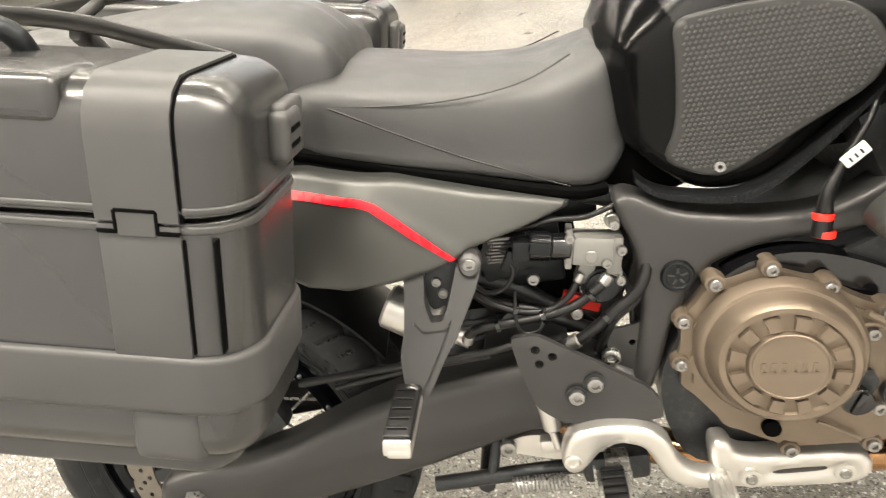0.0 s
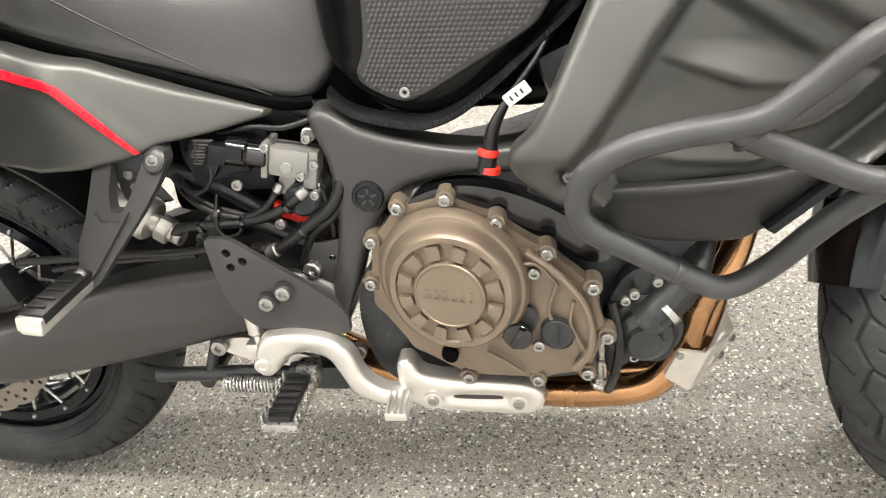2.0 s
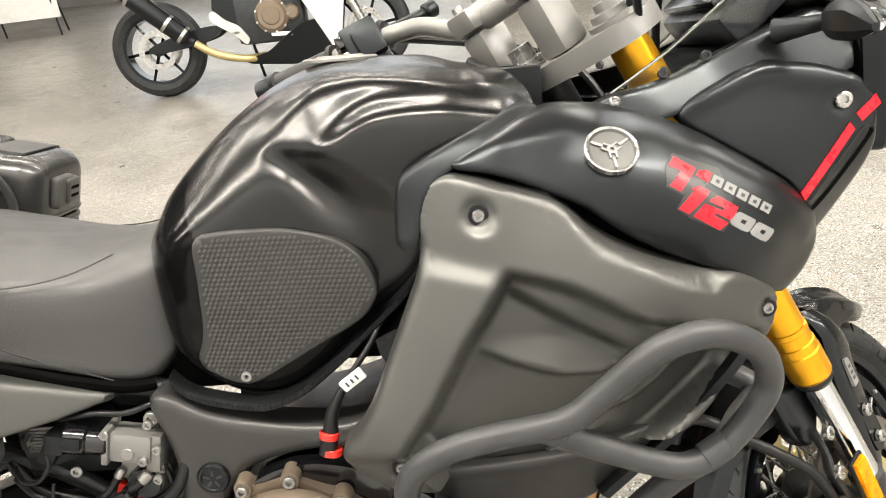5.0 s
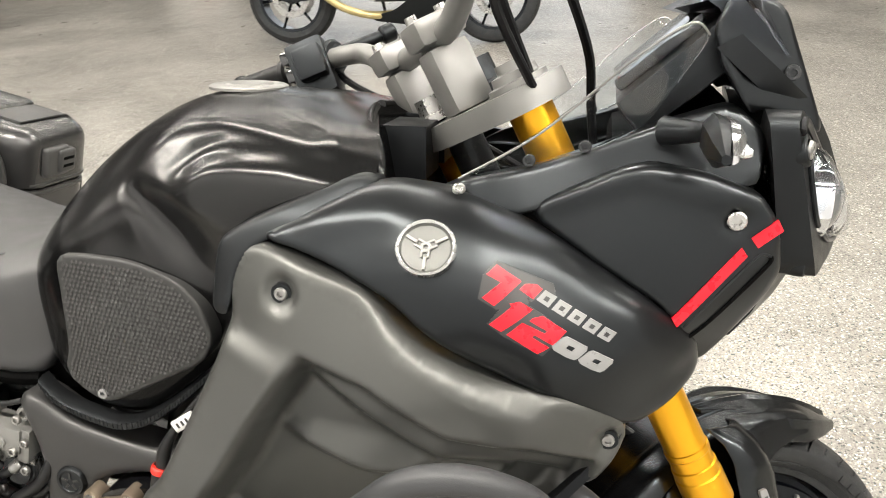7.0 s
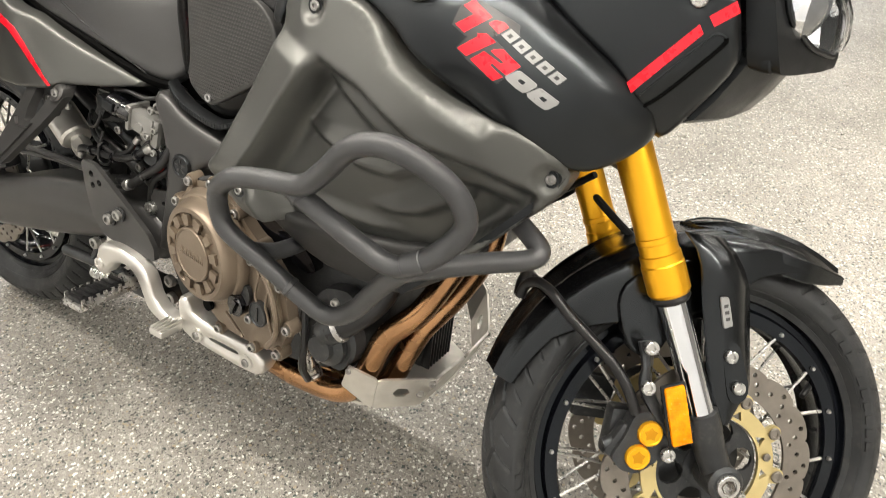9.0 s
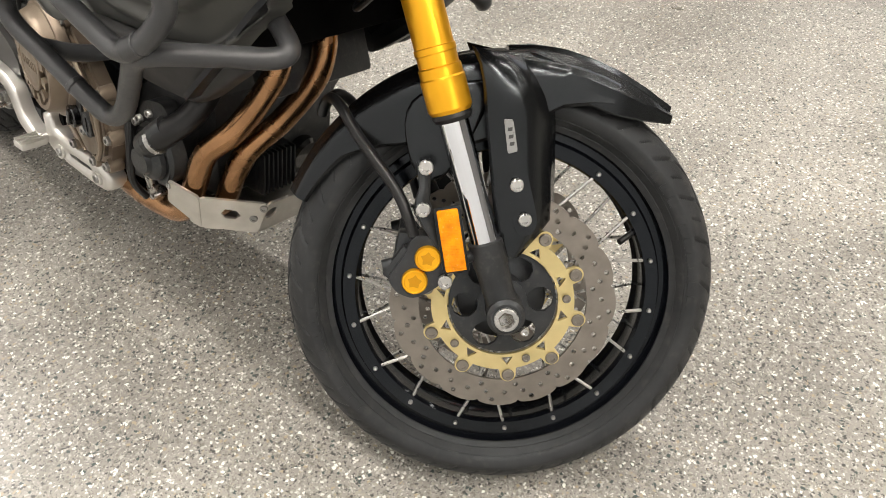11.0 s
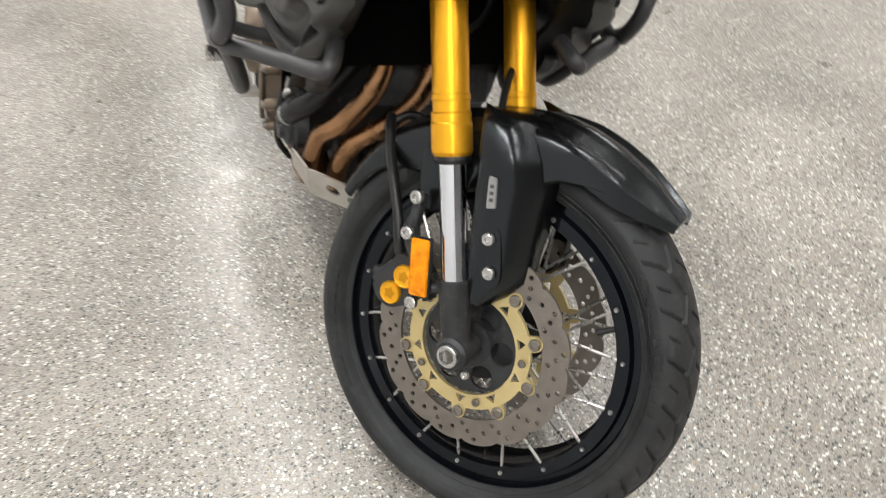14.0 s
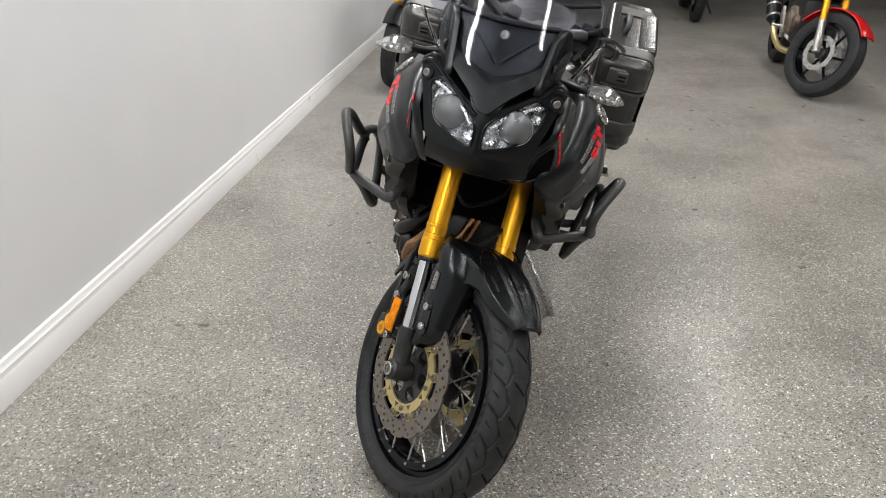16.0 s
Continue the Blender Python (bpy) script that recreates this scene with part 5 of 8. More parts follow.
def pannier(s):
    """A hard side case, hung nose down; s is -1 on the right, 1 on the left. Its own origin is on the lid joint at a strap's edge."""
    hung = pose(0.27, -0.04 if s > 0 else 0, 0.833, 0, 13, 0)

    def put(bm):
        if s < 0:
            bmesh.ops.scale(bm, vec=(1, -1, 1), verts=bm.verts)
        bm.transform(hung)
        return bm

    def box(x0, x1, y0, y1, z0, z1, bevel, seg=5):
        return put(block(((x0 + x1) / 2, (y0 + y1) / 2, (z0 + z1) / 2), (x1 - x0, y1 - y0, z1 - z0), bevel, segments=seg))
    body = part("pannier", put(case_ring(-0.5, 0.058, 0.285, 0.4715, -0.245, -0.004, 0.05, 0.035, 0.002)), case_plastic, bike, "scuffed dark grey hard pannier with moulded straps", angle=50)
    part("lid", put(case_ring(-0.502, 0.06, 0.283, 0.473, 0.0, 0.105, 0.052, 0.002, 0.036)), case_plastic, body, "scuffed grey pannier lid", angle=50)
    part("lid_lip", put(case_ring(-0.503, 0.0615, 0.285, 0.4745, 0.003, 0.009, 0.052, 0.002, 0.002)), case_strap, body)
    part("lid_lip", put(case_ring(-0.503, 0.0605, 0.285, 0.4735, -0.014, -0.007, 0.052, 0.002, 0.002)), case_strap, body)
    part("lid_seal", put(case_ring(-0.49, 0.053, 0.29, 0.4665, -0.008, 0.004, 0.046, 0.001, 0.001)), dark_hole, body)
    part("bumper_belt", put(case_ring(-0.506, 0.064, 0.285, 0.4785, -0.185, -0.125, 0.055, 0.01, 0.006)), case_strap, body, "raised bumper belt round the case")
    part("base_tray", put(case_ring(-0.44, 0.03, 0.31, 0.46, -0.262, -0.22, 0.04, 0.012, 0.002)), case_strap, body)
    for x0 in (-0.058, -0.42):
        x1 = x0 + 0.068
        arch = [(0.4765, -0.003), (0.4765, 0.066), (0.474, 0.082), (0.465, 0.098), (0.449, 0.1075), (0.43, 0.1085), (0.33, 0.1085), (0.33, 0.09), (0.46, 0.08), (0.46, -0.003)]
        part("strap", put(loft([[(x, y, z) for y, z in arch] for x in (x0, x0 + 0.001, x1 - 0.001, x1)])), case_strap, body, "flat grey strap moulding", angle=40)
        # narrow black strips drawing the shade along the strap's edge
        part("strap_edge_shade", put(loft([[(x, y - 0.0022, z - 0.0022 * (z > 0.085)) for y, z in arch] for x in (x1 - 0.001, x1 + 0.0024)])), dark_hole, body)
        part("strap_edge_shade", box(x1 - 0.001, x1 + 0.0024, 0.42, 0.4738, -0.122, -0.018, 0.001, 1), dark_hole, body)
        part("strap_foot", box(x0, x1, 0.4, 0.4755, -0.126, -0.006, 0.002, 2), case_strap, body)
        part("strap_foot", box(x0 + 0.002, x1, 0.4, 0.4745, -0.238, -0.18, 0.012, 3), case_strap, body)
        part("strap_catch", box(x0 + 0.017, x1 - 0.019, 0.46, 0.4768, -0.016, 0.005, 0.001, 1), case_strap, body)
        for a0, a1, c0, c1 in ((x0, x0 + 0.016, -0.014, -0.0105), (x0 + 0.0145, x0 + 0.0175, -0.0135, 0.006), (x0 + 0.016, x1 - 0.018, 0.0045, 0.0075), (x1 - 0.0195, x1 - 0.0165, -0.0135, 0.006), (x1 - 0.018, x1, -0.014, -0.0105)):
            part("catch_gap", box(a0, a1, 0.46, 0.4772, c0, c1, 0.0004, 1), dark_hole, body)
    part("lid_field", box(-0.4, -0.075, 0.4, 0.4755, 0.069, 0.1085, 0.014, 4), case_plastic, body)
    part("lid_field", box(-0.4, -0.14, 0.42, 0.478, 0.052, 0.1, 0.012, 4), case_plastic, body)
    part("corner_line", box(0.0345, 0.0365, 0.4, 0.4722, -0.12, -0.018, 0.0005, 1), dark_hole, body)
    latch = part("latch", join(box(0.055, 0.072, 0.325, 0.385, 0.02, 0.075, 0.008, 3), box(0.057, 0.077, 0.35, 0.395, 0.026, 0.07, 0.008, 3)), case_strap, body, "moulded plastic latch")
    for dz in (0.046, 0.06):
        part("latch_slot", box(0.075, 0.0778, 0.358, 0.388, dz - 0.01, dz - 0.002, 0.002, 1), dark_hole, latch)
    for dz in (0.0, -0.036):
        part("moulded_mark", put(plate([(-0.2, -0.04 + dz), (-0.165, -0.04 + dz), (-0.165, -0.068 + dz), (-0.2, -0.068 + dz)], 0.4728, 0.465, [[(-0.197, -0.043 + dz), (-0.168, -0.043 + dz), (-0.168, -0.065 + dz), (-0.197, -0.065 + dz)]])), dark_hole, body)
    part("carry_handle", put(tube([(-0.31, 0.35, 0.1), (-0.29, 0.36, 0.125), (-0.19, 0.36, 0.125), (-0.17, 0.35, 0.1)], 0.011, 10, 5)), black_plastic, body)
    part("mounting_foot", box(-0.1, -0.01, 0.3, 0.36, -0.29, -0.24, 0.01, 2), black_plastic, body)
    return body


pannier(-1)
pannier(1)


# fairing and nose
for s in (-1, 1):
    h = bent([(0.968, 0.912, 0.236), (0.97, 0.855, 0.25), (1.033, 0.894, 0.272), (1.108, 0.9, 0.262), (1.16, 0.84, 0.285), (1.25, 0.8, 0.272), (1.352, 0.768, 0.21), (1.325, 0.74, 0.228), (1.1, 0.54, 0.255), (0.937, 0.644, 0.296), (0.885, 0.66, 0.28),
              (0.915, 0.615, 0.268), (1.15, 0.72, 0.3), (1.24, 0.64, 0.238), (1.03, 0.78, 0.3), (0.94, 0.76, 0.272), (1.04, 0.65, 0.29)], 0.0012)
    outline = rounded([(0.966, 0.905), (0.985, 0.93), (1.01, 0.935), (1.06, 0.92), (1.112, 0.903), (1.152, 0.862), (1.229, 0.825), (1.305, 0.81), (1.353, 0.77), (1.341, 0.733), (1.304, 0.694), (1.24, 0.621), (1.14, 0.609), (0.93, 0.603), (0.915, 0.613), (0.88, 0.64), (0.876, 0.665), (0.906, 0.693), (0.943, 0.776), (0.977, 0.852)], 0.22, 2)
    sinks = [([(1.056, 0.837), (1.114, 0.819), (1.189, 0.776), (1.262, 0.757), (1.318, 0.735), (1.31, 0.7), (1.22, 0.63), (1.1, 0.56), (1.0, 0.58), (0.947, 0.662), (0.983, 0.716), (1.015, 0.774), (1.046, 0.82)], 0.03, -0.016),
             ([(1.055, 0.817), (1.12, 0.777), (1.18, 0.74), (1.25, 0.728), (1.29, 0.712), (1.28, 0.69), (1.22, 0.63), (1.1, 0.55), (1.0, 0.57), (0.955, 0.658), (0.992, 0.716), (1.023, 0.77)], 0.022, -0.014),
             ([(0.93, 0.87), (0.968, 0.851), (1.056, 0.835), (1.046, 0.82), (1.015, 0.774), (0.983, 0.716), (0.947, 0.662), (0.86, 0.65), (0.88, 0.75)], -0.01, -0.018),
             ([(1.11, 0.92), (1.128, 0.882), (1.149, 0.857), (1.223, 0.819), (1.261, 0.803), (1.285, 0.821), (1.32, 0.84), (1.25, 0.87), (1.17, 0.92)], 0.011, -0.013),
             (circle(1.033, 0.894, 0.016, 16), 0.008, -0.006), (circle(1.333, 0.759, 0.015, 16), 0.008, -0.006), (circle(0.937, 0.644, 0.014, 16), 0.007, -0.006)]
    leaves = [([(1.012, 0.757), (1.055, 0.764), (1.1, 0.762), (1.15, 0.752), (1.2, 0.742)], [(1.012, 0.757), (1.055, 0.735), (1.105, 0.716), (1.15, 0.713), (1.2, 0.742)], 0.021, 0.042),
              ([(1.1, 0.668), (1.166, 0.7), (1.205, 0.735), (1.25, 0.737)], [(1.1, 0.668), (1.15, 0.662), (1.185, 0.667), (1.216, 0.687), (1.243, 0.712), (1.25, 0.737)], 0.019, 0.036),
              ([(0.985, 0.652), (1.05, 0.658), (1.12, 0.652), (1.17, 0.64)], [(0.985, 0.652), (1.05, 0.634), (1.12, 0.628), (1.17, 0.64)], 0.012, 0.024)]
    fair = part("lower_fairing", shell(outline, h, 0.02, 0.01, 0.0038, (), sinks, s, leaves=leaves), matt_grey, bike, "matt grey sculpted side fairing", angle=60)
    low = rounded([(0.932, 0.612), (1.14, 0.618), (1.255, 0.636), (1.24, 0.6), (1.165, 0.54), (1.135, 0.52), (1.03, 0.53), (0.99, 0.55), (0.945, 0.59)], 0.12)
    part("belly_panel", shell(low, lambda q: h(q) - 0.034 - 0.25 * np.clip(0.6 - np.asarray(q)[:, 1], 0, 1), 0.01, 0.01, 0.008, (), (), s), belly_grey, fair, "lower fairing panel, its shade put into a darker grey", angle=60)
    for bx, bz in ((1.033, 0.894), (1.333, 0.759), (0.937, 0.644)):
        bolt((bx, s * (float(h([(bx, bz)])[0]) - 0.008), bz), fair, 0.0062, 0.005, bolt_steel, turn=(0 if s < 0 else 180, 0, 0))
        # flat black disc in place of the shade round a sunken bolt
        part("bolt_recess_shade", lathe([(s * -0.02, 0.0098), (s * -0.0055, 0.0098), (s * -0.0062, 0.001)], (bx, s * float(h([(bx, bz)])[0]), bz), 20), black_plastic, fair)

    # upper cowl with the badge and the lettering
    hc = bent([(1.004, 0.938, 0.246), (1.03, 0.953, 0.238), (1.105, 0.988, 0.2), (1.181, 0.981, 0.19), (1.164, 0.943, 0.254), (1.221, 0.93, 0.252), (1.25, 0.955, 0.2), (1.31, 0.92, 0.197), (1.365, 0.885, 0.187), (1.412, 0.815, 0.158), (1.352, 0.768, 0.204), (1.337, 0.85, 0.228), (1.27, 0.87, 0.26), (1.23, 0.83, 0.252), (1.13, 0.895, 0.262), (1.06, 0.928, 0.256), (1.39, 0.79, 0.178)], 0.0008)
    outline = rounded([(1.0, 0.938), (1.035, 0.957), (1.105, 0.991), (1.18, 0.983), (1.245, 0.96), (1.31, 0.922), (1.368, 0.885), (1.408, 0.85), (1.416, 0.812), (1.39, 0.782), (1.352, 0.764), (1.295, 0.803), (1.23, 0.83), (1.169, 0.866), (1.135, 0.894), (1.06, 0.928)], 0.2, 2)
    crest = [(1.06, 0.955), (1.12, 0.968), (1.19, 0.963), (1.26, 0.938), (1.34, 0.885), (1.39, 0.835)]
    cowl = part("upper_cowl", shell(outline, hc, 0.002, 0.01, 0.007, [(crest, 0.006, 0.014)], (), s), cowl_black, bike, "satin black upper cowl with badge and lettering", angle=60)

    def on_cowl(x, z, lift=0.0):
        e = 0.004
        y0, yx, yz = hc([(x, z), (x + e, z), (x, z + e)]) + 0.006 * np.exp(-(away([(x, z), (x + e, z), (x, z + e)], crest, False) / 0.014) ** 2)
        ex = Vector((e, s * (yx - y0), 0)).normalized()
        ez = Vector((0, s * (yz - y0), e)).normalized()
        n = ex.cross(ez).normalized()
        n = n if n.y * s > 0 else -n
        return Vector((x, s * y0, z)) + n * lift, ex, ez, n
    c, ex, ez, n = on_cowl(1.164, 0.943, 0.002)
    ez = n.cross(ex) if s > 0 else -n.cross(ex)
    badge_m = Matrix((ex, n, ez)).transposed().to_4x4()
    badge_m.translation = c
    badge = part("badge", lathe([(-0.004, 0.026), (0.001, 0.026), (0.003, 0.0245), (0.0022, 0.0225), (0.001, 0.0215), (0.001, 0.001)], seg=40), matt_grey, cowl, "round grey and silver badge", badge_m)
    part("badge_ring", lathe([(-0.002, 0.0265), (0.0032, 0.0265), (0.0045, 0.0252), (0.0032, 0.0235), (-0.002, 0.0232)], seg=40, closed=True), badge_metal, cowl, "silver rim", badge_m)
    part("badge_mark", join(*[block((d * math.cos(a) - o * math.sin(a), 0.0018, d * math.sin(a) + o * math.cos(a)), (ln, 0.0025, wd), 0.0006, (0, -math.degrees(a), 0)) for a in (math.pi / 2, math.pi * 7 / 6, math.pi * 11 / 6) for d, o, ln, wd in ((0.015, 0, 0.012, 0.003), (0.003, 0.003, 0.014, 0.0022), (0.003, -0.003, 0.014, 0.0022))]), silver_paint, cowl, m=badge_m)

    # lettering: a slanting grid of two lines; each glyph is an outline on it
    def glyph(name, points, mat, lift=0.0012, holes=()):
        put = lambda q: (1.2107 + 0.000457 * q[0] + 0.000093 * q[1], 0.9325 + 0.00002 * q[0] - 0.000476 * q[1])
        v, f = mesh2d(resample([put(q) for q in points], 0.004), [[put(q) for q in h] for h in holes], 0.005)
        y = hc(v) + 0.006 * np.exp(-(away(v, crest, False) / 0.014) ** 2)
        return part(name, solid(v, f, [(p, s * (q + lift), z) for (p, z), q in zip(v, y)], [(p, s * (q - 0.001), z) for (p, z), q in zip(v, y)]), mat, cowl)
    glyph("lettering_edge", [(6, 14), (32, -6), (130, 42), (132, 64), (105, 58), (75, 72), (24, 72), (-6, 52)], decal_dark, 0.0005)
    glyph("lettering_edge", [(4, 98), (45, 58), (84, 72), (106, 88), (145, 122), (96, 162), (30, 122)], decal_dark, 0.0005)
    glyph("lettering_mark", [(13, 13), (32, 0), (73, 31), (55, 43), (22, 65), (2, 50), (38, 28)], stripe_red)
    glyph("lettering_mark", [(69, 43), (80, 36), (99, 39), (109, 48), (91, 61)], stripe_red)
    glyph("lettering_digit", [(8, 98), (52, 70), (50, 64), (68, 63), (89, 78), (28, 112)], stripe_red)
    glyph("lettering_digit", [(37, 118), (68, 98), (106, 119), (112, 116), (82, 96), (88, 92), (106, 90), (145, 121), (118, 141), (88, 120), (82, 124), (111, 145), (88, 156)], stripe_red)
    for x0, y0 in ((0, 0), (44, 32)):
        glyph("lettering_digit", [(x0 + p, y0 + q) for p, q in ((116, 142), (118, 150), (138, 166), (152, 174), (160, 172), (178, 160), (180, 154), (158, 138), (146, 130), (138, 130))], decal_grey, 0.0012,
              [[(x0 + p, y0 + q) for p, q in ((140, 150), (147, 145), (158, 152), (150, 158))]])
    # the small word is kept as five plain bars
    for i in range(5):
        x0, y0 = 97 + 25.5 * i, 63 + 18.5 * i
        glyph("lettering_mark", [(x0, y0), (x0 + 17, y0 - 13), (x0 + 37, y0 + 1), (x0 + 20, y0 + 15)], decal_grey)
        glyph("lettering_gap", [(x0 + 12, y0 + 1), (x0 + 18, y0 - 4), (x0 + 25, y0 + 1), (x0 + 19, y0 + 6)], decal_dark, 0.0018)
    bolt((1.181, s * 0.194, 0.984), cowl, 0.006, 0.004, steel, turn=(-60 if s < 0 else 240, 0, 0))

    outer = [(1.345, 0.2, 0.79), (1.347, 0.206, 0.765), (1.335, 0.216, 0.735), (1.3, 0.226, 0.694), (1.238, 0.228, 0.622), (1.16, 0.22, 0.545)]
    inner = [(1.36, 0.13, 0.84), (1.335, 0.14, 0.79), (1.31, 0.148, 0.74), (1.27, 0.152, 0.69), (1.2, 0.158, 0.62), (1.13, 0.165, 0.55)]
    part("inner_cowl", loft([[(x, s * y, z) for x, y, z in line] + [(x - 0.008, s * (y - 0.002), z + 0.004) for x, y, z in line[::-1]] for line in (outer, [tuple((np.array(a) + np.array(b)) / 2 + np.array((0.012, 0, -0.004))) for a, b in zip(outer, inner)], inner)]), black_plastic, bike, "black inner cowl beside the radiator")
    # added black plate that keeps the gap between the fairings dark
    part("fairing_gap_fill", plate(rounded([(1.0, 0.935), (1.1, 0.925), (1.25, 0.86), (1.36, 0.8), (1.32, 0.73), (1.2, 0.74), (1.1, 0.8), (1.0, 0.85)]), s * 0.205, s * 0.195), dark_hole, bike)
    # nose side panel
    hn0 = bent([(1.239, 0.968, 0.182), (1.34, 1.01, 0.165), (1.44, 0.985, 0.163), (1.429, 0.965, 0.164), (1.47, 0.905, 0.16), (1.414, 0.808, 0.156), (1.316, 0.915, 0.19), (1.38, 0.865, 0.178), (1.36, 0.95, 0.178)])
    outline = rounded([(1.236, 0.966), (1.34, 1.014), (1.40, 1.006), (1.447, 0.99), (1.466, 0.965), (1.48, 0.905), (1.416, 0.8), (1.398, 0.845), (1.368, 0.884), (1.31, 0.92)], 0.16, 2)
    def hn(q):
        """The nose panel's half width; below its red stripe it turns inwards to the air intake."""
        q = np.asarray(q, float)
        d = (q[:, 0] - 1.387) * 0.755 - (q[:, 1] - 0.864) * 0.655 - 0.003
        return hn0(q) - (1.9 if s > 0 else 0.8) * np.maximum(0, d) ** 1.2
    slot = rounded([(1.388, 0.838), (1.452, 0.926), (1.468, 0.931), (1.473, 0.906), (1.442, 0.85), (1.412, 0.812)], 0.18)
    nose = part("nose_panel", shell(outline, hn, 0.002, 0.008, 0.007, [([(1.26, 0.975), (1.34, 1.002), (1.43, 0.982)], 0.004, 0.01)], [(circle(1.429, 0.965, 0.011, 14), 0.004, 0.005)], s, [resample(slot, 0.006)] if s > 0 else ()), cowl_black, bike, "satin black nose panel with a red stripe", angle=60)
    bolt((1.429, s * 0.159, 0.965), nose, 0.0088, 0.008, steel, turn=(0 if s < 0 else 180, 0, 0))
    for quad in ([(1.381, 0.872), (1.436, 0.941), (1.442, 0.933), (1.387, 0.862)], [(1.443, 0.95), (1.464, 0.968), (1.47, 0.958), (1.45, 0.941)]):
        v, f = mesh2d(resample(quad, 0.005), (), 0.005)
        y = hn(v)
        part("red_stripe", solid(v, f, [(a, s * (b + 0.0012), z) for (a, z), b in zip(v, y)], [(a, s * (b - 0.002), z) for (a, z), b in zip(v, y)]), stripe_red, nose, "bright red stripe")
    if s > 0:
        mouth = [(a, s * float(hn([(a, z)])[0]), z) for a, z in slot]
        part("air_intake", loft([mouth] + [[(a - d, y - s * d * 0.35, z + 0.1 * d) for a, y, z in mouth] for d in (0.02, 0.045, 0.07)]), dark_hole, nose, "black air intake opening")
        part("intake_lip", tube([(a, s * (float(hn([(a, z)])[0]) + 0.001), z) for a, z in slot], 0.0028, 8, 2, True), cowl_black, nose)
    else:
        groove = [(1.392, 0.842), (1.412, 0.86), (1.44, 0.895), (1.462, 0.925), (1.463, 0.932), (1.457, 0.935), (1.449, 0.931), (1.42, 0.895), (1.394, 0.861)]
        part("duct_groove", tube([(a, s * float(hn([(a, z)])[0]), z) for a, z in groove[:5]], 0.0024, 8, 4), dark_hole, nose, "dark duct slot under the stripe")
        part("duct_ridge", tube([(a, s * (float(hn([(a, z)])[0]) - 0.0005), z) for a, z in groove[4:]], 0.0016, 8, 4), cowl_black, nose)
    # bezel round the headlamp
    bez = rounded([(-0.156, 1.05), (-0.135, 1.064), (-0.09, 1.035), (-0.054, 1.012), (0.0, 0.985), (0.0, 0.903), (-0.03, 0.899), (-0.085, 0.898), (-0.108, 0.9), (-0.118, 0.918), (-0.13, 0.96), (-0.142, 1.0)], 0.14, 1)
    bez = [(min(0.0, y), z) for y, z in bez]
    lens = rounded([(-0.1, 1.03), (-0.126, 1.012), (-0.11, 0.957), (-0.06, 0.925), (-0.01, 0.914), (-0.008, 0.965), (-0.05, 1.004)], 0.14, 2)

    def face_x(q):
        return 1.556 - 0.4 * np.abs(q[:, 0]) - 0.2 * np.clip(q[:, 1] - 0.91, 0, 1)
    v, f = mesh2d(resample([(y, z) for y, z in bez], 0.01), [lens], 0.01)
    x = face_x(v)
    surround = solid(v, f, [(a + 0.004, -s * p[0], p[1]) for a, p in zip(x, v)], [(1.443 + (1.064 - p[1]) * 0.25, -s * p[0], p[1]) for a, p in zip(x, v)])
    bmesh.ops.bevel(surround, geom=[e for e in surround.edges if e.is_manifold and e.calc_face_angle(0) > 0.9 and max(abs(q.co.y) for q in e.verts) > 0.004], offset=0.006, segments=3, profile=0.6, affect="EDGES")
    bezel = part("headlamp_bezel", surround, black_plastic, bike, "matt black headlamp surround", angle=60)
    for base, tip, r in (((1.46, 0.126, 1.02), (1.4865, 0.1375, 1.0275), 0.0155), ((1.48, 0.092, 0.913), (1.51, 0.1035, 0.9115), 0.0145)):
        part("bolt_boss", stepped([base[0], s * base[1], base[2]], [tip[0], s * tip[1], tip[2]], [(0, r * 1.05), (0.8, r), (0.95, r * 0.93), (1, r * 0.82), (0.99, r * 0.66), (0.5, r * 0.6), (0.5, 0.001)], 28), black_plastic, bezel, "round black bolt boss", angle=25)
    part("lens_rim", tube([(float(face_x(np.array([q]))[0]) + 0.0055, -s * q[0], q[1]) for q in resample(lens, 0.008)], 0.0034, 8, 1, True), cowl_black, bezel, "raised rim round the lamp")
    ridge = ((-0.15, 1.044), (-0.132, 1.052), (-0.09, 1.026), (-0.054, 1.004), (-0.012, 0.98))
    part("bezel_ridge", tube([(float(face_x(np.array([q]))[0]) + 0.004, -s * q[0], q[1]) for q in ridge], 0.005, 8, 4), cowl_black, bezel)
    v, f = mesh2d(lens, (), 0.008)
    x = face_x(v)
    d = np.clip(away(v, lens) / 0.042, 0, 1)
    light = part("headlamp_lens", solid(v, f, [(a + 0.002 + 0.026 * math.sqrt(1 - (1 - k) ** 2), -s * p[0], p[1]) for a, p, k in zip(x, v, d)], [(a - 0.0005 + 0.026 * math.sqrt(1 - (1 - k) ** 2), -s * p[0], p[1]) for a, p, k in zip(x, v, d)]), lamp_glass, bezel, "clear headlamp lens")
    light.visible_shadow = False
    bowl = np.array([(a - 0.004 - 0.036 * math.sqrt(k) + 0.004 * (((i * 7) % 5) / 5 - 0.5), -s * p[0], p[1]) for i, (a, p, k) in enumerate(zip(x, v, d))])
    part("headlamp_reflector", solid(v, f, bowl, bowl + np.array((-0.01, 0, 0))), reflector, bezel, "faceted silver reflector", angle=5)
    eye = pose(1.512, s * 0.069, 0.968, 0, 0, 90)
    part("projector", lathe([(0.0, 0.034), (-0.01, 0.0345), (-0.018, 0.028), (-0.024, 0.018), (-0.027, 0.009), (-0.028, 0.001)], seg=32), projector_glass, bezel, "grey projector lens", eye)
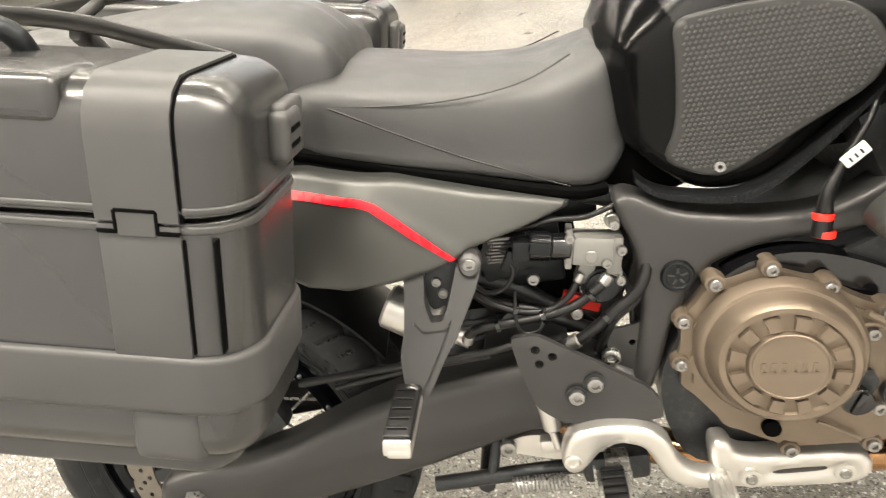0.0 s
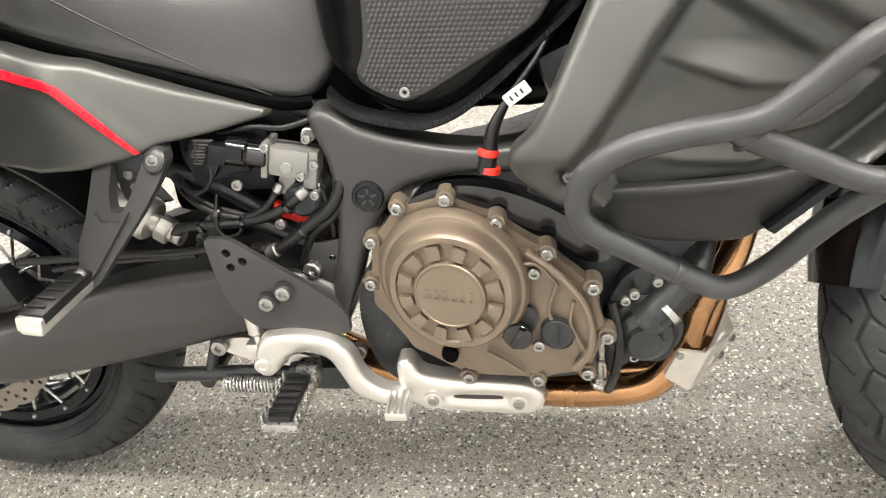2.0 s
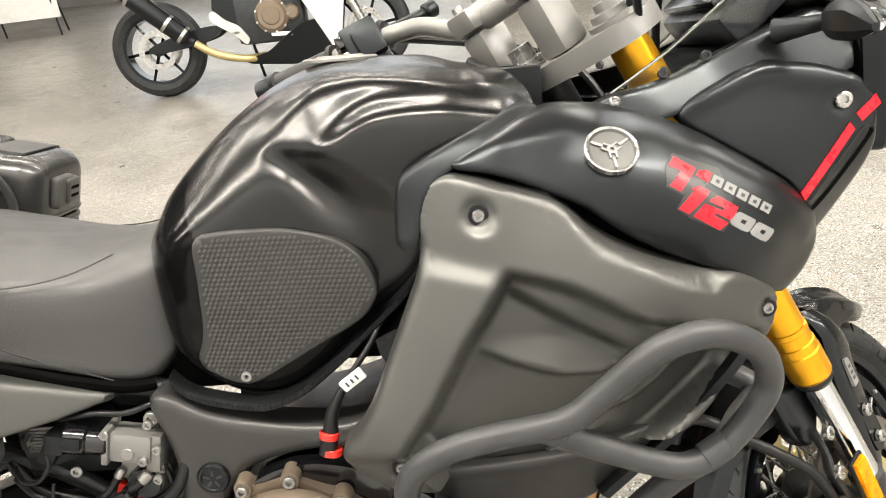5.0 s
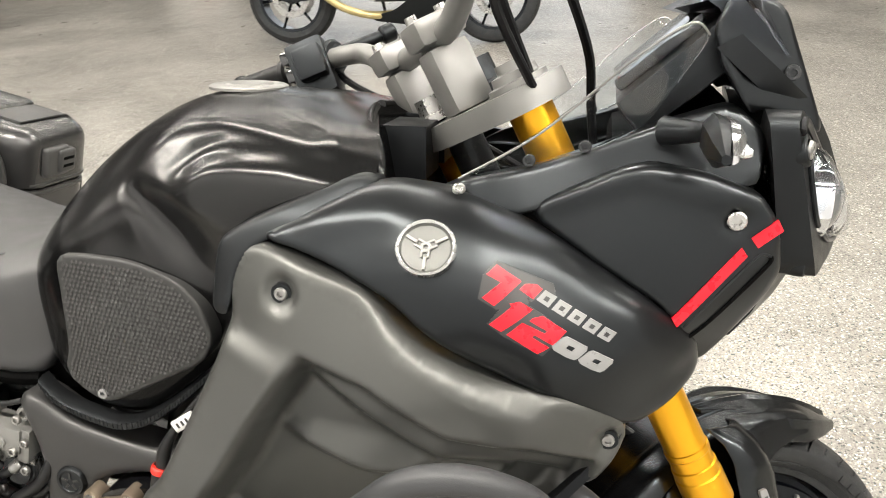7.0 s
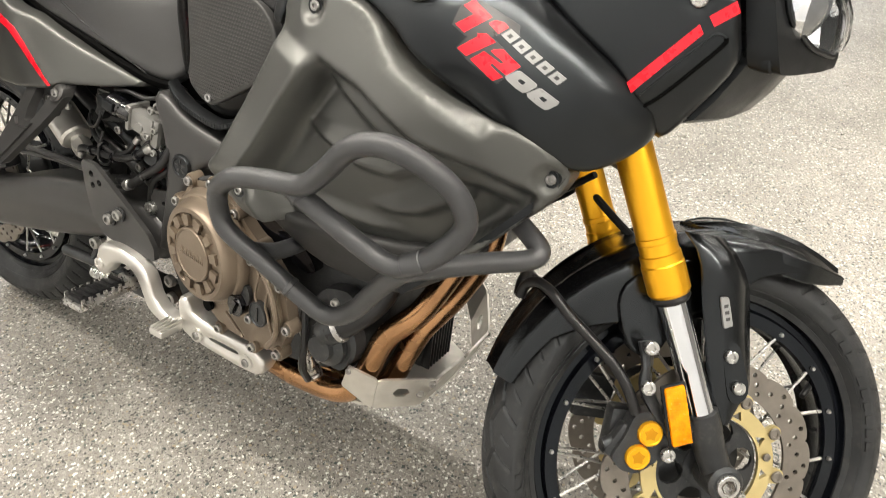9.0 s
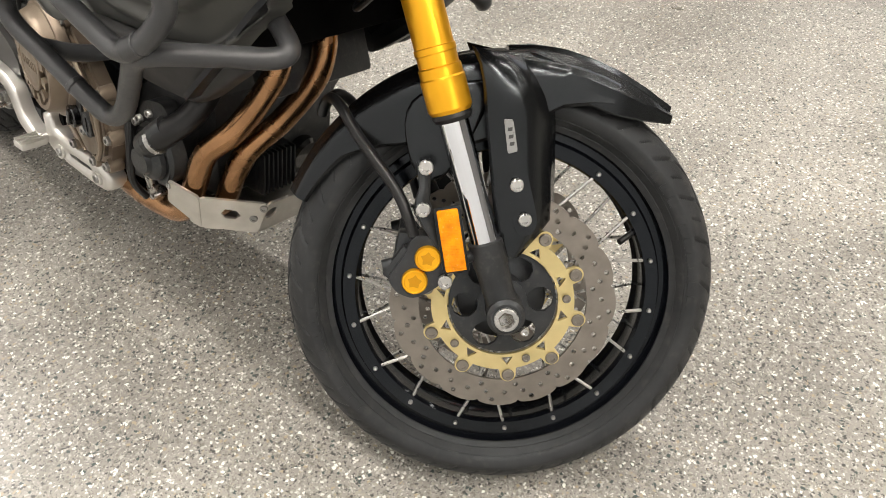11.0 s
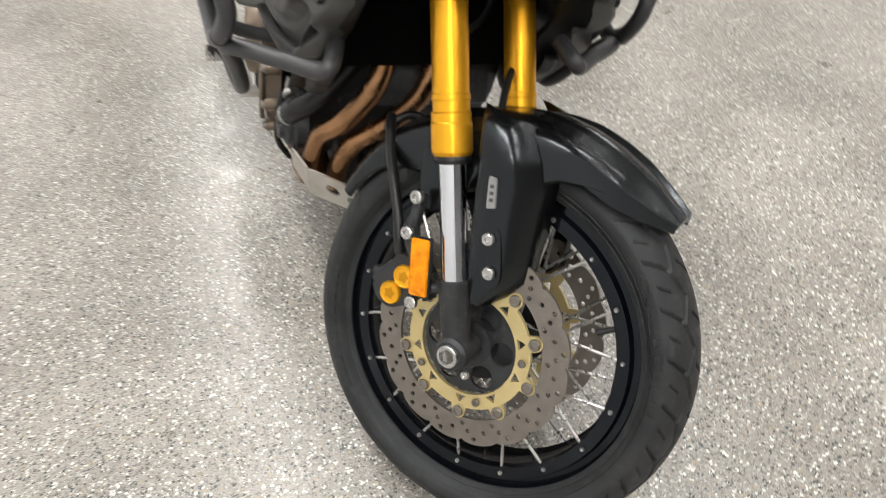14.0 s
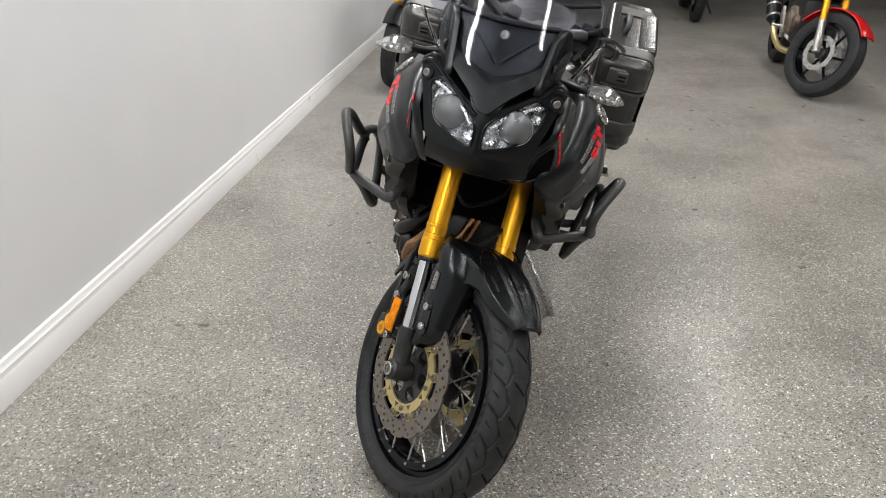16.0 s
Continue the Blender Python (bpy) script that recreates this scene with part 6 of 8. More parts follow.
    part("projector_ring", lathe([(0.02, 0.0365), (-0.008, 0.0375), (-0.011, 0.0368), (-0.011, 0.0352), (0.0, 0.0345), (0.02, 0.034)], seg=32, closed=True), chrome, bezel, "bright chrome ring", eye)
    part("lamp_brow", tube([(face_x(np.array([q]))[0] + 0.004, -s * q[0], q[1]) for q in ((-0.112, 1.016), (-0.085, 1.008), (-0.045, 0.985), (-0.02, 0.96))], 0.005, 8, 4), reflector, bezel)
    for bx, by, bz in ((1.4855, 0.137, 1.0273), (1.5095, 0.1033, 0.9116)):
        bolt((bx, s * by, bz), bezel, 0.0085, 0.004, bolt_steel, turn=(0, 0, 90 + s * 25))
    # turn signal
    pod = ((0.0, 0.011, 0.01, 0.0), (0.004, 0.015, 0.014, 0.0), (0.02, 0.0185, 0.018, 0.0), (0.05, 0.019, 0.018, -0.001), (0.066, 0.014, 0.014, -0.004), (0.084, 0.004, 0.005, -0.008))
    facets = ((1.0, 0.35), (0.55, 0.85), (-0.4, 1.0), (-1.0, 0.5), (-1.0, -0.5), (-0.4, -1.0), (0.55, -0.85), (1.0, -0.35))
    sig = part("turn_signal", loft([[(1.396 + min(0.004, 0.7 * d * a), s * (0.19 + t), 1.047 + e + h * b) for a, b in facets] for t, h, d, e in pod]), black_plastic, bike, "black turn signal with clear lens", angle=25)
    part("signal_lens", loft([[(1.4005 + max(0.0, 0.75 * d * a), s * (0.193 + t * 0.95), 1.047 + e + h * 0.9 * b) for a, b in facets] for t, h, d, e in pod]), signal_glass, sig, "clear silvered signal lens", angle=25)
    for dy in (0.016, 0.03, 0.044, 0.058):
        part("signal_bulb", rod((1.41, s * (0.193 + dy), 1.043 - dy * 0.03), (1.4175, s * (0.193 + dy), 1.043 - dy * 0.03), 0.0052, 12, 0.0035, bevel=0.001), reflector, sig, "small clear bulb")
    part("signal_stem", tube([(1.36, s * 0.15, 1.04), (1.385, s * 0.175, 1.044), (1.394, s * 0.195, 1.047)], [0.014, 0.009, 0.008], 12, 4), black_plastic, sig)
    # clear wind deflector
    hd = bent([(1.18, 0.995, 0.188), (1.285, 1.017, 0.14), (1.36, 1.04, 0.145), (1.3, 1.06, 0.17), (1.4, 1.1, 0.165)])
    pane = part("wind_deflector", shell(rounded([(1.177, 0.991), (1.24, 1.029), (1.285, 1.067), (1.33, 1.11), (1.37, 1.137), (1.388, 1.126), (1.365, 1.085), (1.34, 1.04), (1.29, 1.014), (1.23, 0.998)], 0.2), hd, 0.0, 0.003, 0.01, side=s), clear, bike, "clear plastic wind deflector")
    pane.visible_shadow = False
    # thin silver line painting the glint on the clear pane's rim
    brim = [(1.179, 0.993), (1.24, 1.028), (1.285, 1.066), (1.33, 1.108), (1.368, 1.134), (1.384, 1.125)]
    part("pane_edge_glint", tube([(x, s * float(hd([(x, z)])[0]), z) for x, z in brim], 0.0011, 8, 5), silver_paint, pane, "silver line for the light caught along the pane edge")
    for bx, bz in ((1.24, 1.008), (1.29, 1.021)):
        bolt((bx, s * (float(hd([(bx, bz)])[0]) + 0.001), bz), pane, 0.006, 0.004, engine_black, turn=(0 if s < 0 else 180, 0, 0))
    part("cowl_stay", shell(rounded([(1.14, 0.968), (1.18, 0.99), (1.25, 1.004), (1.3, 1.02), (1.36, 1.045), (1.42, 1.065), (1.45, 1.04), (1.445, 0.99), (1.34, 1.0), (1.24, 0.96), (1.19, 0.965)], 0.15), bent([(1.14, 0.968, 0.17), (1.18, 0.985, 0.182), (1.25, 0.99, 0.168), (1.3, 1.01, 0.145), (1.36, 1.03, 0.14), (1.43, 1.05, 0.13), (1.24, 0.965, 0.185)]), 0.015, 0.006, 0.009, side=s), cowl_black, bike, "black plastic cowl stay under the deflector")
    # screen bracket
    hb = bent([(1.39, 1.13, 0.142), (1.433, 1.055, 0.132), (1.507, 1.04, 0.098), (1.479, 1.098, 0.105), (1.42, 1.16, 0.125)])
    holder = part("screen_bracket", shell(rounded([(1.393, 1.13), (1.403, 1.098), (1.433, 1.055), (1.447, 1.06), (1.474, 1.045), (1.507, 1.036), (1.479, 1.098), (1.455, 1.15), (1.41, 1.165)], 0.15), hb, 0.004, 0.005, 0.008, side=s), cowl_black, bike, "black windscreen bracket")
    for bx, bz in ((1.44, 1.096), (1.467, 1.092)):
        bolt((bx, s * (float(hb([(bx, bz)])[0]) + 0.001), bz), holder, 0.007, 0.005, engine_black, turn=(0 if s < 0 else 180, 0, 0))

# nose centre
rows = []
for t, zc, xc, w in ((0, 0.99, 1.547, 0.012), (1, 1.012, 1.535, 0.04), (2, 1.03, 1.523, 0.075), (3, 1.045, 1.51, 0.11), (4, 1.065, 1.485, 0.135), (5, 1.09, 1.455, 0.14)):
    rows.append([(xc - 0.5 * abs(y) ** 1.3, y, zc + 0.25 * abs(y)) for y in np.linspace(-w, w, 13)] + [(xc - 0.02 - 0.5 * abs(y) ** 1.3, y, zc - 0.012 + 0.25 * abs(y)) for y in np.linspace(w, -w, 13)])
part("nose_centre", loft(rows), black_plastic, bike, "matt black nose centre with a central ridge")
rows = []
for x, z, w in ((1.55, 0.9, 0.012), (1.549, 0.94, 0.012), (1.543, 0.975, 0.016), (1.53, 1.0, 0.03), (1.51, 1.03, 0.045)):
    rows.append([(x + 0.006, 0, z), (x, -w, z), (x - 0.03, -w, z), (x - 0.03, w, z), (x, w, z)])
part("lamp_divider", loft(rows), black_plastic, bike, "black ridge between the headlamps")
rows = []
for xc, zc, w in ((1.5, 1.052, 0.03), (1.483, 1.08, 0.075), (1.463, 1.115, 0.1), (1.442, 1.15, 0.108), (1.43, 1.157, 0.104), (1.4, 1.15, 0.1)):
    rows.append([(xc - 2.0 * y * y, y, zc + 0.5 * y * y) for y in np.linspace(-w, w, 11)] + [(xc - 2.0 * y * y - 0.02, y, zc - 0.01 + 0.5 * y * y) for y in np.linspace(w, -w, 11)])
part("dash_panel", loft(rows), black_plastic, bike, "black panel behind the windscreen")
part("under_nose", loft([[(x, -w, z), (x + 0.03, -w * 0.5, z + 0.0), (x + 0.04, 0, z), (x + 0.03, w * 0.5, z), (x, w, z), (x - 0.1, w * 0.9, z), (x - 0.1, -w * 0.9, z)] for x, z, w in ((1.485, 0.91, 0.108), (1.478, 0.893, 0.112), (1.462, 0.86, 0.116), (1.445, 0.835, 0.116), (1.425, 0.824, 0.108))]), black_plastic, bike, "black chin under the headlamps", angle=30)
part("instrument_pod", block((1.375, 0, 1.085), (0.13, 0.22, 0.045), 0.012, (0, -42, 0)), black_plastic, bike, "black instrument housing")
part("instrument_face", block((1.352, 0, 1.105), (0.1, 0.19, 0.012), 0.005, (0, -42, 0)), gloss_black, bike, "glossy black instrument face")
part("dash_hood", tube([(1.418, -0.108, 1.156), (1.433, -0.06, 1.154), (1.44, 0, 1.153), (1.433, 0.06, 1.154), (1.418, 0.108, 1.156)], 0.005, 10, 5), black_plastic, bike)
for sy in (-1, 1):
    part("dash_ridge", tube([(1.485, sy * 0.004, 1.078), (1.464, sy * 0.04, 1.11), (1.442, sy * 0.075, 1.137)], 0.003, 8, 4), black_plastic, bike)
part("dash_badge", rod((1.45, 0.0, 1.128), (1.458, 0.0, 1.132), 0.0095, 20, bevel=0.001), badge_metal, bike, "small round silver badge")
# added black block standing for the shade inside the nose
part("dark_nose_fill", block((1.37, 0, 0.95), (0.12, 0.29, 0.15), 0.02, (0, 0, 0)), dark_hole, bike)
# windscreen
rows = []
for t in (0, 0.04, 0.08, 0.12, 0.16, 0.2, 0.235, 0.26, 0.32, 0.4, 0.5, 0.6, 0.7, 0.8, 0.9, 1.0):
    w = 0.006 + 0.75 * t if t < 0.245 else 0.19 - 0.09 * (t - 0.245)
    xc, zc = 1.517 - 0.2 * t, 1.04 + 0.36 * t
    arc = [(xc - 3.0 * y * y * (0.6 + 0.4 * t), y, zc + 0.6 * y * y * 2) for y in np.linspace(-w, w, 19)]
    rows.append(arc + [(a - 0.003, b, c - 0.001) for a, b, c in arc[::-1]])
screen = part("windscreen", loft(rows), smoked, bike, "lightly smoked clear windscreen")
screen.visible_shadow = False


# engine, frame and running gear
def tilt(bm, x0=0.735, k=-0.19):
    """Swings a part that stands along the engine's side to the slant of its cover."""
    for q in bm.verts:
        q.co.y += k * (q.co.x - x0)
    return bm


block_line = rounded([(0.69, 0.30), (0.66, 0.42), (0.7, 0.51), (0.76, 0.55), (0.83, 0.56), (0.93, 0.59), (1.03, 0.66), (1.1, 0.62), (1.1, 0.5), (1.04, 0.42), (1.03, 0.34), (0.98, 0.315), (0.78, 0.3)])
engine = part("engine", plate(block_line, -0.165, 0.165), engine_black, bike, "black twin-cylinder engine with a bronze side cover")
part("cylinder_head", block((1.03, 0, 0.68), (0.2, 0.32, 0.2), 0.02, (0, -22, 0)), engine_black, engine)
part("crankcase_front", block((1.03, 0.0, 0.42), (0.12, 0.25, 0.2), 0.02), engine_black, engine)
part("engine_foot", block((0.84, 0, 0.285), (0.3, 0.22, 0.05), 0.015), engine_black, engine)
COVER = [(0.738, 0.571), (0.798, 0.586), (0.857, 0.56), (0.914, 0.526), (0.966, 0.486), (0.983, 0.421), (0.961, 0.366), (0.901, 0.347), (0.812, 0.337), (0.742, 0.37), (0.696, 0.43), (0.693, 0.464), (0.7, 0.523)]
loop = []
for p in resample(rounded(COVER, 0.22, 2), 0.006):
    k = min(np.hypot(p[0] - b[0], p[1] - b[1]) for b in COVER)
    c = np.array((0.83, 0.46))
    loop.append(tuple(p + (p - c) / np.linalg.norm(p - c) * (0.006 * math.exp(-(k / 0.012) ** 2))))
cover = part("clutch_cover", tilt(join(plate(loop, -0.185, -0.16, chamfer=0.003),
             plate([tuple(np.array((0.83, 0.46)) + (np.array(p) - (0.83, 0.46)) * 0.9) for p in loop], -0.196, -0.18, chamfer=0.008))), bronze, bike, "bronze painted clutch cover with raised rings")
CX, CZ = 0.801, 0.484
part("cover_dome", tilt(lathe([(-0.19, 0.094), (-0.2, 0.092), (-0.206, 0.088), (-0.207, 0.084), (-0.217, 0.08), (-0.226, 0.077), (-0.23, 0.073), (-0.23, 0.066), (-0.226, 0.064), (-0.226, 0.001)], (CX, 0, CZ), 72)), bronze, cover)
part("cover_cap", tilt(lathe([(-0.224, 0.0435), (-0.2335, 0.0432), (-0.235, 0.042), (-0.2352, 0.04), (-0.234, 0.039), (-0.234, 0.001)], (CX, 0, CZ), 56)), bronze, cover)
for k in range(12):
    a = 2 * math.pi * (k + 0.5) / 12
    quad = [(CX + r * math.cos(a + d), CZ + r * math.sin(a + d)) for r, d in ((0.047, -0.13), (0.0635, -0.125), (0.0635, 0.125), (0.047, 0.13))]
    part("cover_lug", tilt(plate(quad, -0.2365, -0.225, chamfer=0.003)), bronze, cover)
for i in range(6):
    part("cast_mark", tilt(plate([(CX - 0.0305 + 0.0105 * i, CZ - 0.0065), (CX - 0.0225 + 0.0105 * i, CZ - 0.0065), (CX - 0.0242 + 0.0105 * i, CZ + 0.0065), (CX - 0.0288 + 0.0105 * i, CZ + 0.0065)], -0.2355, -0.23, [[(CX - 0.028 + 0.0105 * i, CZ - 0.0045), (CX - 0.025 + 0.0105 * i, CZ - 0.0045), (CX - 0.0265 + 0.0105 * i, CZ + 0.002)]], chamfer=0.0006)), bronze, cover)
for x, z in COVER[:9] + COVER[11:] + [(0.899, 0.5), (0.903, 0.405)]:
    bolt((x, -0.187 - 0.19 * (x - 0.735) - (0.008 if 0.88 < x < 0.91 and 0.38 < z < 0.5 else 0), z), cover, 0.0074, 0.008, bolt_steel)
for x, z in COVER[:9] + COVER[11:]:
    part("bolt_boss", tilt(lathe([(-0.165, 0.0118), (-0.186, 0.0116), (-0.1885, 0.0105), (-0.1885, 0.001)], (x, 0, z), 18)), bronze, cover)
part("cover_pocket", tilt(plate(rounded([(0.872, 0.445), (0.895, 0.46), (0.905, 0.44), (0.893, 0.418), (0.872, 0.425)], 0.2), -0.1972, -0.19)), engine_black, cover)
part("oil_window", tilt(lathe([(-0.19, 0.02), (-0.2005, 0.02), (-0.2015, 0.0185), (-0.1995, 0.0175), (-0.1995, 0.001)], (0.925, 0, 0.424), 32)), engine_black, cover)
part("oil_window_slot", tilt(block((0.925, -0.2, 0.424), (0.0025, 0.003, 0.024), 0.001)), gloss_black, cover)
part("oil_filler", tilt(join(lathe([(-0.19, 0.018), (-0.207, 0.018), (-0.209, 0.0165), (-0.209, 0.001)], (0.878, 0, 0.42), 28), block((0.878, -0.21, 0.42), (0.008, 0.008, 0.03), 0.002, (0, 25, 0)))), gloss_black, cover)
for line in ([(0.872, 0.505), (0.9, 0.515), (0.925, 0.49)], [(0.925, 0.49), (0.915, 0.45), (0.935, 0.425)], [(0.945, 0.47), (0.94, 0.44), (0.958, 0.4)], [(0.84, 0.385), (0.86, 0.375), (0.885, 0.36)], [(0.865, 0.53), (0.885, 0.505)]):
    part("cover_web", tilt(tube([(x, -0.1955, z) for x, z in line], 0.0026, 8)), bronze, cover)
part("cover_rib", tilt(tube([(0.89, -0.196, 0.53), (0.93, -0.196, 0.5), (0.958, -0.196, 0.46), (0.965, -0.196, 0.41), (0.945, -0.196, 0.375)], 0.005, 8)), bronze, cover)
part("cover_hole", tilt(lathe([(-0.19, 0.011), (-0.1975, 0.011), (-0.1975, 0.001)], (0.79, 0, 0.374), 20)), dark_hole, cover)
part("camchain_cover", plate(rounded([(0.74, 0.575), (0.8, 0.6), (0.87, 0.59), (0.95, 0.55), (1.0, 0.5), (0.96, 0.49), (0.85, 0.56), (0.78, 0.57)]), -0.185, -0.15), gloss_black, engine)

# water pump and hoses ahead of the cover
pump = part("water_pump", join(lathe([(-0.19, 0.036), (-0.205, 0.034), (-0.212, 0.022), (-0.22, 0.02)], (1.03, 0, 0.4), 28), tube([(1.03, -0.2, 0.42), (1.05, -0.2, 0.44), (1.07, -0.19, 0.46)], [0.024, 0.022, 0.022], 14, 4)), engine_black, bike, "black water pump with hose")
part("coolant_hose", tube([(1.04, -0.205, 0.43), (1.07, -0.195, 0.455), (1.095, -0.16, 0.49), (1.1, -0.1, 0.56)], 0.019, 14), hose_rubber, pump)
part("hose_clamp", tube([(1.05, -0.2035, 0.436), (1.056, -0.201, 0.441)], 0.0215, 16, 1), steel, pump)
part("pump_body", join(lathe([(-0.17, 0.05), (-0.192, 0.048), (-0.197, 0.042), (-0.197, 0.001)], (1.03, 0, 0.405), 28), plate(rounded([(0.985, 0.44), (1.01, 0.485), (1.06, 0.495), (1.075, 0.46), (1.04, 0.44), (1.01, 0.43)], 0.2), -0.192, -0.165, chamfer=0.003), plate(rounded([(1.03, 0.36), (1.06, 0.36), (1.075, 0.4), (1.06, 0.42), (1.03, 0.4)], 0.2), -0.2, -0.17, chamfer=0.003)), engine_black, pump)
for x, z in ((1.006, 0.4515), (1.016, 0.46), (1.042, 0.477), (1.05, 0.389), (1.019, 0.3704)):
    bolt((x, -0.2, z), pump, 0.0062, 0.007)
part("breather_hose", tube([(0.99, -0.205, 0.45), (1.0, -0.215, 0.4), (0.995, -0.213, 0.35), (0.99, -0.19, 0.31)], 0.006, 8), hose_rubber, pump)

# exhaust
for pts in ([(1.13, -0.062, 0.65), (1.168, -0.07, 0.612), (1.18, -0.08, 0.57), (1.166, -0.092, 0.527), (1.142, -0.128, 0.468), (1.106, -0.155, 0.424), (1.088, -0.165, 0.369), (1.066, -0.165, 0.32), (1.036, -0.165, 0.295), (0.99, -0.165, 0.286), (0.93, -0.165, 0.284), (0.85, -0.155, 0.283)],
            [(1.13, 0.025, 0.65), (1.168, 0.017, 0.612), (1.182, 0.006, 0.57), (1.18, -0.012, 0.527), (1.162, -0.055, 0.472), (1.136, -0.1, 0.424), (1.12, -0.12, 0.375), (1.1, -0.123, 0.325), (1.06, -0.123, 0.297), (0.99, -0.12, 0.288), (0.93, -0.12, 0.285), (0.85, -0.14, 0.283)]):
    part("exhaust_header", tube(pts, 0.0185, 18, 8), pipe_metal, bike, "heat-stained brown exhaust header")
part("exhaust_pipe", tube([(0.87, -0.145, 0.283), (0.8, -0.135, 0.28), (0.68, -0.1, 0.28), (0.5, 0.0, 0.3), (0.35, 0.12, 0.34)], 0.027, 16, 6), pipe_metal, bike, "brown stained exhaust collector pipe")
part("oxygen_sensor", join(rod((0.983, -0.165, 0.3), (0.983, -0.17, 0.312), 0.0145, 16, bevel=0.002), rod((0.983, -0.17, 0.312), (0.983, -0.174, 0.323), 0.011, 6), rod((0.983, -0.174, 0.322), (0.982, -0.18, 0.35), 0.0075, 12, 0.006), tube([(0.982, -0.18, 0.35), (0.98, -0.19, 0.38), (0.975, -0.2, 0.42), (0.97, -0.19, 0.47)], 0.0042, 8)), steel, bike, "brass oxygen sensor with a lead")
sh_line = rounded([(0.716, 0.345), (0.72, 0.362), (0.738, 0.362), (0.752, 0.333), (0.889, 0.328), (0.911, 0.31), (0.908, 0.287), (0.885, 0.275), (0.72, 0.286)], 0.2, 2)
shield = part("heat_shield", shell([tuple(q) for q in sh_line], lambda q: np.full(len(q), 0.207), 0.012, 0.011, 0.0045, (), [(rounded([(0.782, 0.298), (0.782, 0.315), (0.862, 0.314), (0.862, 0.297)], 0.2), 0.003, 0.006), (circle(0.763, 0.302, 0.016, 16), 0.002, 0.004), (circle(0.875, 0.298, 0.016, 16), 0.002, 0.004)], -1, [resample(rounded([(0.79, 0.303), (0.79, 0.31), (0.855, 0.309), (0.855, 0.302)], 0.2), 0.004)]), aluminium, bike, "silver exhaust heat shield with a slot")
for x, z in ((0.763, 0.302), (0.875, 0.298)):
    part("shield_washer", lathe([(-0.2, 0.0125), (-0.209, 0.0125), (-0.2095, 0.001)], (x, 0, z), 20), aluminium, shield)
    bolt((x, -0.209, z), shield, 0.0075, 0.003)

# skid plate under the engine: a flat bottom and bent side wings
def sheet(corners, thick, holes=()):
    """A flat sheet of metal through its corners in space."""
    c = [Vector(p) for p in corners]
    n = sum(((a - c[0]).cross(b - c[0]) for a, b in zip(c[1:], c[2:])), Vector()).normalized()
    u = (c[1] - c[0]).normalized()
    w = n.cross(u)
    flat = [((p - c[0]).dot(u), (p - c[0]).dot(w)) for p in c]
    hole2 = [[((Vector(p) - c[0]).dot(u), (Vector(p) - c[0]).dot(w)) for p in h] for h in holes]
    v, f = mesh2d(rounded(flat, 0.06, 2), hole2)
    return solid(v, f, [c[0] + u * a + w * b + n * thick / 2 for a, b in v], [c[0] + u * a + w * b - n * thick / 2 for a, b in v])


skid = part("skid_plate", sheet([(0.86, -0.12, 0.25), (1.05, -0.14, 0.262), (1.134, -0.085, 0.272), (1.134, 0.085, 0.272), (1.05, 0.14, 0.262), (0.86, 0.12, 0.25)], 0.005), brushed, bike, "brushed aluminium skid plate with bent wings")
for s in (-1, 1):
    side_top, fold_top, fold_low, side_low = (1.0725, s * 0.201, 0.381), (1.112, s * 0.178, 0.36), (1.096, s * 0.165, 0.291), (1.057, s * 0.194, 0.336)
    front_top, front_low = (1.165, s * 0.09, 0.338), (1.14, s * 0.09, 0.277)

    def on_panel(a, b):
        """A point of the slanting panel, a along it and b up it."""
        low = Vector(fold_low).lerp(Vector(front_low), a)
        return low.lerp(Vector(fold_top).lerp(Vector(front_top), a), b)
    part("skid_wing", sheet([side_top, fold_top, fold_low, side_low], 0.004), brushed, skid)
    part("skid_panel", sheet([fold_top, front_top, front_low, fold_low], 0.004, [[on_panel(0.31, 0.55), on_panel(0.38, 0.7), on_panel(0.55, 0.68), on_panel(0.63, 0.52), on_panel(0.56, 0.38), on_panel(0.38, 0.4)]]), brushed, skid)
    part("skid_front", sheet([front_top, (1.168, s * 0.002, 0.335), (1.142, s * 0.002, 0.274), front_low], 0.004, [[(1.156 + 0.005 * math.sin(t), s * (0.076 + 0.012 * math.cos(t)), 0.312 + 0.012 * math.sin(t)) for t in np.linspace(0, 2 * math.pi, 14, False)]]), brushed, skid)
    bolt((1.0745, s * 0.203, 0.372), skid, 0.005, 0.002, turn=(0 if s < 0 else 180, 0, 0))
    for a, b in ((0.86, 0.45), (0.97, 0.84)):
        q = on_panel(a, b)
        bolt((q.x + 0.001, q.y + s * 0.002, q.z), skid, 0.0065, 0.004, turn=(0, 0, 90 + s * 50))
cooler = part("oil_cooler", block((1.1, -0.045, 0.372), (0.06, 0.07, 0.075), 0.008), black_plastic, engine, "black finned oil cooler behind the headers")
for i in range(8):
    part("fin", block((1.134, -0.076 + 0.009 * i, 0.372), (0.016, 0.0035, 0.07), 0.001), black_plastic, cooler)
part("oil_filter", rod((1.04, 0.04, 0.36), (1.1, 0.05, 0.345), 0.036, 28, bevel=0.006), gloss_black, engine, "glossy black oil filter")
part("radiator", block((1.15, 0, 0.72), (0.04, 0.34, 0.26), 0.006, (0, -14, 0)), dark_hole, bike, "black radiator behind the fork")
for k in range(12):
    part("radiator_fin", block((1.173, 0, 0.62 + 0.018 * k), (0.006, 0.32, 0.004), 0.001), engine_black, engine)
part("oil_cooler", block((1.14, 0.02, 0.55), (0.05, 0.2, 0.09), 0.008, (0, -20, 0)), engine_black, bike)

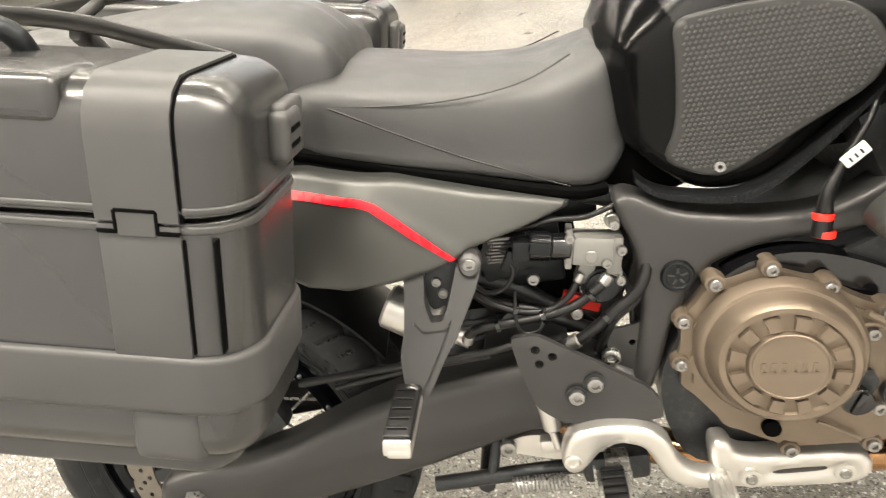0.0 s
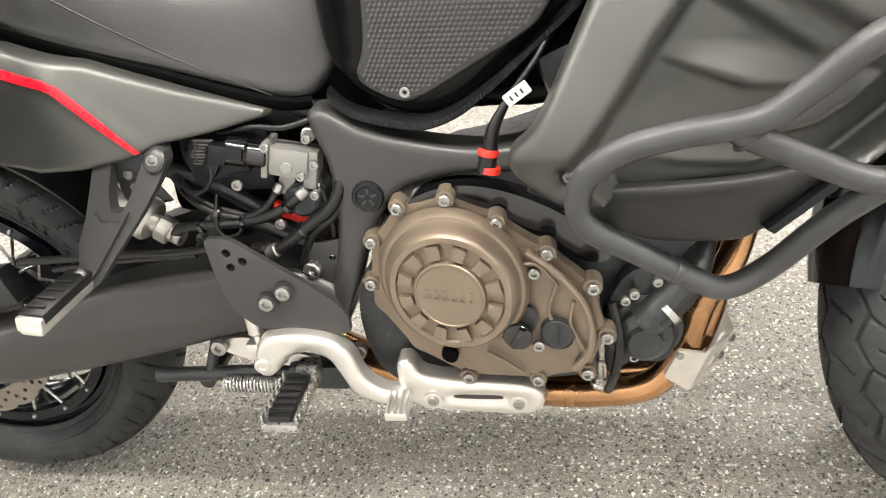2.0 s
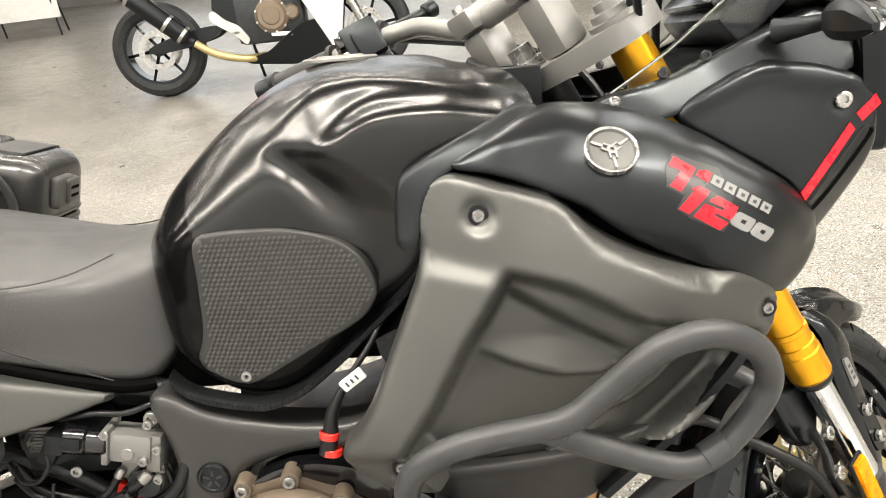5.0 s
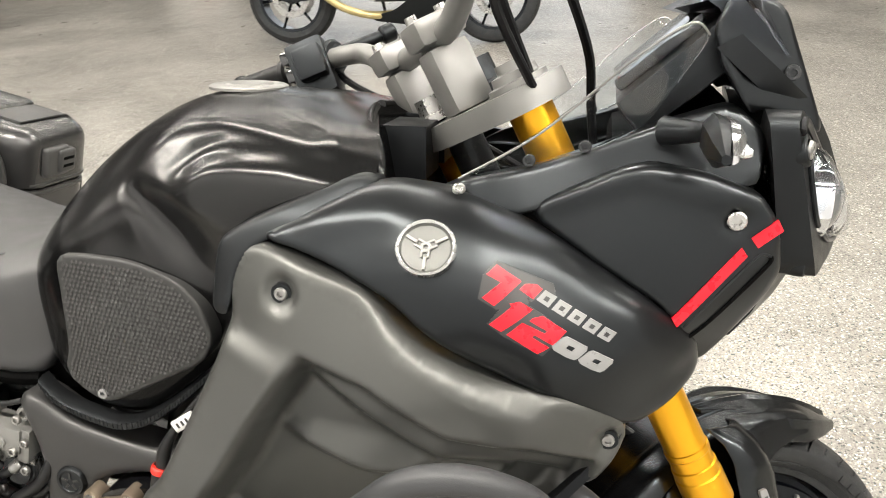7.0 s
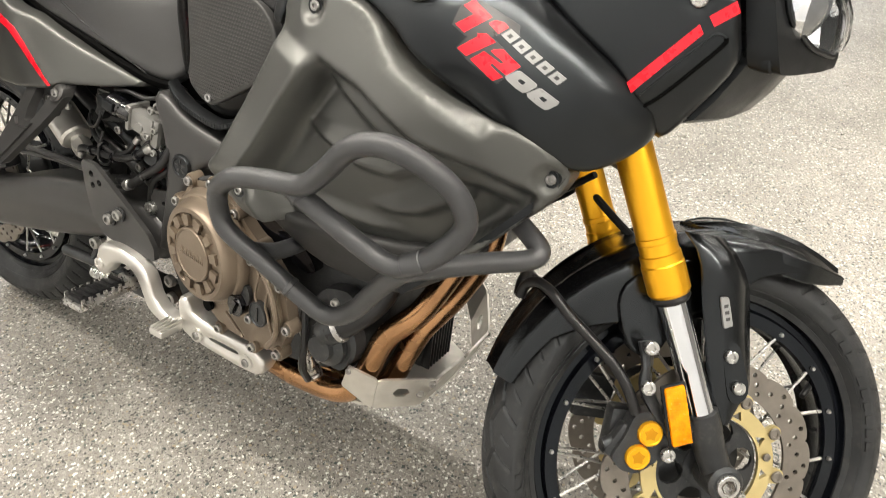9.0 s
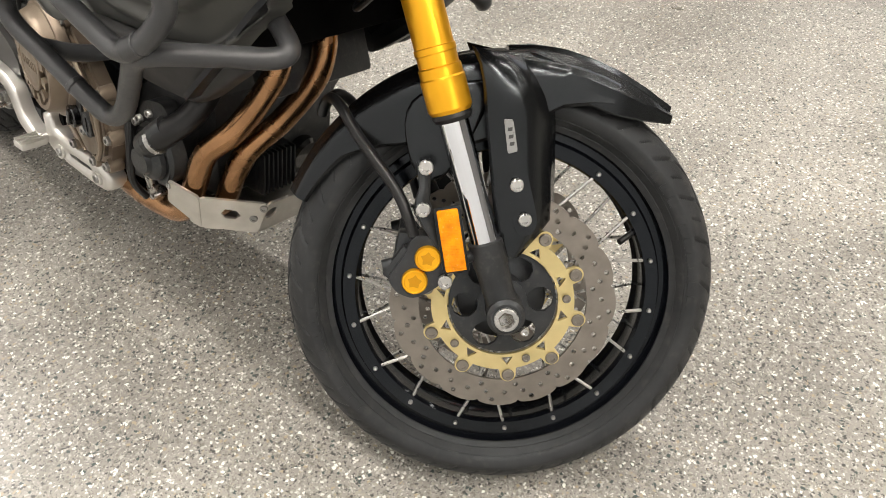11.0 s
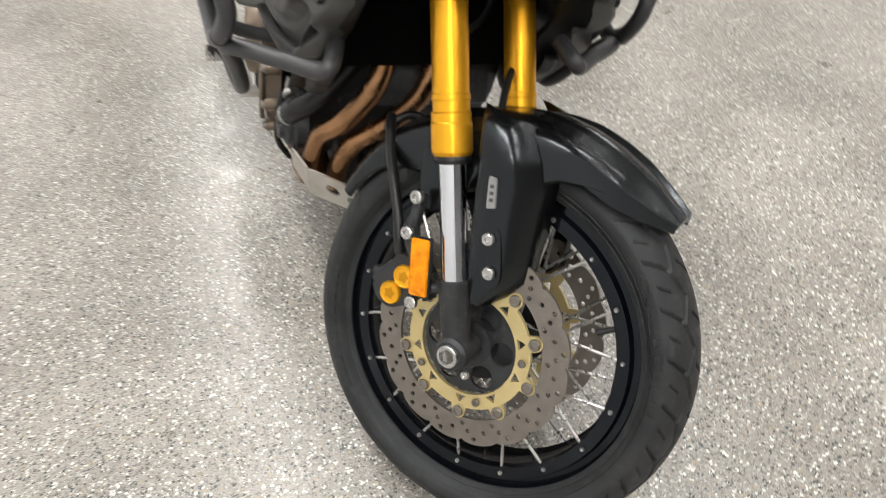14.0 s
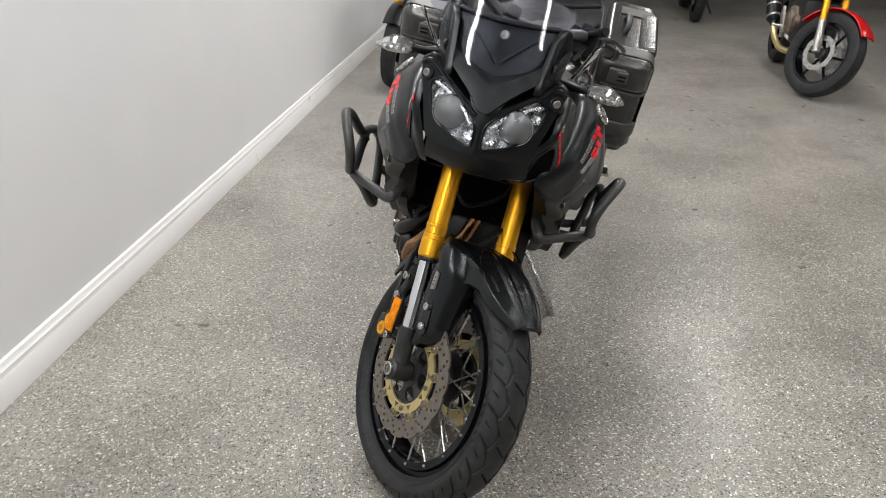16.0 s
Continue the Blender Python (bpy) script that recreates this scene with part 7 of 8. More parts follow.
# frame
beam = rounded([(0.632, 0.683), (0.655, 0.69), (0.704, 0.657), (0.804, 0.636), (0.87, 0.633), (0.93, 0.655), (1.02, 0.72), (1.16, 0.86), (1.2, 0.85), (1.06, 0.68), (0.93, 0.6), (0.81, 0.604), (0.745, 0.588), (0.718, 0.56), (0.69, 0.51), (0.672, 0.455), (0.65, 0.4), (0.62, 0.4), (0.637, 0.45), (0.655, 0.53), (0.657, 0.61)], 0.2, 2)
for s in (-1, 1):
    fr = part("frame_beam", shell([tuple(q) for q in beam], lambda q: np.full(len(q), 0.168), 0.024, 0.013, 0.006, side=s), frame_grey, bike, "dark grey steel frame beam", angle=60)
    part("pivot_cap", lathe([(0, 0.02), (s * 0.008, 0.02), (s * 0.011, 0.018), (s * 0.011, 0.0145), (s * 0.0095, 0.0135), (s * 0.0095, 0.001)], (0.7, s * 0.163, 0.579), 28), black_plastic, fr, "round black frame plug")
    for k in range(5):
        a = 2 * math.pi * k / 5 + 0.3
        part("plug_rib", block((0.7 + 0.008 * math.cos(a), s * 0.1728, 0.579 + 0.008 * math.sin(a)), (0.008, 0.002, 0.0028), 0.0005, (0, -math.degrees(a), 0)), frame_grey, fr)
    bolt((0.633, s * 0.15, 0.655), fr, 0.009, 0.008, turn=(0 if s < 0 else 180, 0, 0))
    part("subframe_tube", tube([(0.64, s * 0.11, 0.67), (0.5, s * 0.12, 0.72), (0.3, s * 0.14, 0.8), (0.0, s * 0.15, 0.9), (-0.2, s * 0.12, 0.93)], 0.014, 12), engine_black, bike)
    part("subframe_stay", tube([(0.62, s * 0.11, 0.47), (0.5, s * 0.115, 0.57), (0.4, s * 0.13, 0.63), (0.25, s * 0.14, 0.78)], 0.013, 12), engine_black, bike)
    # passenger footrest
    yoke = join(plate(rounded([(0.386, 0.66), (0.409, 0.66), (0.405, 0.615), (0.41, 0.596), (0.423, 0.596), (0.432, 0.61), (0.448, 0.65), (0.456, 0.662), (0.472, 0.662), (0.477, 0.645), (0.466, 0.622), (0.444, 0.588), (0.418, 0.553), (0.396, 0.522), (0.374, 0.525), (0.37, 0.565), (0.378, 0.592)], 0.1), s * 0.214, s * 0.19, chamfer=0.005),
                plate(rounded([(0.39, 0.6), (0.4, 0.588), (0.428, 0.588), (0.434, 0.598), (0.415, 0.567), (0.394, 0.535), (0.381, 0.537), (0.378, 0.568)], 0.1), s * 0.219, s * 0.2, chamfer=0.004), rod((0.463, s * 0.19, 0.65), (0.463, s * 0.217, 0.65), 0.0135, 24, bevel=0.003))
    for q in yoke.verts:
        q.co.y += s * 0.62 * (0.65 - q.co.z)
    br = part("passenger_peg_bracket", yoke, frame_grey, bike, "dark grey cast passenger footrest bracket")
    part("passenger_peg", block((0.377, s * 0.33, 0.537), (0.03, 0.1, 0.014), 0.005, (0, 8, 0)), hose_rubber, br, "folded black rubber footrest")
    part("peg_tip", join(block((0.378, s * 0.334, 0.526), (0.026, 0.108, 0.011), 0.004, (0, 8, 0)), block((0.377, s * 0.383, 0.532), (0.03, 0.008, 0.018), 0.0035, (0, 8, 0))), aluminium, br)
    for k in range(5):
        part("peg_rib", block((0.377, s * (0.295 + 0.018 * k), 0.545), (0.021, 0.004, 0.003), 0.001, (0, 8, 0)), hose_rubber, br)
    bolt((0.463, s * 0.216, 0.65), br, 0.008, 0.004, turn=(0 if s < 0 else 180, 0, 0))
    bolt((0.382, s * 0.29, 0.54), br, 0.008, 0.006, turn=(0 if s < 0 else 180, 0, 0))
    part("bracket_web", plate(rounded([(0.4, 0.655), (0.45, 0.655), (0.436, 0.6), (0.405, 0.59)], 0.15), s * 0.2, s * 0.192), engine_black, br)
    for x, z in ((0.424, 0.612), (0.419, 0.628)):
        bolt((x, s * 0.2, z), br, 0.006, 0.004, turn=(0 if s < 0 else 180, 0, 0))
    # heel plate
    hp = rounded([(0.492, 0.541), (0.525, 0.541), (0.56, 0.516), (0.649, 0.452), (0.664, 0.428), (0.664, 0.402), (0.544, 0.41), (0.512, 0.438), (0.499, 0.488)], 0.14, 2)
    holes = [circle(x, z, 0.0058, 12) for x, z in ((0.521, 0.523), (0.523, 0.503), (0.54, 0.511))]
    heel = part("heel_plate", plate(hp, s * 0.206, s * 0.194, holes, chamfer=0.003), frame_grey, bike, "dark grey heel guard plate with holes")
    for x, z in ((0.586, 0.468), (0.562, 0.453)):
        part("plate_washer", lathe([(0, 0.0135), (s * 0.003, 0.0135), (s * 0.0035, 0.001)], (x, s * 0.205, z), 20), engine_black, heel)
        bolt((x, s * 0.208, z), heel, 0.0095, 0.007, turn=(0 if s < 0 else 180, 0, 0))
    # rider footrest
    peg = part("rider_peg", join(block((0.592, s * 0.265, 0.34), (0.046, 0.1, 0.012), 0.003), block((0.6, s * 0.205, 0.345), (0.03, 0.03, 0.03), 0.006)), steel, bike, "toothed steel rider footrest with rubber")
    part("peg_rubber", block((0.592, s * 0.265, 0.349), (0.03, 0.09, 0.012), 0.004), hose_rubber, peg)
    for k in range(7):
        for d in (-0.0215, 0.0215):
            part("peg_tooth", block((0.592 + d, s * (0.222 + 0.0142 * k), 0.35), (0.003, 0.007, 0.012), 0.001), steel, peg)
    for k in range(6):
        part("rubber_rib", block((0.592, s * (0.23 + 0.014 * k), 0.356), (0.028, 0.006, 0.004), 0.001), hose_rubber, peg)

# brake pedal and its parts
arm = rounded([(0.53, 0.365), (0.545, 0.407), (0.588, 0.414), (0.64, 0.406), (0.665, 0.383), (0.676, 0.346), (0.7, 0.325), (0.732, 0.324), (0.728, 0.303), (0.69, 0.304), (0.66, 0.32), (0.646, 0.352), (0.634, 0.376), (0.606, 0.386), (0.582, 0.377), (0.556, 0.347), (0.54, 0.345)], 0.2, 2)
pedal = part("brake_pedal", shell([tuple(q) for q in arm], lambda q: np.full(len(q), 0.223), 0.01, 0.009, 0.005), aluminium, bike, "silver cast brake pedal with a toothed tip")
part("pedal_tip", join(block((0.722, -0.235, 0.313), (0.03, 0.045, 0.012), 0.003), *[block((0.711 + 0.0075 * k, -0.235, 0.321), (0.003, 0.043, 0.006), 0.001) for k in range(4)]), aluminium, pedal)
bolt((0.545, -0.222, 0.366), pedal, 0.011, 0.004, aluminium)
part("pedal_pivot", rod((0.56, -0.2, 0.365), (0.56, -0.1, 0.365), 0.013), engine_black, pedal)
part("brake_master_cylinder", join(rod((0.521, -0.17, 0.43), (0.526, -0.175, 0.385), 0.013, 16, bevel=0.003), rod((0.525, -0.175, 0.385), (0.53, -0.18, 0.36), 0.007, 12), block((0.52, -0.17, 0.36), (0.03, 0.02, 0.02), 0.004)), aluminium, bike, "silver rear brake master cylinder")
part("linkage_plate", plate(rounded([(0.45, 0.36), (0.5, 0.372), (0.54, 0.35), (0.6, 0.335), (0.59, 0.318), (0.52, 0.325), (0.46, 0.345)]), -0.16, -0.145), aluminium, bike)
for x, z in ((0.462, 0.358), (0.66, 0.353), (0.662, 0.318)):
    bolt((x, -0.165, z), pedal, 0.011, 0.01)

# side stand, centre stand
part("centre_stand", join(tube([(0.64, -0.15, 0.3), (0.56, -0.15, 0.305), (0.35, -0.155, 0.3)], 0.011, 12, 3), tube([(0.43, -0.155, 0.3), (0.445, -0.14, 0.355)], 0.008, 10, 1), tube([(0.64, 0.15, 0.3), (0.35, 0.155, 0.3)], 0.011, 12, 1), rod((0.42, -0.15, 0.285), (0.42, 0.15, 0.285), 0.012)), engine_black, bike, "black folded centre stand")
coil = [(0.46 + 0.075 * t, -0.175 + 0.0105 * math.cos(t * 2 * math.pi * 15), 0.3 + 0.0105 * math.sin(t * 2 * math.pi * 15)) for t in np.linspace(0, 1, 15 * 14)]
part("stand_spring", tube(coil, 0.0019, 6, 1), steel, bike, "steel return spring")
part("stand_pivot", block((0.6, -0.15, 0.31), (0.09, 0.05, 0.04), 0.01), engine_black, bike)
side_stand = part("side_stand", join(tube([(0.62, 0.16, 0.27), (0.66, 0.23, 0.2), (0.69, 0.31, 0.1), (0.705, 0.36, 0.0)], 0.014, 14, 4), block((0.715, 0.372, -0.02), (0.1, 0.06, 0.008), 0.003, (-12, 0, 12))), steel, bike, "steel side stand holding the motorcycle up")

# swingarm and rear wheel
arm_line = rounded([(-0.06, 0.29), (-0.06, 0.35), (0.0, 0.37), (0.115, 0.372), (0.304, 0.446), (0.479, 0.478), (0.6, 0.475), (0.66, 0.44), (0.65, 0.38), (0.56, 0.372), (0.497, 0.376), (0.422, 0.353), (0.267, 0.313), (0.086, 0.275)], 0.2, 2)
for s in (-1, 1):
    part("swingarm", shell([tuple(q) for q in arm_line], lambda q: np.full(len(q), 0.168), 0.03, 0.02, 0.009, [([(0.02, 0.325), (0.3, 0.385), (0.6, 0.43)], 0.003, 0.02)], side=s), frame_grey, bike, "dark grey aluminium swingarm", angle=60)
part("swingarm_bridge", block((0.5, 0, 0.43), (0.12, 0.26, 0.07), 0.015), frame_grey, bike)
rw = wheel("rear_wheel", (0, 0, 0.321), 0.314, 0.075, 0.222, 0.3, 520, "rear wire-spoke wheel with a wide tyre")
part("brake_disc", wave_disc((0, 0.321), 0.141, 0.1, -0.1, 0.005, 16), disc_steel, rw, "drilled wave-edged rear brake disc")
part("disc_carrier", carrier_mesh(0, 0.321, -0.099, 0.05, 0.1, 6), engine_black, rw)
part("rear_brake_caliper", block((0.1, -0.12, 0.42), (0.1, 0.04, 0.06), 0.012, (0, -20, 0)), engine_black, bike)
part("rear_axle_nut", lathe([(-0.165, 0.022), (-0.18, 0.02), (-0.182, 0.012)], (0, 0, 0.321), 6), steel, bike)
rows = []
for a in np.radians(np.linspace(30, 130, 20)):
    r = 0.352
    rows.append([(r * math.cos(a), y, 0.321 + r * math.sin(a) - 3.0 * y * y) for y in np.linspace(-0.09, 0.09, 9)] + [((r - 0.006) * math.cos(a), y, 0.321 + (r - 0.006) * math.sin(a) - 3.0 * y * y) for y in np.linspace(0.088, -0.088, 9)])
part("rear_mudguard", loft(rows), black_plastic, bike, "black rear tyre hugger")
part("tail_unit", hull([(-0.3, seat_profile(0.95, 0.9, 0.07)), (-0.15, seat_profile(0.945, 0.85, 0.12)), (0.1, seat_profile(0.89, 0.8, 0.15)), (0.25, seat_profile(0.84, 0.74, 0.16)), (0.5, seat_profile(0.74, 0.66, 0.12)), (0.62, seat_profile(0.7, 0.64, 0.1))], 30, 16), black_plastic, bike, "black plastic tail and seat base")

# clutter behind the right side panel
res = part("shock_reservoir", join(rod((0.335, -0.13, 0.575), (0.398, -0.14, 0.538), 0.03, 28, bevel=0.004), rod((0.398, -0.14, 0.538), (0.41, -0.142, 0.531), 0.013, 16)), aluminium, bike, "silver shock preload cylinder")
part("preload_adjuster", join(rod((0.405, -0.142, 0.533), (0.422, -0.144, 0.523), 0.0185, 6, bevel=0.002), rod((0.42, -0.144, 0.524), (0.437, -0.147, 0.515), 0.011, 14)), aluminium, res, "silver preload adjuster")
shock = part("shock_absorber", rod((0.4, 0.0, 0.42), (0.56, 0.0, 0.66), 0.03, 20), engine_black, bike)
coil = [(0.41 + 0.13 * t + 0.036 * math.cos(t * 44), 0.036 * math.sin(t * 44), 0.435 + 0.19 * t) for t in np.linspace(0, 1, 110)]
part("shock_spring", tube(coil, 0.0055, 8, 1), engine_black, shock, "black shock spring")
motor = part("throttle_sensor", join(rod((0.478, -0.12, 0.632), (0.54, -0.135, 0.64), 0.024, 20, bevel=0.005), block((0.505, -0.12, 0.622), (0.08, 0.05, 0.05), 0.008, (0, -12, 0))), black_plastic, bike, "black electrical actuator with plug")
part("label_plate", plate(rounded([(0.478, 0.653), (0.53, 0.65), (0.519, 0.614), (0.468, 0.621)], 0.1), -0.148, -0.144), belly_grey, motor, "dark plate with small grey print")
for k in range(7):
    a = pose(0.5 - 0.0013 * k, -0.1481, 0.6475 - 0.0042 * k, 0, 3, 0)
    part("print_bar", block((0, 0, 0), (0.036 - 0.004 * ((k * 3) % 4), 0.0004, 0.0009)), silver_paint, motor, m=a)
box = part("battery_box", block((0.51, -0.115, 0.615), (0.12, 0.02, 0.085), 0.006), black_plastic, bike, "black battery box with a printed label")
for k in range(9):
    length = (0.034, 0.04, 0.038, 0.025, 0.041, 0.036, 0.039, 0.03, 0.022)[k]
    part("printed_bar", block((0.47 + length / 2, -0.1252, 0.649 - 0.006 * k), (length, 0.0006, 0.0018), 0), decal_grey, box)
abs_unit = part("throttle_body", join(block((0.606, -0.15, 0.623), (0.05, 0.036, 0.037), 0.005, (0, 11, 0)), block((0.578, -0.15, 0.629), (0.008, 0.042, 0.045), 0.002, (0, 11, 0)), block((0.631, -0.148, 0.612), (0.018, 0.032, 0.05), 0.005, (0, 11, 0)), block((0.594, -0.145, 0.592), (0.02, 0.02, 0.03), 0.003, (0, 25, 0)), rod((0.603, -0.165, 0.618), (0.603, -0.1705, 0.618), 0.008, 18, bevel=0.001)), silver_paint, bike, "cast silver throttle body")
for x, z in ((0.639, 0.621), (0.62, 0.607), (0.581, 0.645), (0.634, 0.582), (0.634, 0.654)):
    bolt((x, -0.167, z), abs_unit, 0.006, 0.005)
part("throttle_barrel", join(rod((0.612, -0.1, 0.572), (0.612, -0.155, 0.572), 0.026, 28, bevel=0.004), rod((0.612, -0.15, 0.572), (0.612, -0.16, 0.572), 0.019, 20)), engine_black, abs_unit)
part("barrel_clamp", join(rod((0.612, -0.138, 0.572), (0.612, -0.146, 0.572), 0.0275, 28), block((0.632, -0.15, 0.588), (0.012, 0.014, 0.012), 0.002)), steel, abs_unit)
part("plug_housing", join(rod((0.556, -0.16, 0.636), (0.58, -0.158, 0.631), 0.0165, 20, bevel=0.002), rod((0.53, -0.162, 0.642), (0.558, -0.16, 0.636), 0.0185, 12, bevel=0.003)), gloss_black, abs_unit, "black plug on the throttle body")
part("plug_lock", join(block((0.545, -0.181, 0.643), (0.024, 0.005, 0.016), 0.002, (0, 11, 0)), block((0.522, -0.165, 0.64), (0.022, 0.024, 0.026), 0.004, (0, 11, 0)), block((0.508, -0.16, 0.624), (0.02, 0.018, 0.028), 0.004, (0, 30, 0))), black_plastic, abs_unit)
for p, q in (((0.476, -0.168, 0.5435), (0.481, -0.168, 0.5445)), ((0.534, -0.168, 0.5465), (0.539, -0.168, 0.548)), ((0.596, -0.17, 0.567), (0.6, -0.17, 0.57)), ((0.61, -0.17, 0.535), (0.615, -0.17, 0.539)), ((0.5, -0.165, 0.56), (0.505, -0.165, 0.558))):
    part("cable_tie", rod(p, q, 0.0098, 12), gloss_black, abs_unit)
for x, z in ((0.398, 0.602), (0.379, 0.597), (0.577, 0.537), (0.53, 0.592)):
    bolt((x, -0.15, z), abs_unit, 0.0075, 0.006)
part("rubber_nut", stepped((0.55, -0.165, 0.498), (0.55, -0.165, 0.516), [(0, 0.014), (0.35, 0.014), (0.4, 0.011), (0.6, 0.011), (0.65, 0.013), (1, 0.012)], 20), hose_rubber, abs_unit)
mount = part("mount_plate", plate(rounded([(0.61, 0.512), (0.632, 0.512), (0.66, 0.52), (0.652, 0.45), (0.606, 0.44)], 0.12), -0.158, -0.152, [circle(0.64, 0.49, 0.0045, 10)]), frame_grey, bike, "dark grey bracket beside the hoses")
bolt((0.612, -0.158, 0.475), mount, 0.0115, 0.009, steel)
bolt((0.648, -0.158, 0.466), mount, 0.0045, 0.004, steel)
# (line, radius, material)
cables = [([(0.434, -0.16, 0.525), (0.449, -0.168, 0.541), (0.484, -0.168, 0.544), (0.534, -0.168, 0.547), (0.578, -0.17, 0.559), (0.615, -0.165, 0.581)], 0.0074), ([(0.453, -0.15, 0.587), (0.476, -0.16, 0.57), (0.508, -0.165, 0.557), (0.542, -0.166, 0.554), (0.569, -0.165, 0.568), (0.585, -0.16, 0.589)], 0.0052),
          ([(0.549, -0.165, 0.499), (0.579, -0.17, 0.512), (0.619, -0.172, 0.542), (0.654, -0.17, 0.569), (0.668, -0.16, 0.6), (0.672, -0.14, 0.63)], 0.0088), ([(0.598, -0.15, 0.48), (0.62, -0.16, 0.526), (0.651, -0.16, 0.551), (0.667, -0.155, 0.576), (0.68, -0.14, 0.6)], 0.007),
          ([(0.504, -0.165, 0.627), (0.508, -0.17, 0.612), (0.494, -0.17, 0.593), (0.471, -0.165, 0.589), (0.455, -0.15, 0.601)], 0.0034), ([(0.5, -0.13, 0.65), (0.532, -0.15, 0.661), (0.566, -0.155, 0.667), (0.604, -0.155, 0.665), (0.638, -0.15, 0.673)], 0.0042),
          ([(0.2, -0.16, 0.49), (0.357, -0.165, 0.501), (0.416, -0.166, 0.503), (0.475, -0.165, 0.508), (0.512, -0.16, 0.513)], 0.0068), ([(0.506, -0.165, 0.585), (0.502, -0.175, 0.549), (0.51, -0.177, 0.533), (0.53, -0.177, 0.536), (0.538, -0.17, 0.56)], 0.0025),
          ([(0.25, -0.165, 0.48), (0.34, -0.165, 0.492), (0.46, -0.165, 0.5)], 0.005), ([(0.44, -0.13, 0.6), (0.47, -0.14, 0.565), (0.53, -0.14, 0.54), (0.6, -0.135, 0.5)], 0.011), ([(0.62, -0.14, 0.6), (0.64, -0.15, 0.575), (0.645, -0.15, 0.53), (0.64, -0.14, 0.47)], 0.005)]
for c, r in cables:
    part("cable", tube(c, r * 0.85, 10), hose_rubber, abs_unit)
for p, q, r in (((0.56, -0.168, 0.503), (0.575, -0.17, 0.51), 0.0098), ((0.434, -0.16, 0.52), (0.44, -0.163, 0.532), 0.008), ((0.611, -0.165, 0.578), (0.622, -0.16, 0.587), 0.0085), ((0.582, -0.162, 0.584), (0.589, -0.158, 0.594), 0.006)):
    part("hose_union", rod(p, q, r, 12, bevel=0.0015), bolt_steel, abs_unit)
# black blocks added to shade the bay and the hollow under the tank
part("dark_bay_fill", block((0.5, 0, 0.6), (0.18, 0.2, 0.14), 0.02), dark_hole, bike)
part("dark_tank_fill", block((0.88, 0, 0.735), (0.26, 0.2, 0.11), 0.03), dark_hole, bike)
part("red_bracket", block((0.585, -0.125, 0.541), (0.05, 0.012, 0.018), 0.003, (0, 22, 0)), clip_red, bike)

# clip-on lead by the frame
lead = part("charging_lead", tube([(0.853, -0.205, 0.64), (0.858, -0.205, 0.67), (0.878, -0.2, 0.705), (0.905, -0.19, 0.74), (0.925, -0.17, 0.77)], [0.0095, 0.0075, 0.004, 0.0036, 0.0034], 10), hose_rubber, bike, "black lead with a red cap and a white tag")
part("plug_body", rod((0.853, -0.206, 0.648), (0.848, -0.208, 0.622), 0.0105, 14), hose_rubber, lead)
for z, r in ((0.644, 0.0115), (0.624, 0.0128)):
    part("red_cap", rod((0.8525, -0.206, z + 0.004), (0.851, -0.207, z - 0.004), r, 16, bevel=0.001), clip_red, lead, "red rubber plug cap")
part("tag", block((0.885, -0.205, 0.708), (0.03, 0.006, 0.014), 0.002, (0, -35, 0)), white_plastic, lead, "white paper tag")
part("tag_mark", join(*[block((0.879 + 0.0055 * k, -0.2085, 0.704 + 0.004 * k), (0.0022, 0.0008, 0.006), 0, (0, -35, 0)) for k in range(3)]), decal_dark, lead)

# crash bars
for s in (-1, 1):
    bend = [(1.076, 0.348, 0.71), (1.09, 0.344, 0.7), (1.13, 0.341, 0.682), (1.18, 0.335, 0.659), (1.21, 0.333, 0.652), (1.238, 0.332, 0.662), (1.27, 0.326, 0.69), (1.29, 0.324, 0.725), (1.278, 0.337, 0.762), (1.245, 0.358, 0.79), (1.21, 0.371, 0.8), (1.17, 0.369, 0.785), (1.13, 0.358, 0.745), (1.095, 0.352, 0.718), (1.03, 0.348, 0.705), (0.985, 0.345, 0.692), (0.952, 0.336, 0.665), (0.944, 0.328, 0.632), (0.956, 0.324, 0.604), (1.0, 0.312, 0.574), (1.06, 0.298, 0.535), (1.096, 0.29, 0.519), (1.135, 0.292, 0.543), (1.18, 0.306, 0.6), (1.215, 0.319, 0.638), (1.242, 0.318, 0.653), (1.266, 0.293, 0.656), (1.292, 0.25, 0.653), (1.322, 0.21, 0.652), (1.328, 0.194, 0.662), (1.29, 0.18, 0.68)]
    crash = part("crash_bar", tube([(x, s * y * (0.92 if s > 0 else 1), z) for x, y, z in bend], 0.0128, 18, 6), bar_paint, bike, "black powder-coated steel crash bar")
    side_y = s * (0.92 if s > 0 else 1)
    part("weld_sleeve", rod((1.228, side_y * 0.3325, 0.6575), (1.25, side_y * 0.33, 0.671), 0.0142, 18, bevel=0.001), bar_paint, crash)
    part("weld_sleeve", rod((1.04, side_y * 0.303, 0.548), (1.046, side_y * 0.3018, 0.5445), 0.0139, 18, bevel=0.001), bar_paint, crash)
    part("weld_bead", tube([(1.092 + 0.013 * math.cos(a), side_y * (0.343 + 0.012 * math.sin(a)), 0.7 + 0.011 * math.cos(a)) for a in np.linspace(0, 6.28, 12, False)], 0.0026, 6, 2, True), bar_paint, crash)
    part("mount_tube", tube([(0.985, s * 0.32, 0.585), (0.98, s * 0.26, 0.56), (0.975, s * 0.2, 0.55), (0.97, s * 0.15, 0.55)], 0.0122, 14, 5), bar_paint, crash)


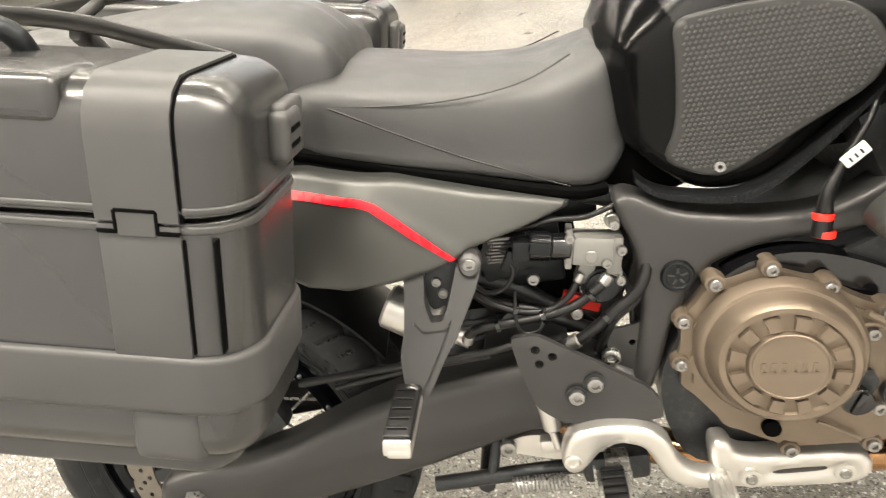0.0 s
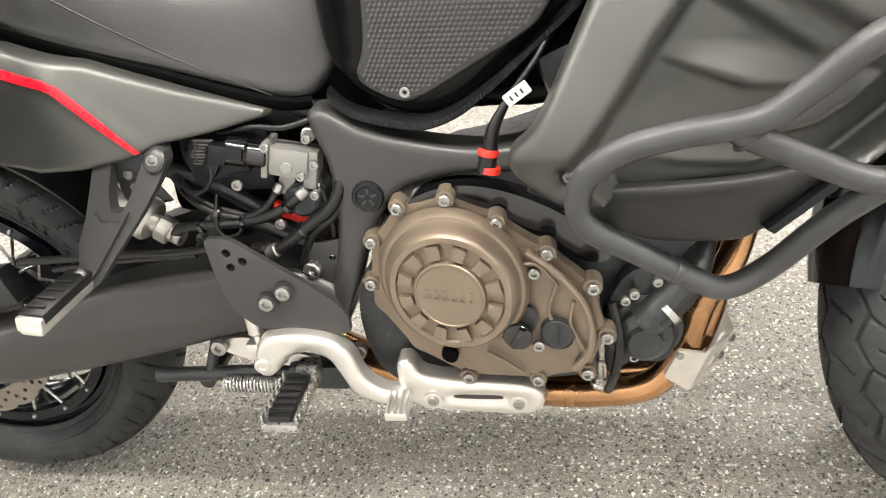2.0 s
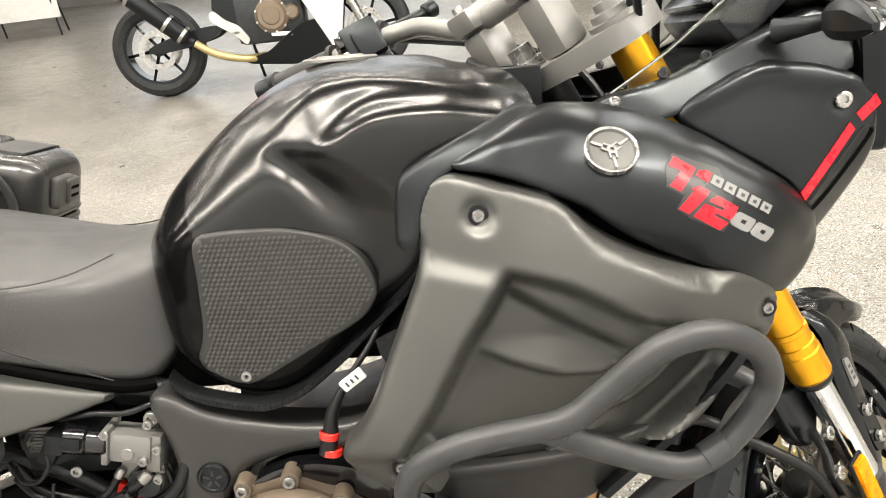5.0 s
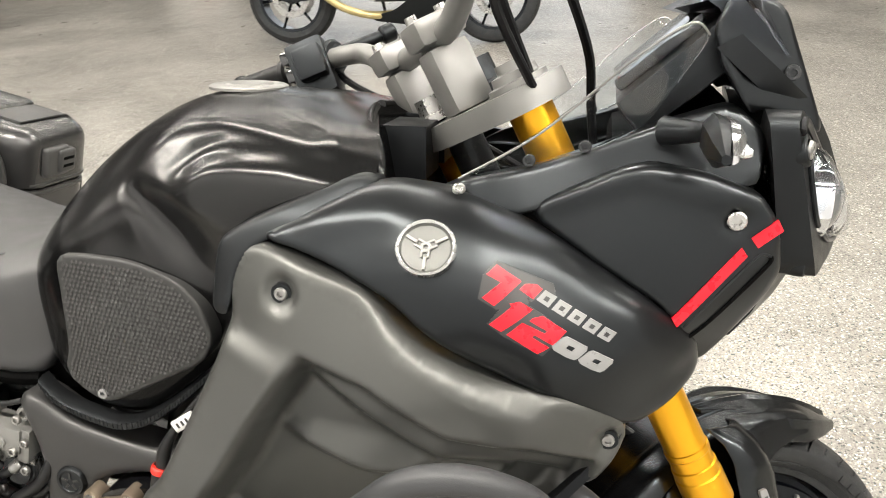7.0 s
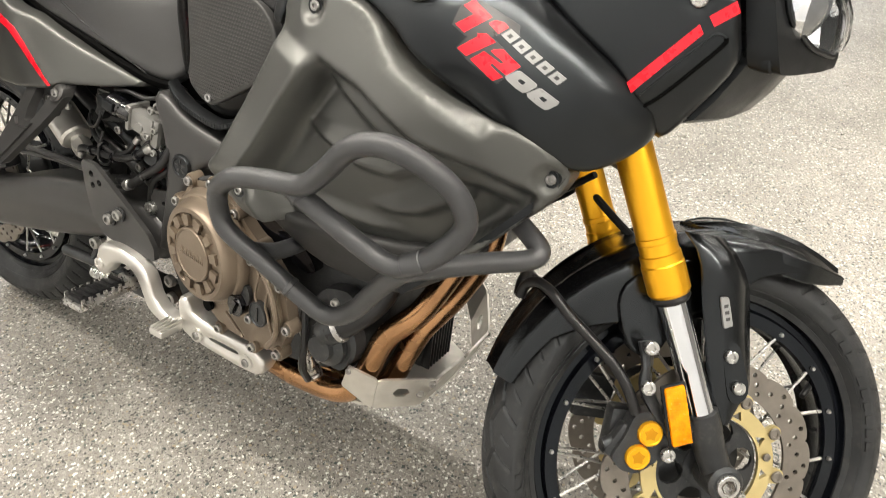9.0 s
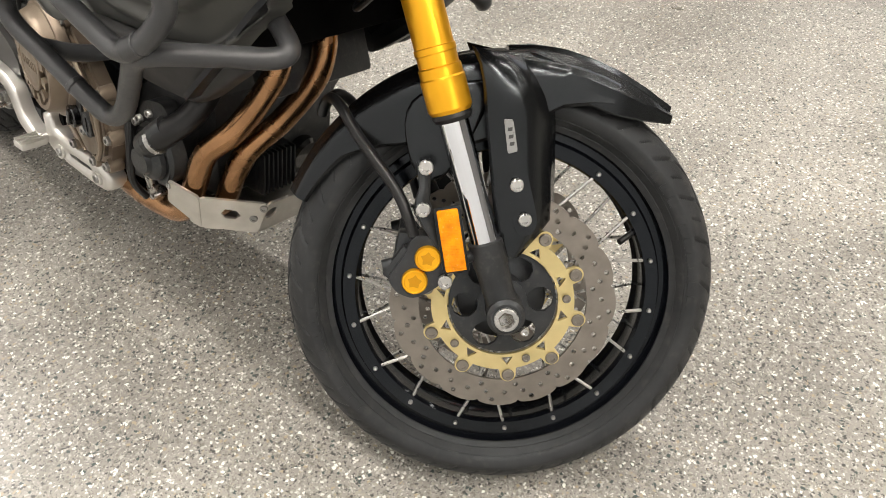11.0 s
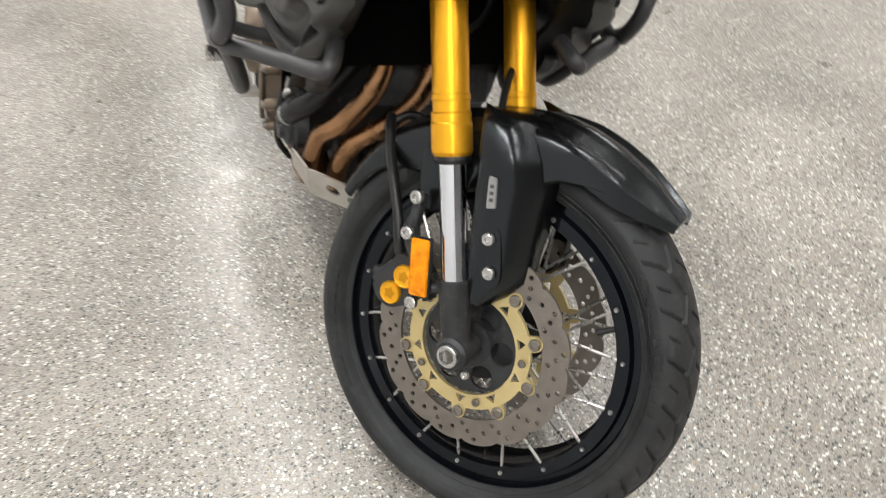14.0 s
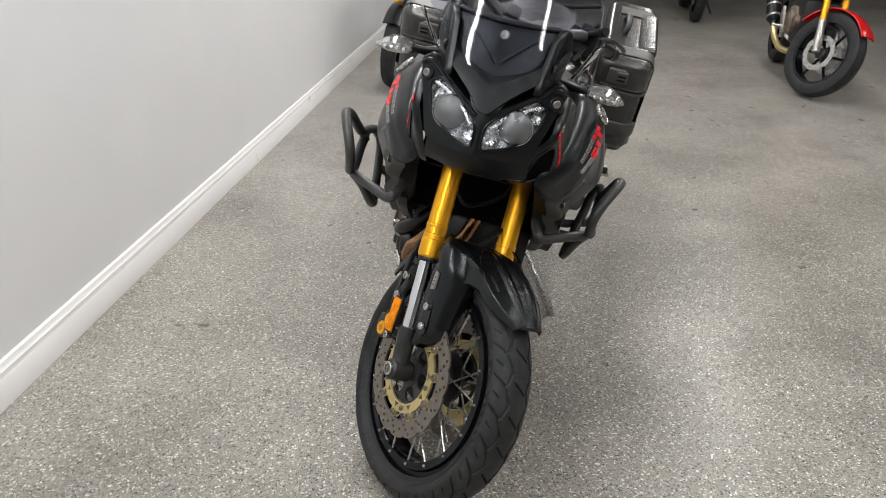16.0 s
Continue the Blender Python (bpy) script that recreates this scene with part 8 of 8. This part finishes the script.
# the other motorcycles of the showroom
def sport_bike(paint, paint2, fork_mat, label, full=True, steered=0.0):
    """A smaller road motorcycle seen far off; x ahead, upright, rear tyre's foot at the origin."""
    root = new("parked_motorcycle")

    def mini_wheel(x, half):
        hub = part("wheel", lathe([(-0.06, 0.015), (-0.05, 0.04), (0.05, 0.04), (0.06, 0.015)], (x, 0, 0.31), 20), engine_black, root)
        part("tyre", lathe([(-half * 0.8, 0.225), (-half, 0.26), (-half * 0.8, 0.295), (0, 0.312), (half * 0.8, 0.295), (half, 0.26), (half * 0.8, 0.225)], (x, 0, 0.31), 48, True), rubber, hub)
        part("rim", lathe([(-half * 0.75, 0.205), (-half * 0.8, 0.23), (half * 0.8, 0.23), (half * 0.75, 0.205)], (x, 0, 0.31), 40, True), rim_black, hub)
        for k in range(6):
            a = math.pi * k / 3
            part("wheel_spoke", rod((x + 0.03 * math.cos(a), 0, 0.31 + 0.03 * math.sin(a)), (x + 0.21 * math.cos(a + 0.12), 0, 0.31 + 0.21 * math.sin(a + 0.12)), 0.011, 8, 0.009), rim_black, hub)
        for s in (-1, 1):
            part("brake_disc", wave_disc((x, 0.31), 0.13, 0.09, s * 0.065, 0.004, 10, False, 120), steel, hub)
        return hub
    mini_wheel(0, 0.08)
    front = mini_wheel(1.4, 0.058)
    for s in (-1, 1):
        part("fork", rod((1.4, s * 0.1, 0.31), (1.16, s * 0.1, 0.86), 0.024, 14), fork_mat, root)
        part("stanchion", rod((1.402, s * 0.1, 0.306), (1.31, s * 0.1, 0.52), 0.0275, 14), steel, root)
        part("swingarm", plate(rounded([(-0.05, 0.28), (-0.03, 0.35), (0.45, 0.45), (0.45, 0.36), (0.2, 0.3)]), s * 0.13, s * 0.1), black_plastic, root)
        part("grip", rod((1.0, s * 0.2, 0.98), (0.93, s * 0.36, 0.97), 0.017, 10), hose_rubber, root)
        part("frame_side", plate(rounded([(0.4, 0.42), (0.45, 0.72), (0.75, 0.78), (1.1, 0.85), (1.12, 0.78), (0.8, 0.62), (0.55, 0.38)]), s * 0.15, s * 0.11, chamfer=0.01), black_plastic, root)
        if full:
            part("fairing", shell(rounded([(1.0, 0.55), (1.09, 0.37), (1.19, 0.16), (1.225, 0.16), (1.25, 0.35), (1.28, 0.5), (1.38, 0.74), (1.34, 0.92), (1.05, 0.98), (0.8, 0.86), (0.84, 0.72)], 0.12), bent([(1.2, 0.2, 0.13), (0.85, 0.8, 0.18), (1.32, 0.9, 0.1), (1.05, 0.6, 0.22), (1.12, 0.4, 0.19), (1.25, 0.5, 0.15)]), 0.01, 0.012, 0.02, [([(0.85, 0.8), (1.02, 0.62), (1.12, 0.45)], 0.02, 0.03)], side=s), paint2, root)
            part("fairing_panel", shell(rounded([(0.84, 0.6), (0.98, 0.53), (1.05, 0.6), (0.98, 0.72), (0.82, 0.74)], 0.15), bent([(0.84, 0.6, 0.2), (0.98, 0.53, 0.215), (1.05, 0.6, 0.226), (0.82, 0.74, 0.19), (0.98, 0.72, 0.22)]), 0.01, 0.008, 0.02, side=s), paint, root, "red side panel")
            part("belly_pan", shell(rounded([(0.56, 0.185), (0.74, 0.225), (0.98, 0.39), (1.09, 0.4), (1.2, 0.17), (1.2, 0.13), (0.9, 0.12), (0.6, 0.155)], 0.1), bent([(0.56, 0.18, 0.1), (0.8, 0.25, 0.16), (1.05, 0.38, 0.18), (1.18, 0.15, 0.1), (0.9, 0.14, 0.1)]), 0.01, 0.008, 0.015, side=s), black_plastic, root)
        part("footrest_hanger", plate(rounded([(0.4, 0.5), (0.43, 0.52), (0.5, 0.45), (0.58, 0.41), (0.64, 0.32), (0.61, 0.28), (0.55, 0.35), (0.46, 0.41), (0.4, 0.46)], 0.15), s * 0.175, s * 0.155), aluminium, root)
        part("footrest", rod((0.57, s * 0.16, 0.37), (0.55, s * 0.25, 0.37), 0.011, 10), steel, root)
    part("engine_block", block((0.78, 0, 0.46), (0.46, 0.3, 0.36), 0.05), engine_black, root)
    part("engine_cover", lathe([(-0.15, 0.112), (-0.175, 0.11), (-0.18, 0.1), (-0.195, 0.085), (-0.195, 0.06), (-0.2, 0.055), (-0.2, 0.001)], (0.8, 0, 0.45), 32), bronze, root, "bronze clutch cover")
    part("engine_cover", lathe([(-0.14, 0.052), (-0.17, 0.05), (-0.18, 0.038), (-0.18, 0.001)], (0.935, 0, 0.46), 24), bronze, root)
    for k in range(9):
        a = 2 * math.pi * k / 9
        bolt((0.8 + 0.105 * math.cos(a), -0.176, 0.45 + 0.105 * math.sin(a)), root, 0.008, 0.006, steel)
    part("fuel_tank", hull([(0.52, tank_profile(0.82, 0.74, (0.1, 0.11, 0.11, 0.1, 0.06))), (0.7, tank_profile(0.96, 0.72, (0.15, 0.16, 0.16, 0.14, 0.09))), (0.92, tank_profile(0.99, 0.74, (0.17, 0.19, 0.19, 0.16, 0.1))), (1.08, tank_profile(0.93, 0.78, (0.12, 0.14, 0.14, 0.12, 0.07)))], 24, 20), paint, root)
    part("rider_seat", hull([(0.2, seat_profile(0.82, 0.76, 0.1)), (0.35, seat_profile(0.8, 0.74, 0.13)), (0.55, seat_profile(0.8, 0.72, 0.11))], 14, 14), vinyl, root)
    part("tail", hull([(-0.25, seat_profile(0.92, 0.88, 0.04)), (-0.1, seat_profile(0.93, 0.82, 0.08)), (0.15, seat_profile(0.86, 0.74, 0.1)), (0.35, seat_profile(0.78, 0.7, 0.1))], 16, 14), paint, root)
    part("front_mudguard", loft([[(1.4 + 0.335 * math.cos(a) , y, 0.31 + 0.335 * math.sin(a) - 2 * y * y) for y in np.linspace(-0.07, 0.07, 9)] + [(1.4 + 0.327 * math.cos(a), y, 0.31 + 0.327 * math.sin(a) - 2 * y * y) for y in np.linspace(0.07, -0.07, 9)] for a in np.radians(np.linspace(40, 150, 16))]), paint, root)
    part("headlamp", block((1.3, 0, 0.9), (0.12, 0.22, 0.14), 0.03, (0, -20, 0)), black_plastic, root)
    muffler = part("silencer", stepped((0.27, -0.175, 0.335), (-0.1, -0.215, 0.69), [(0, 0.028), (0.06, 0.03), (0.1, 0.055), (0.16, 0.062), (0.9, 0.062), (0.95, 0.056), (1, 0.05)], 24), black_plastic, root, "black and steel silencer")
    part("exhaust_link", tube([(0.28, -0.175, 0.33), (0.36, -0.165, 0.27), (0.46, -0.15, 0.225), (0.6, -0.12, 0.195), (0.75, 0, 0.2)], 0.026, 14), disc_gold, muffler, "straw-coloured exhaust link pipe")
    for k in (0.13, 0.36, 0.88):
        p = np.array((0.27, -0.175, 0.335)) + k * np.array((-0.37, -0.04, 0.355))
        part("silencer_band", stepped(p, p + np.array((-0.016, -0.002, 0.0155)), [(0, 0.0625), (0.2, 0.0645), (0.8, 0.0645), (1, 0.0625)], 24), steel, muffler)
    part("side_stand", rod((0.6, 0.12, 0.3), (0.62, 0.3, 0.015), 0.011, 10), engine_black, root)
    part("handlebar", rod((1.05, -0.16, 0.97), (1.05, 0.16, 0.97), 0.014, 10), engine_black, root)
    part("light_mark", block((0.85, -0.172, 0.33), (0.14, 0.004, 0.025), 0.001, (0, 4, 0)), white_plastic, root)
    if steered:
        turn = Matrix.Translation((1.14, 0, 0.9)) @ Matrix.Rotation(radians(steered), 4, Vector((-0.4, 0, 0.917))) @ Matrix.Translation((-1.14, 0, -0.9))
        for o in root.children:
            plain = o.name.split(".")[0]
            if plain in ("fork", "stanchion", "grip", "front_mudguard", "headlamp", "handlebar") or o == front:
                o.matrix_basis = turn
    return tagged(root, label, "motorcycle")


def upright(x, y, turn):
    """Where a parked motorcycle stands: its rear tyre's foot, and the way it heads, in degrees."""
    return pose(x, y, 0, 0, 0, turn) @ pose(0, 0, 0.05, -8) @ pose(0, 0, -0.05)


sport = sport_bike(paint_red, paint_white, steel, "red and white sport motorcycle parked across the showroom")
sport.matrix_basis = upright(-0.86, 4.42, 4)
naked = sport_bike(paint_red, paint_red, gold, "red naked motorcycle with a gold fork, parked", False, 36)
naked.matrix_basis = upright(-4.38, 2.0, -1)
dark = sport_bike(satin_black, satin_black, gold, "black motorcycle with gold fork parked by the wall", False)
dark.matrix_basis = upright(-4.02, -1.02, -4)
far = sport_bike(paint_red, paint_red, steel, "dark red motorcycle parked farther back", False)
far.matrix_basis = upright(-8.2, 1.5, 0)

rear_row = sport_bike(satin_black, satin_black, steel, "black road motorcycle parked in the back row", False)
rear_row.matrix_basis = upright(-5.3, 4.6, 3)


def sign_board():
    root = part("sign_board", block((0, 0, 0.5), (0.75, 0.02, 0.6), 0.004, (-8, 0, 0)), white_plastic)
    part("red_bar", block((0.05, -0.018, 0.26), (0.55, 0.006, 0.08), 0.001, (-8, 0, 0)), clip_red, root)
    part("lettering_bar", block((0.0, -0.013, 0.47), (0.34, 0.006, 0.05), 0.001, (-8, 0, 0)), clip_red, root)
    for x in (-0.3, 0.3):
        for y in (-0.02, 0.2):
            part("leg", rod((x, y * 0.5, 0.75), (x * 1.1, y * 1.6, 0.008), 0.011, 8), engine_black, root)
    return tagged(root, "white and red folding sign board on black legs", "sign")


sign_board().matrix_basis = pose(-3.4, 7.7, 0, 0, 0, 12)
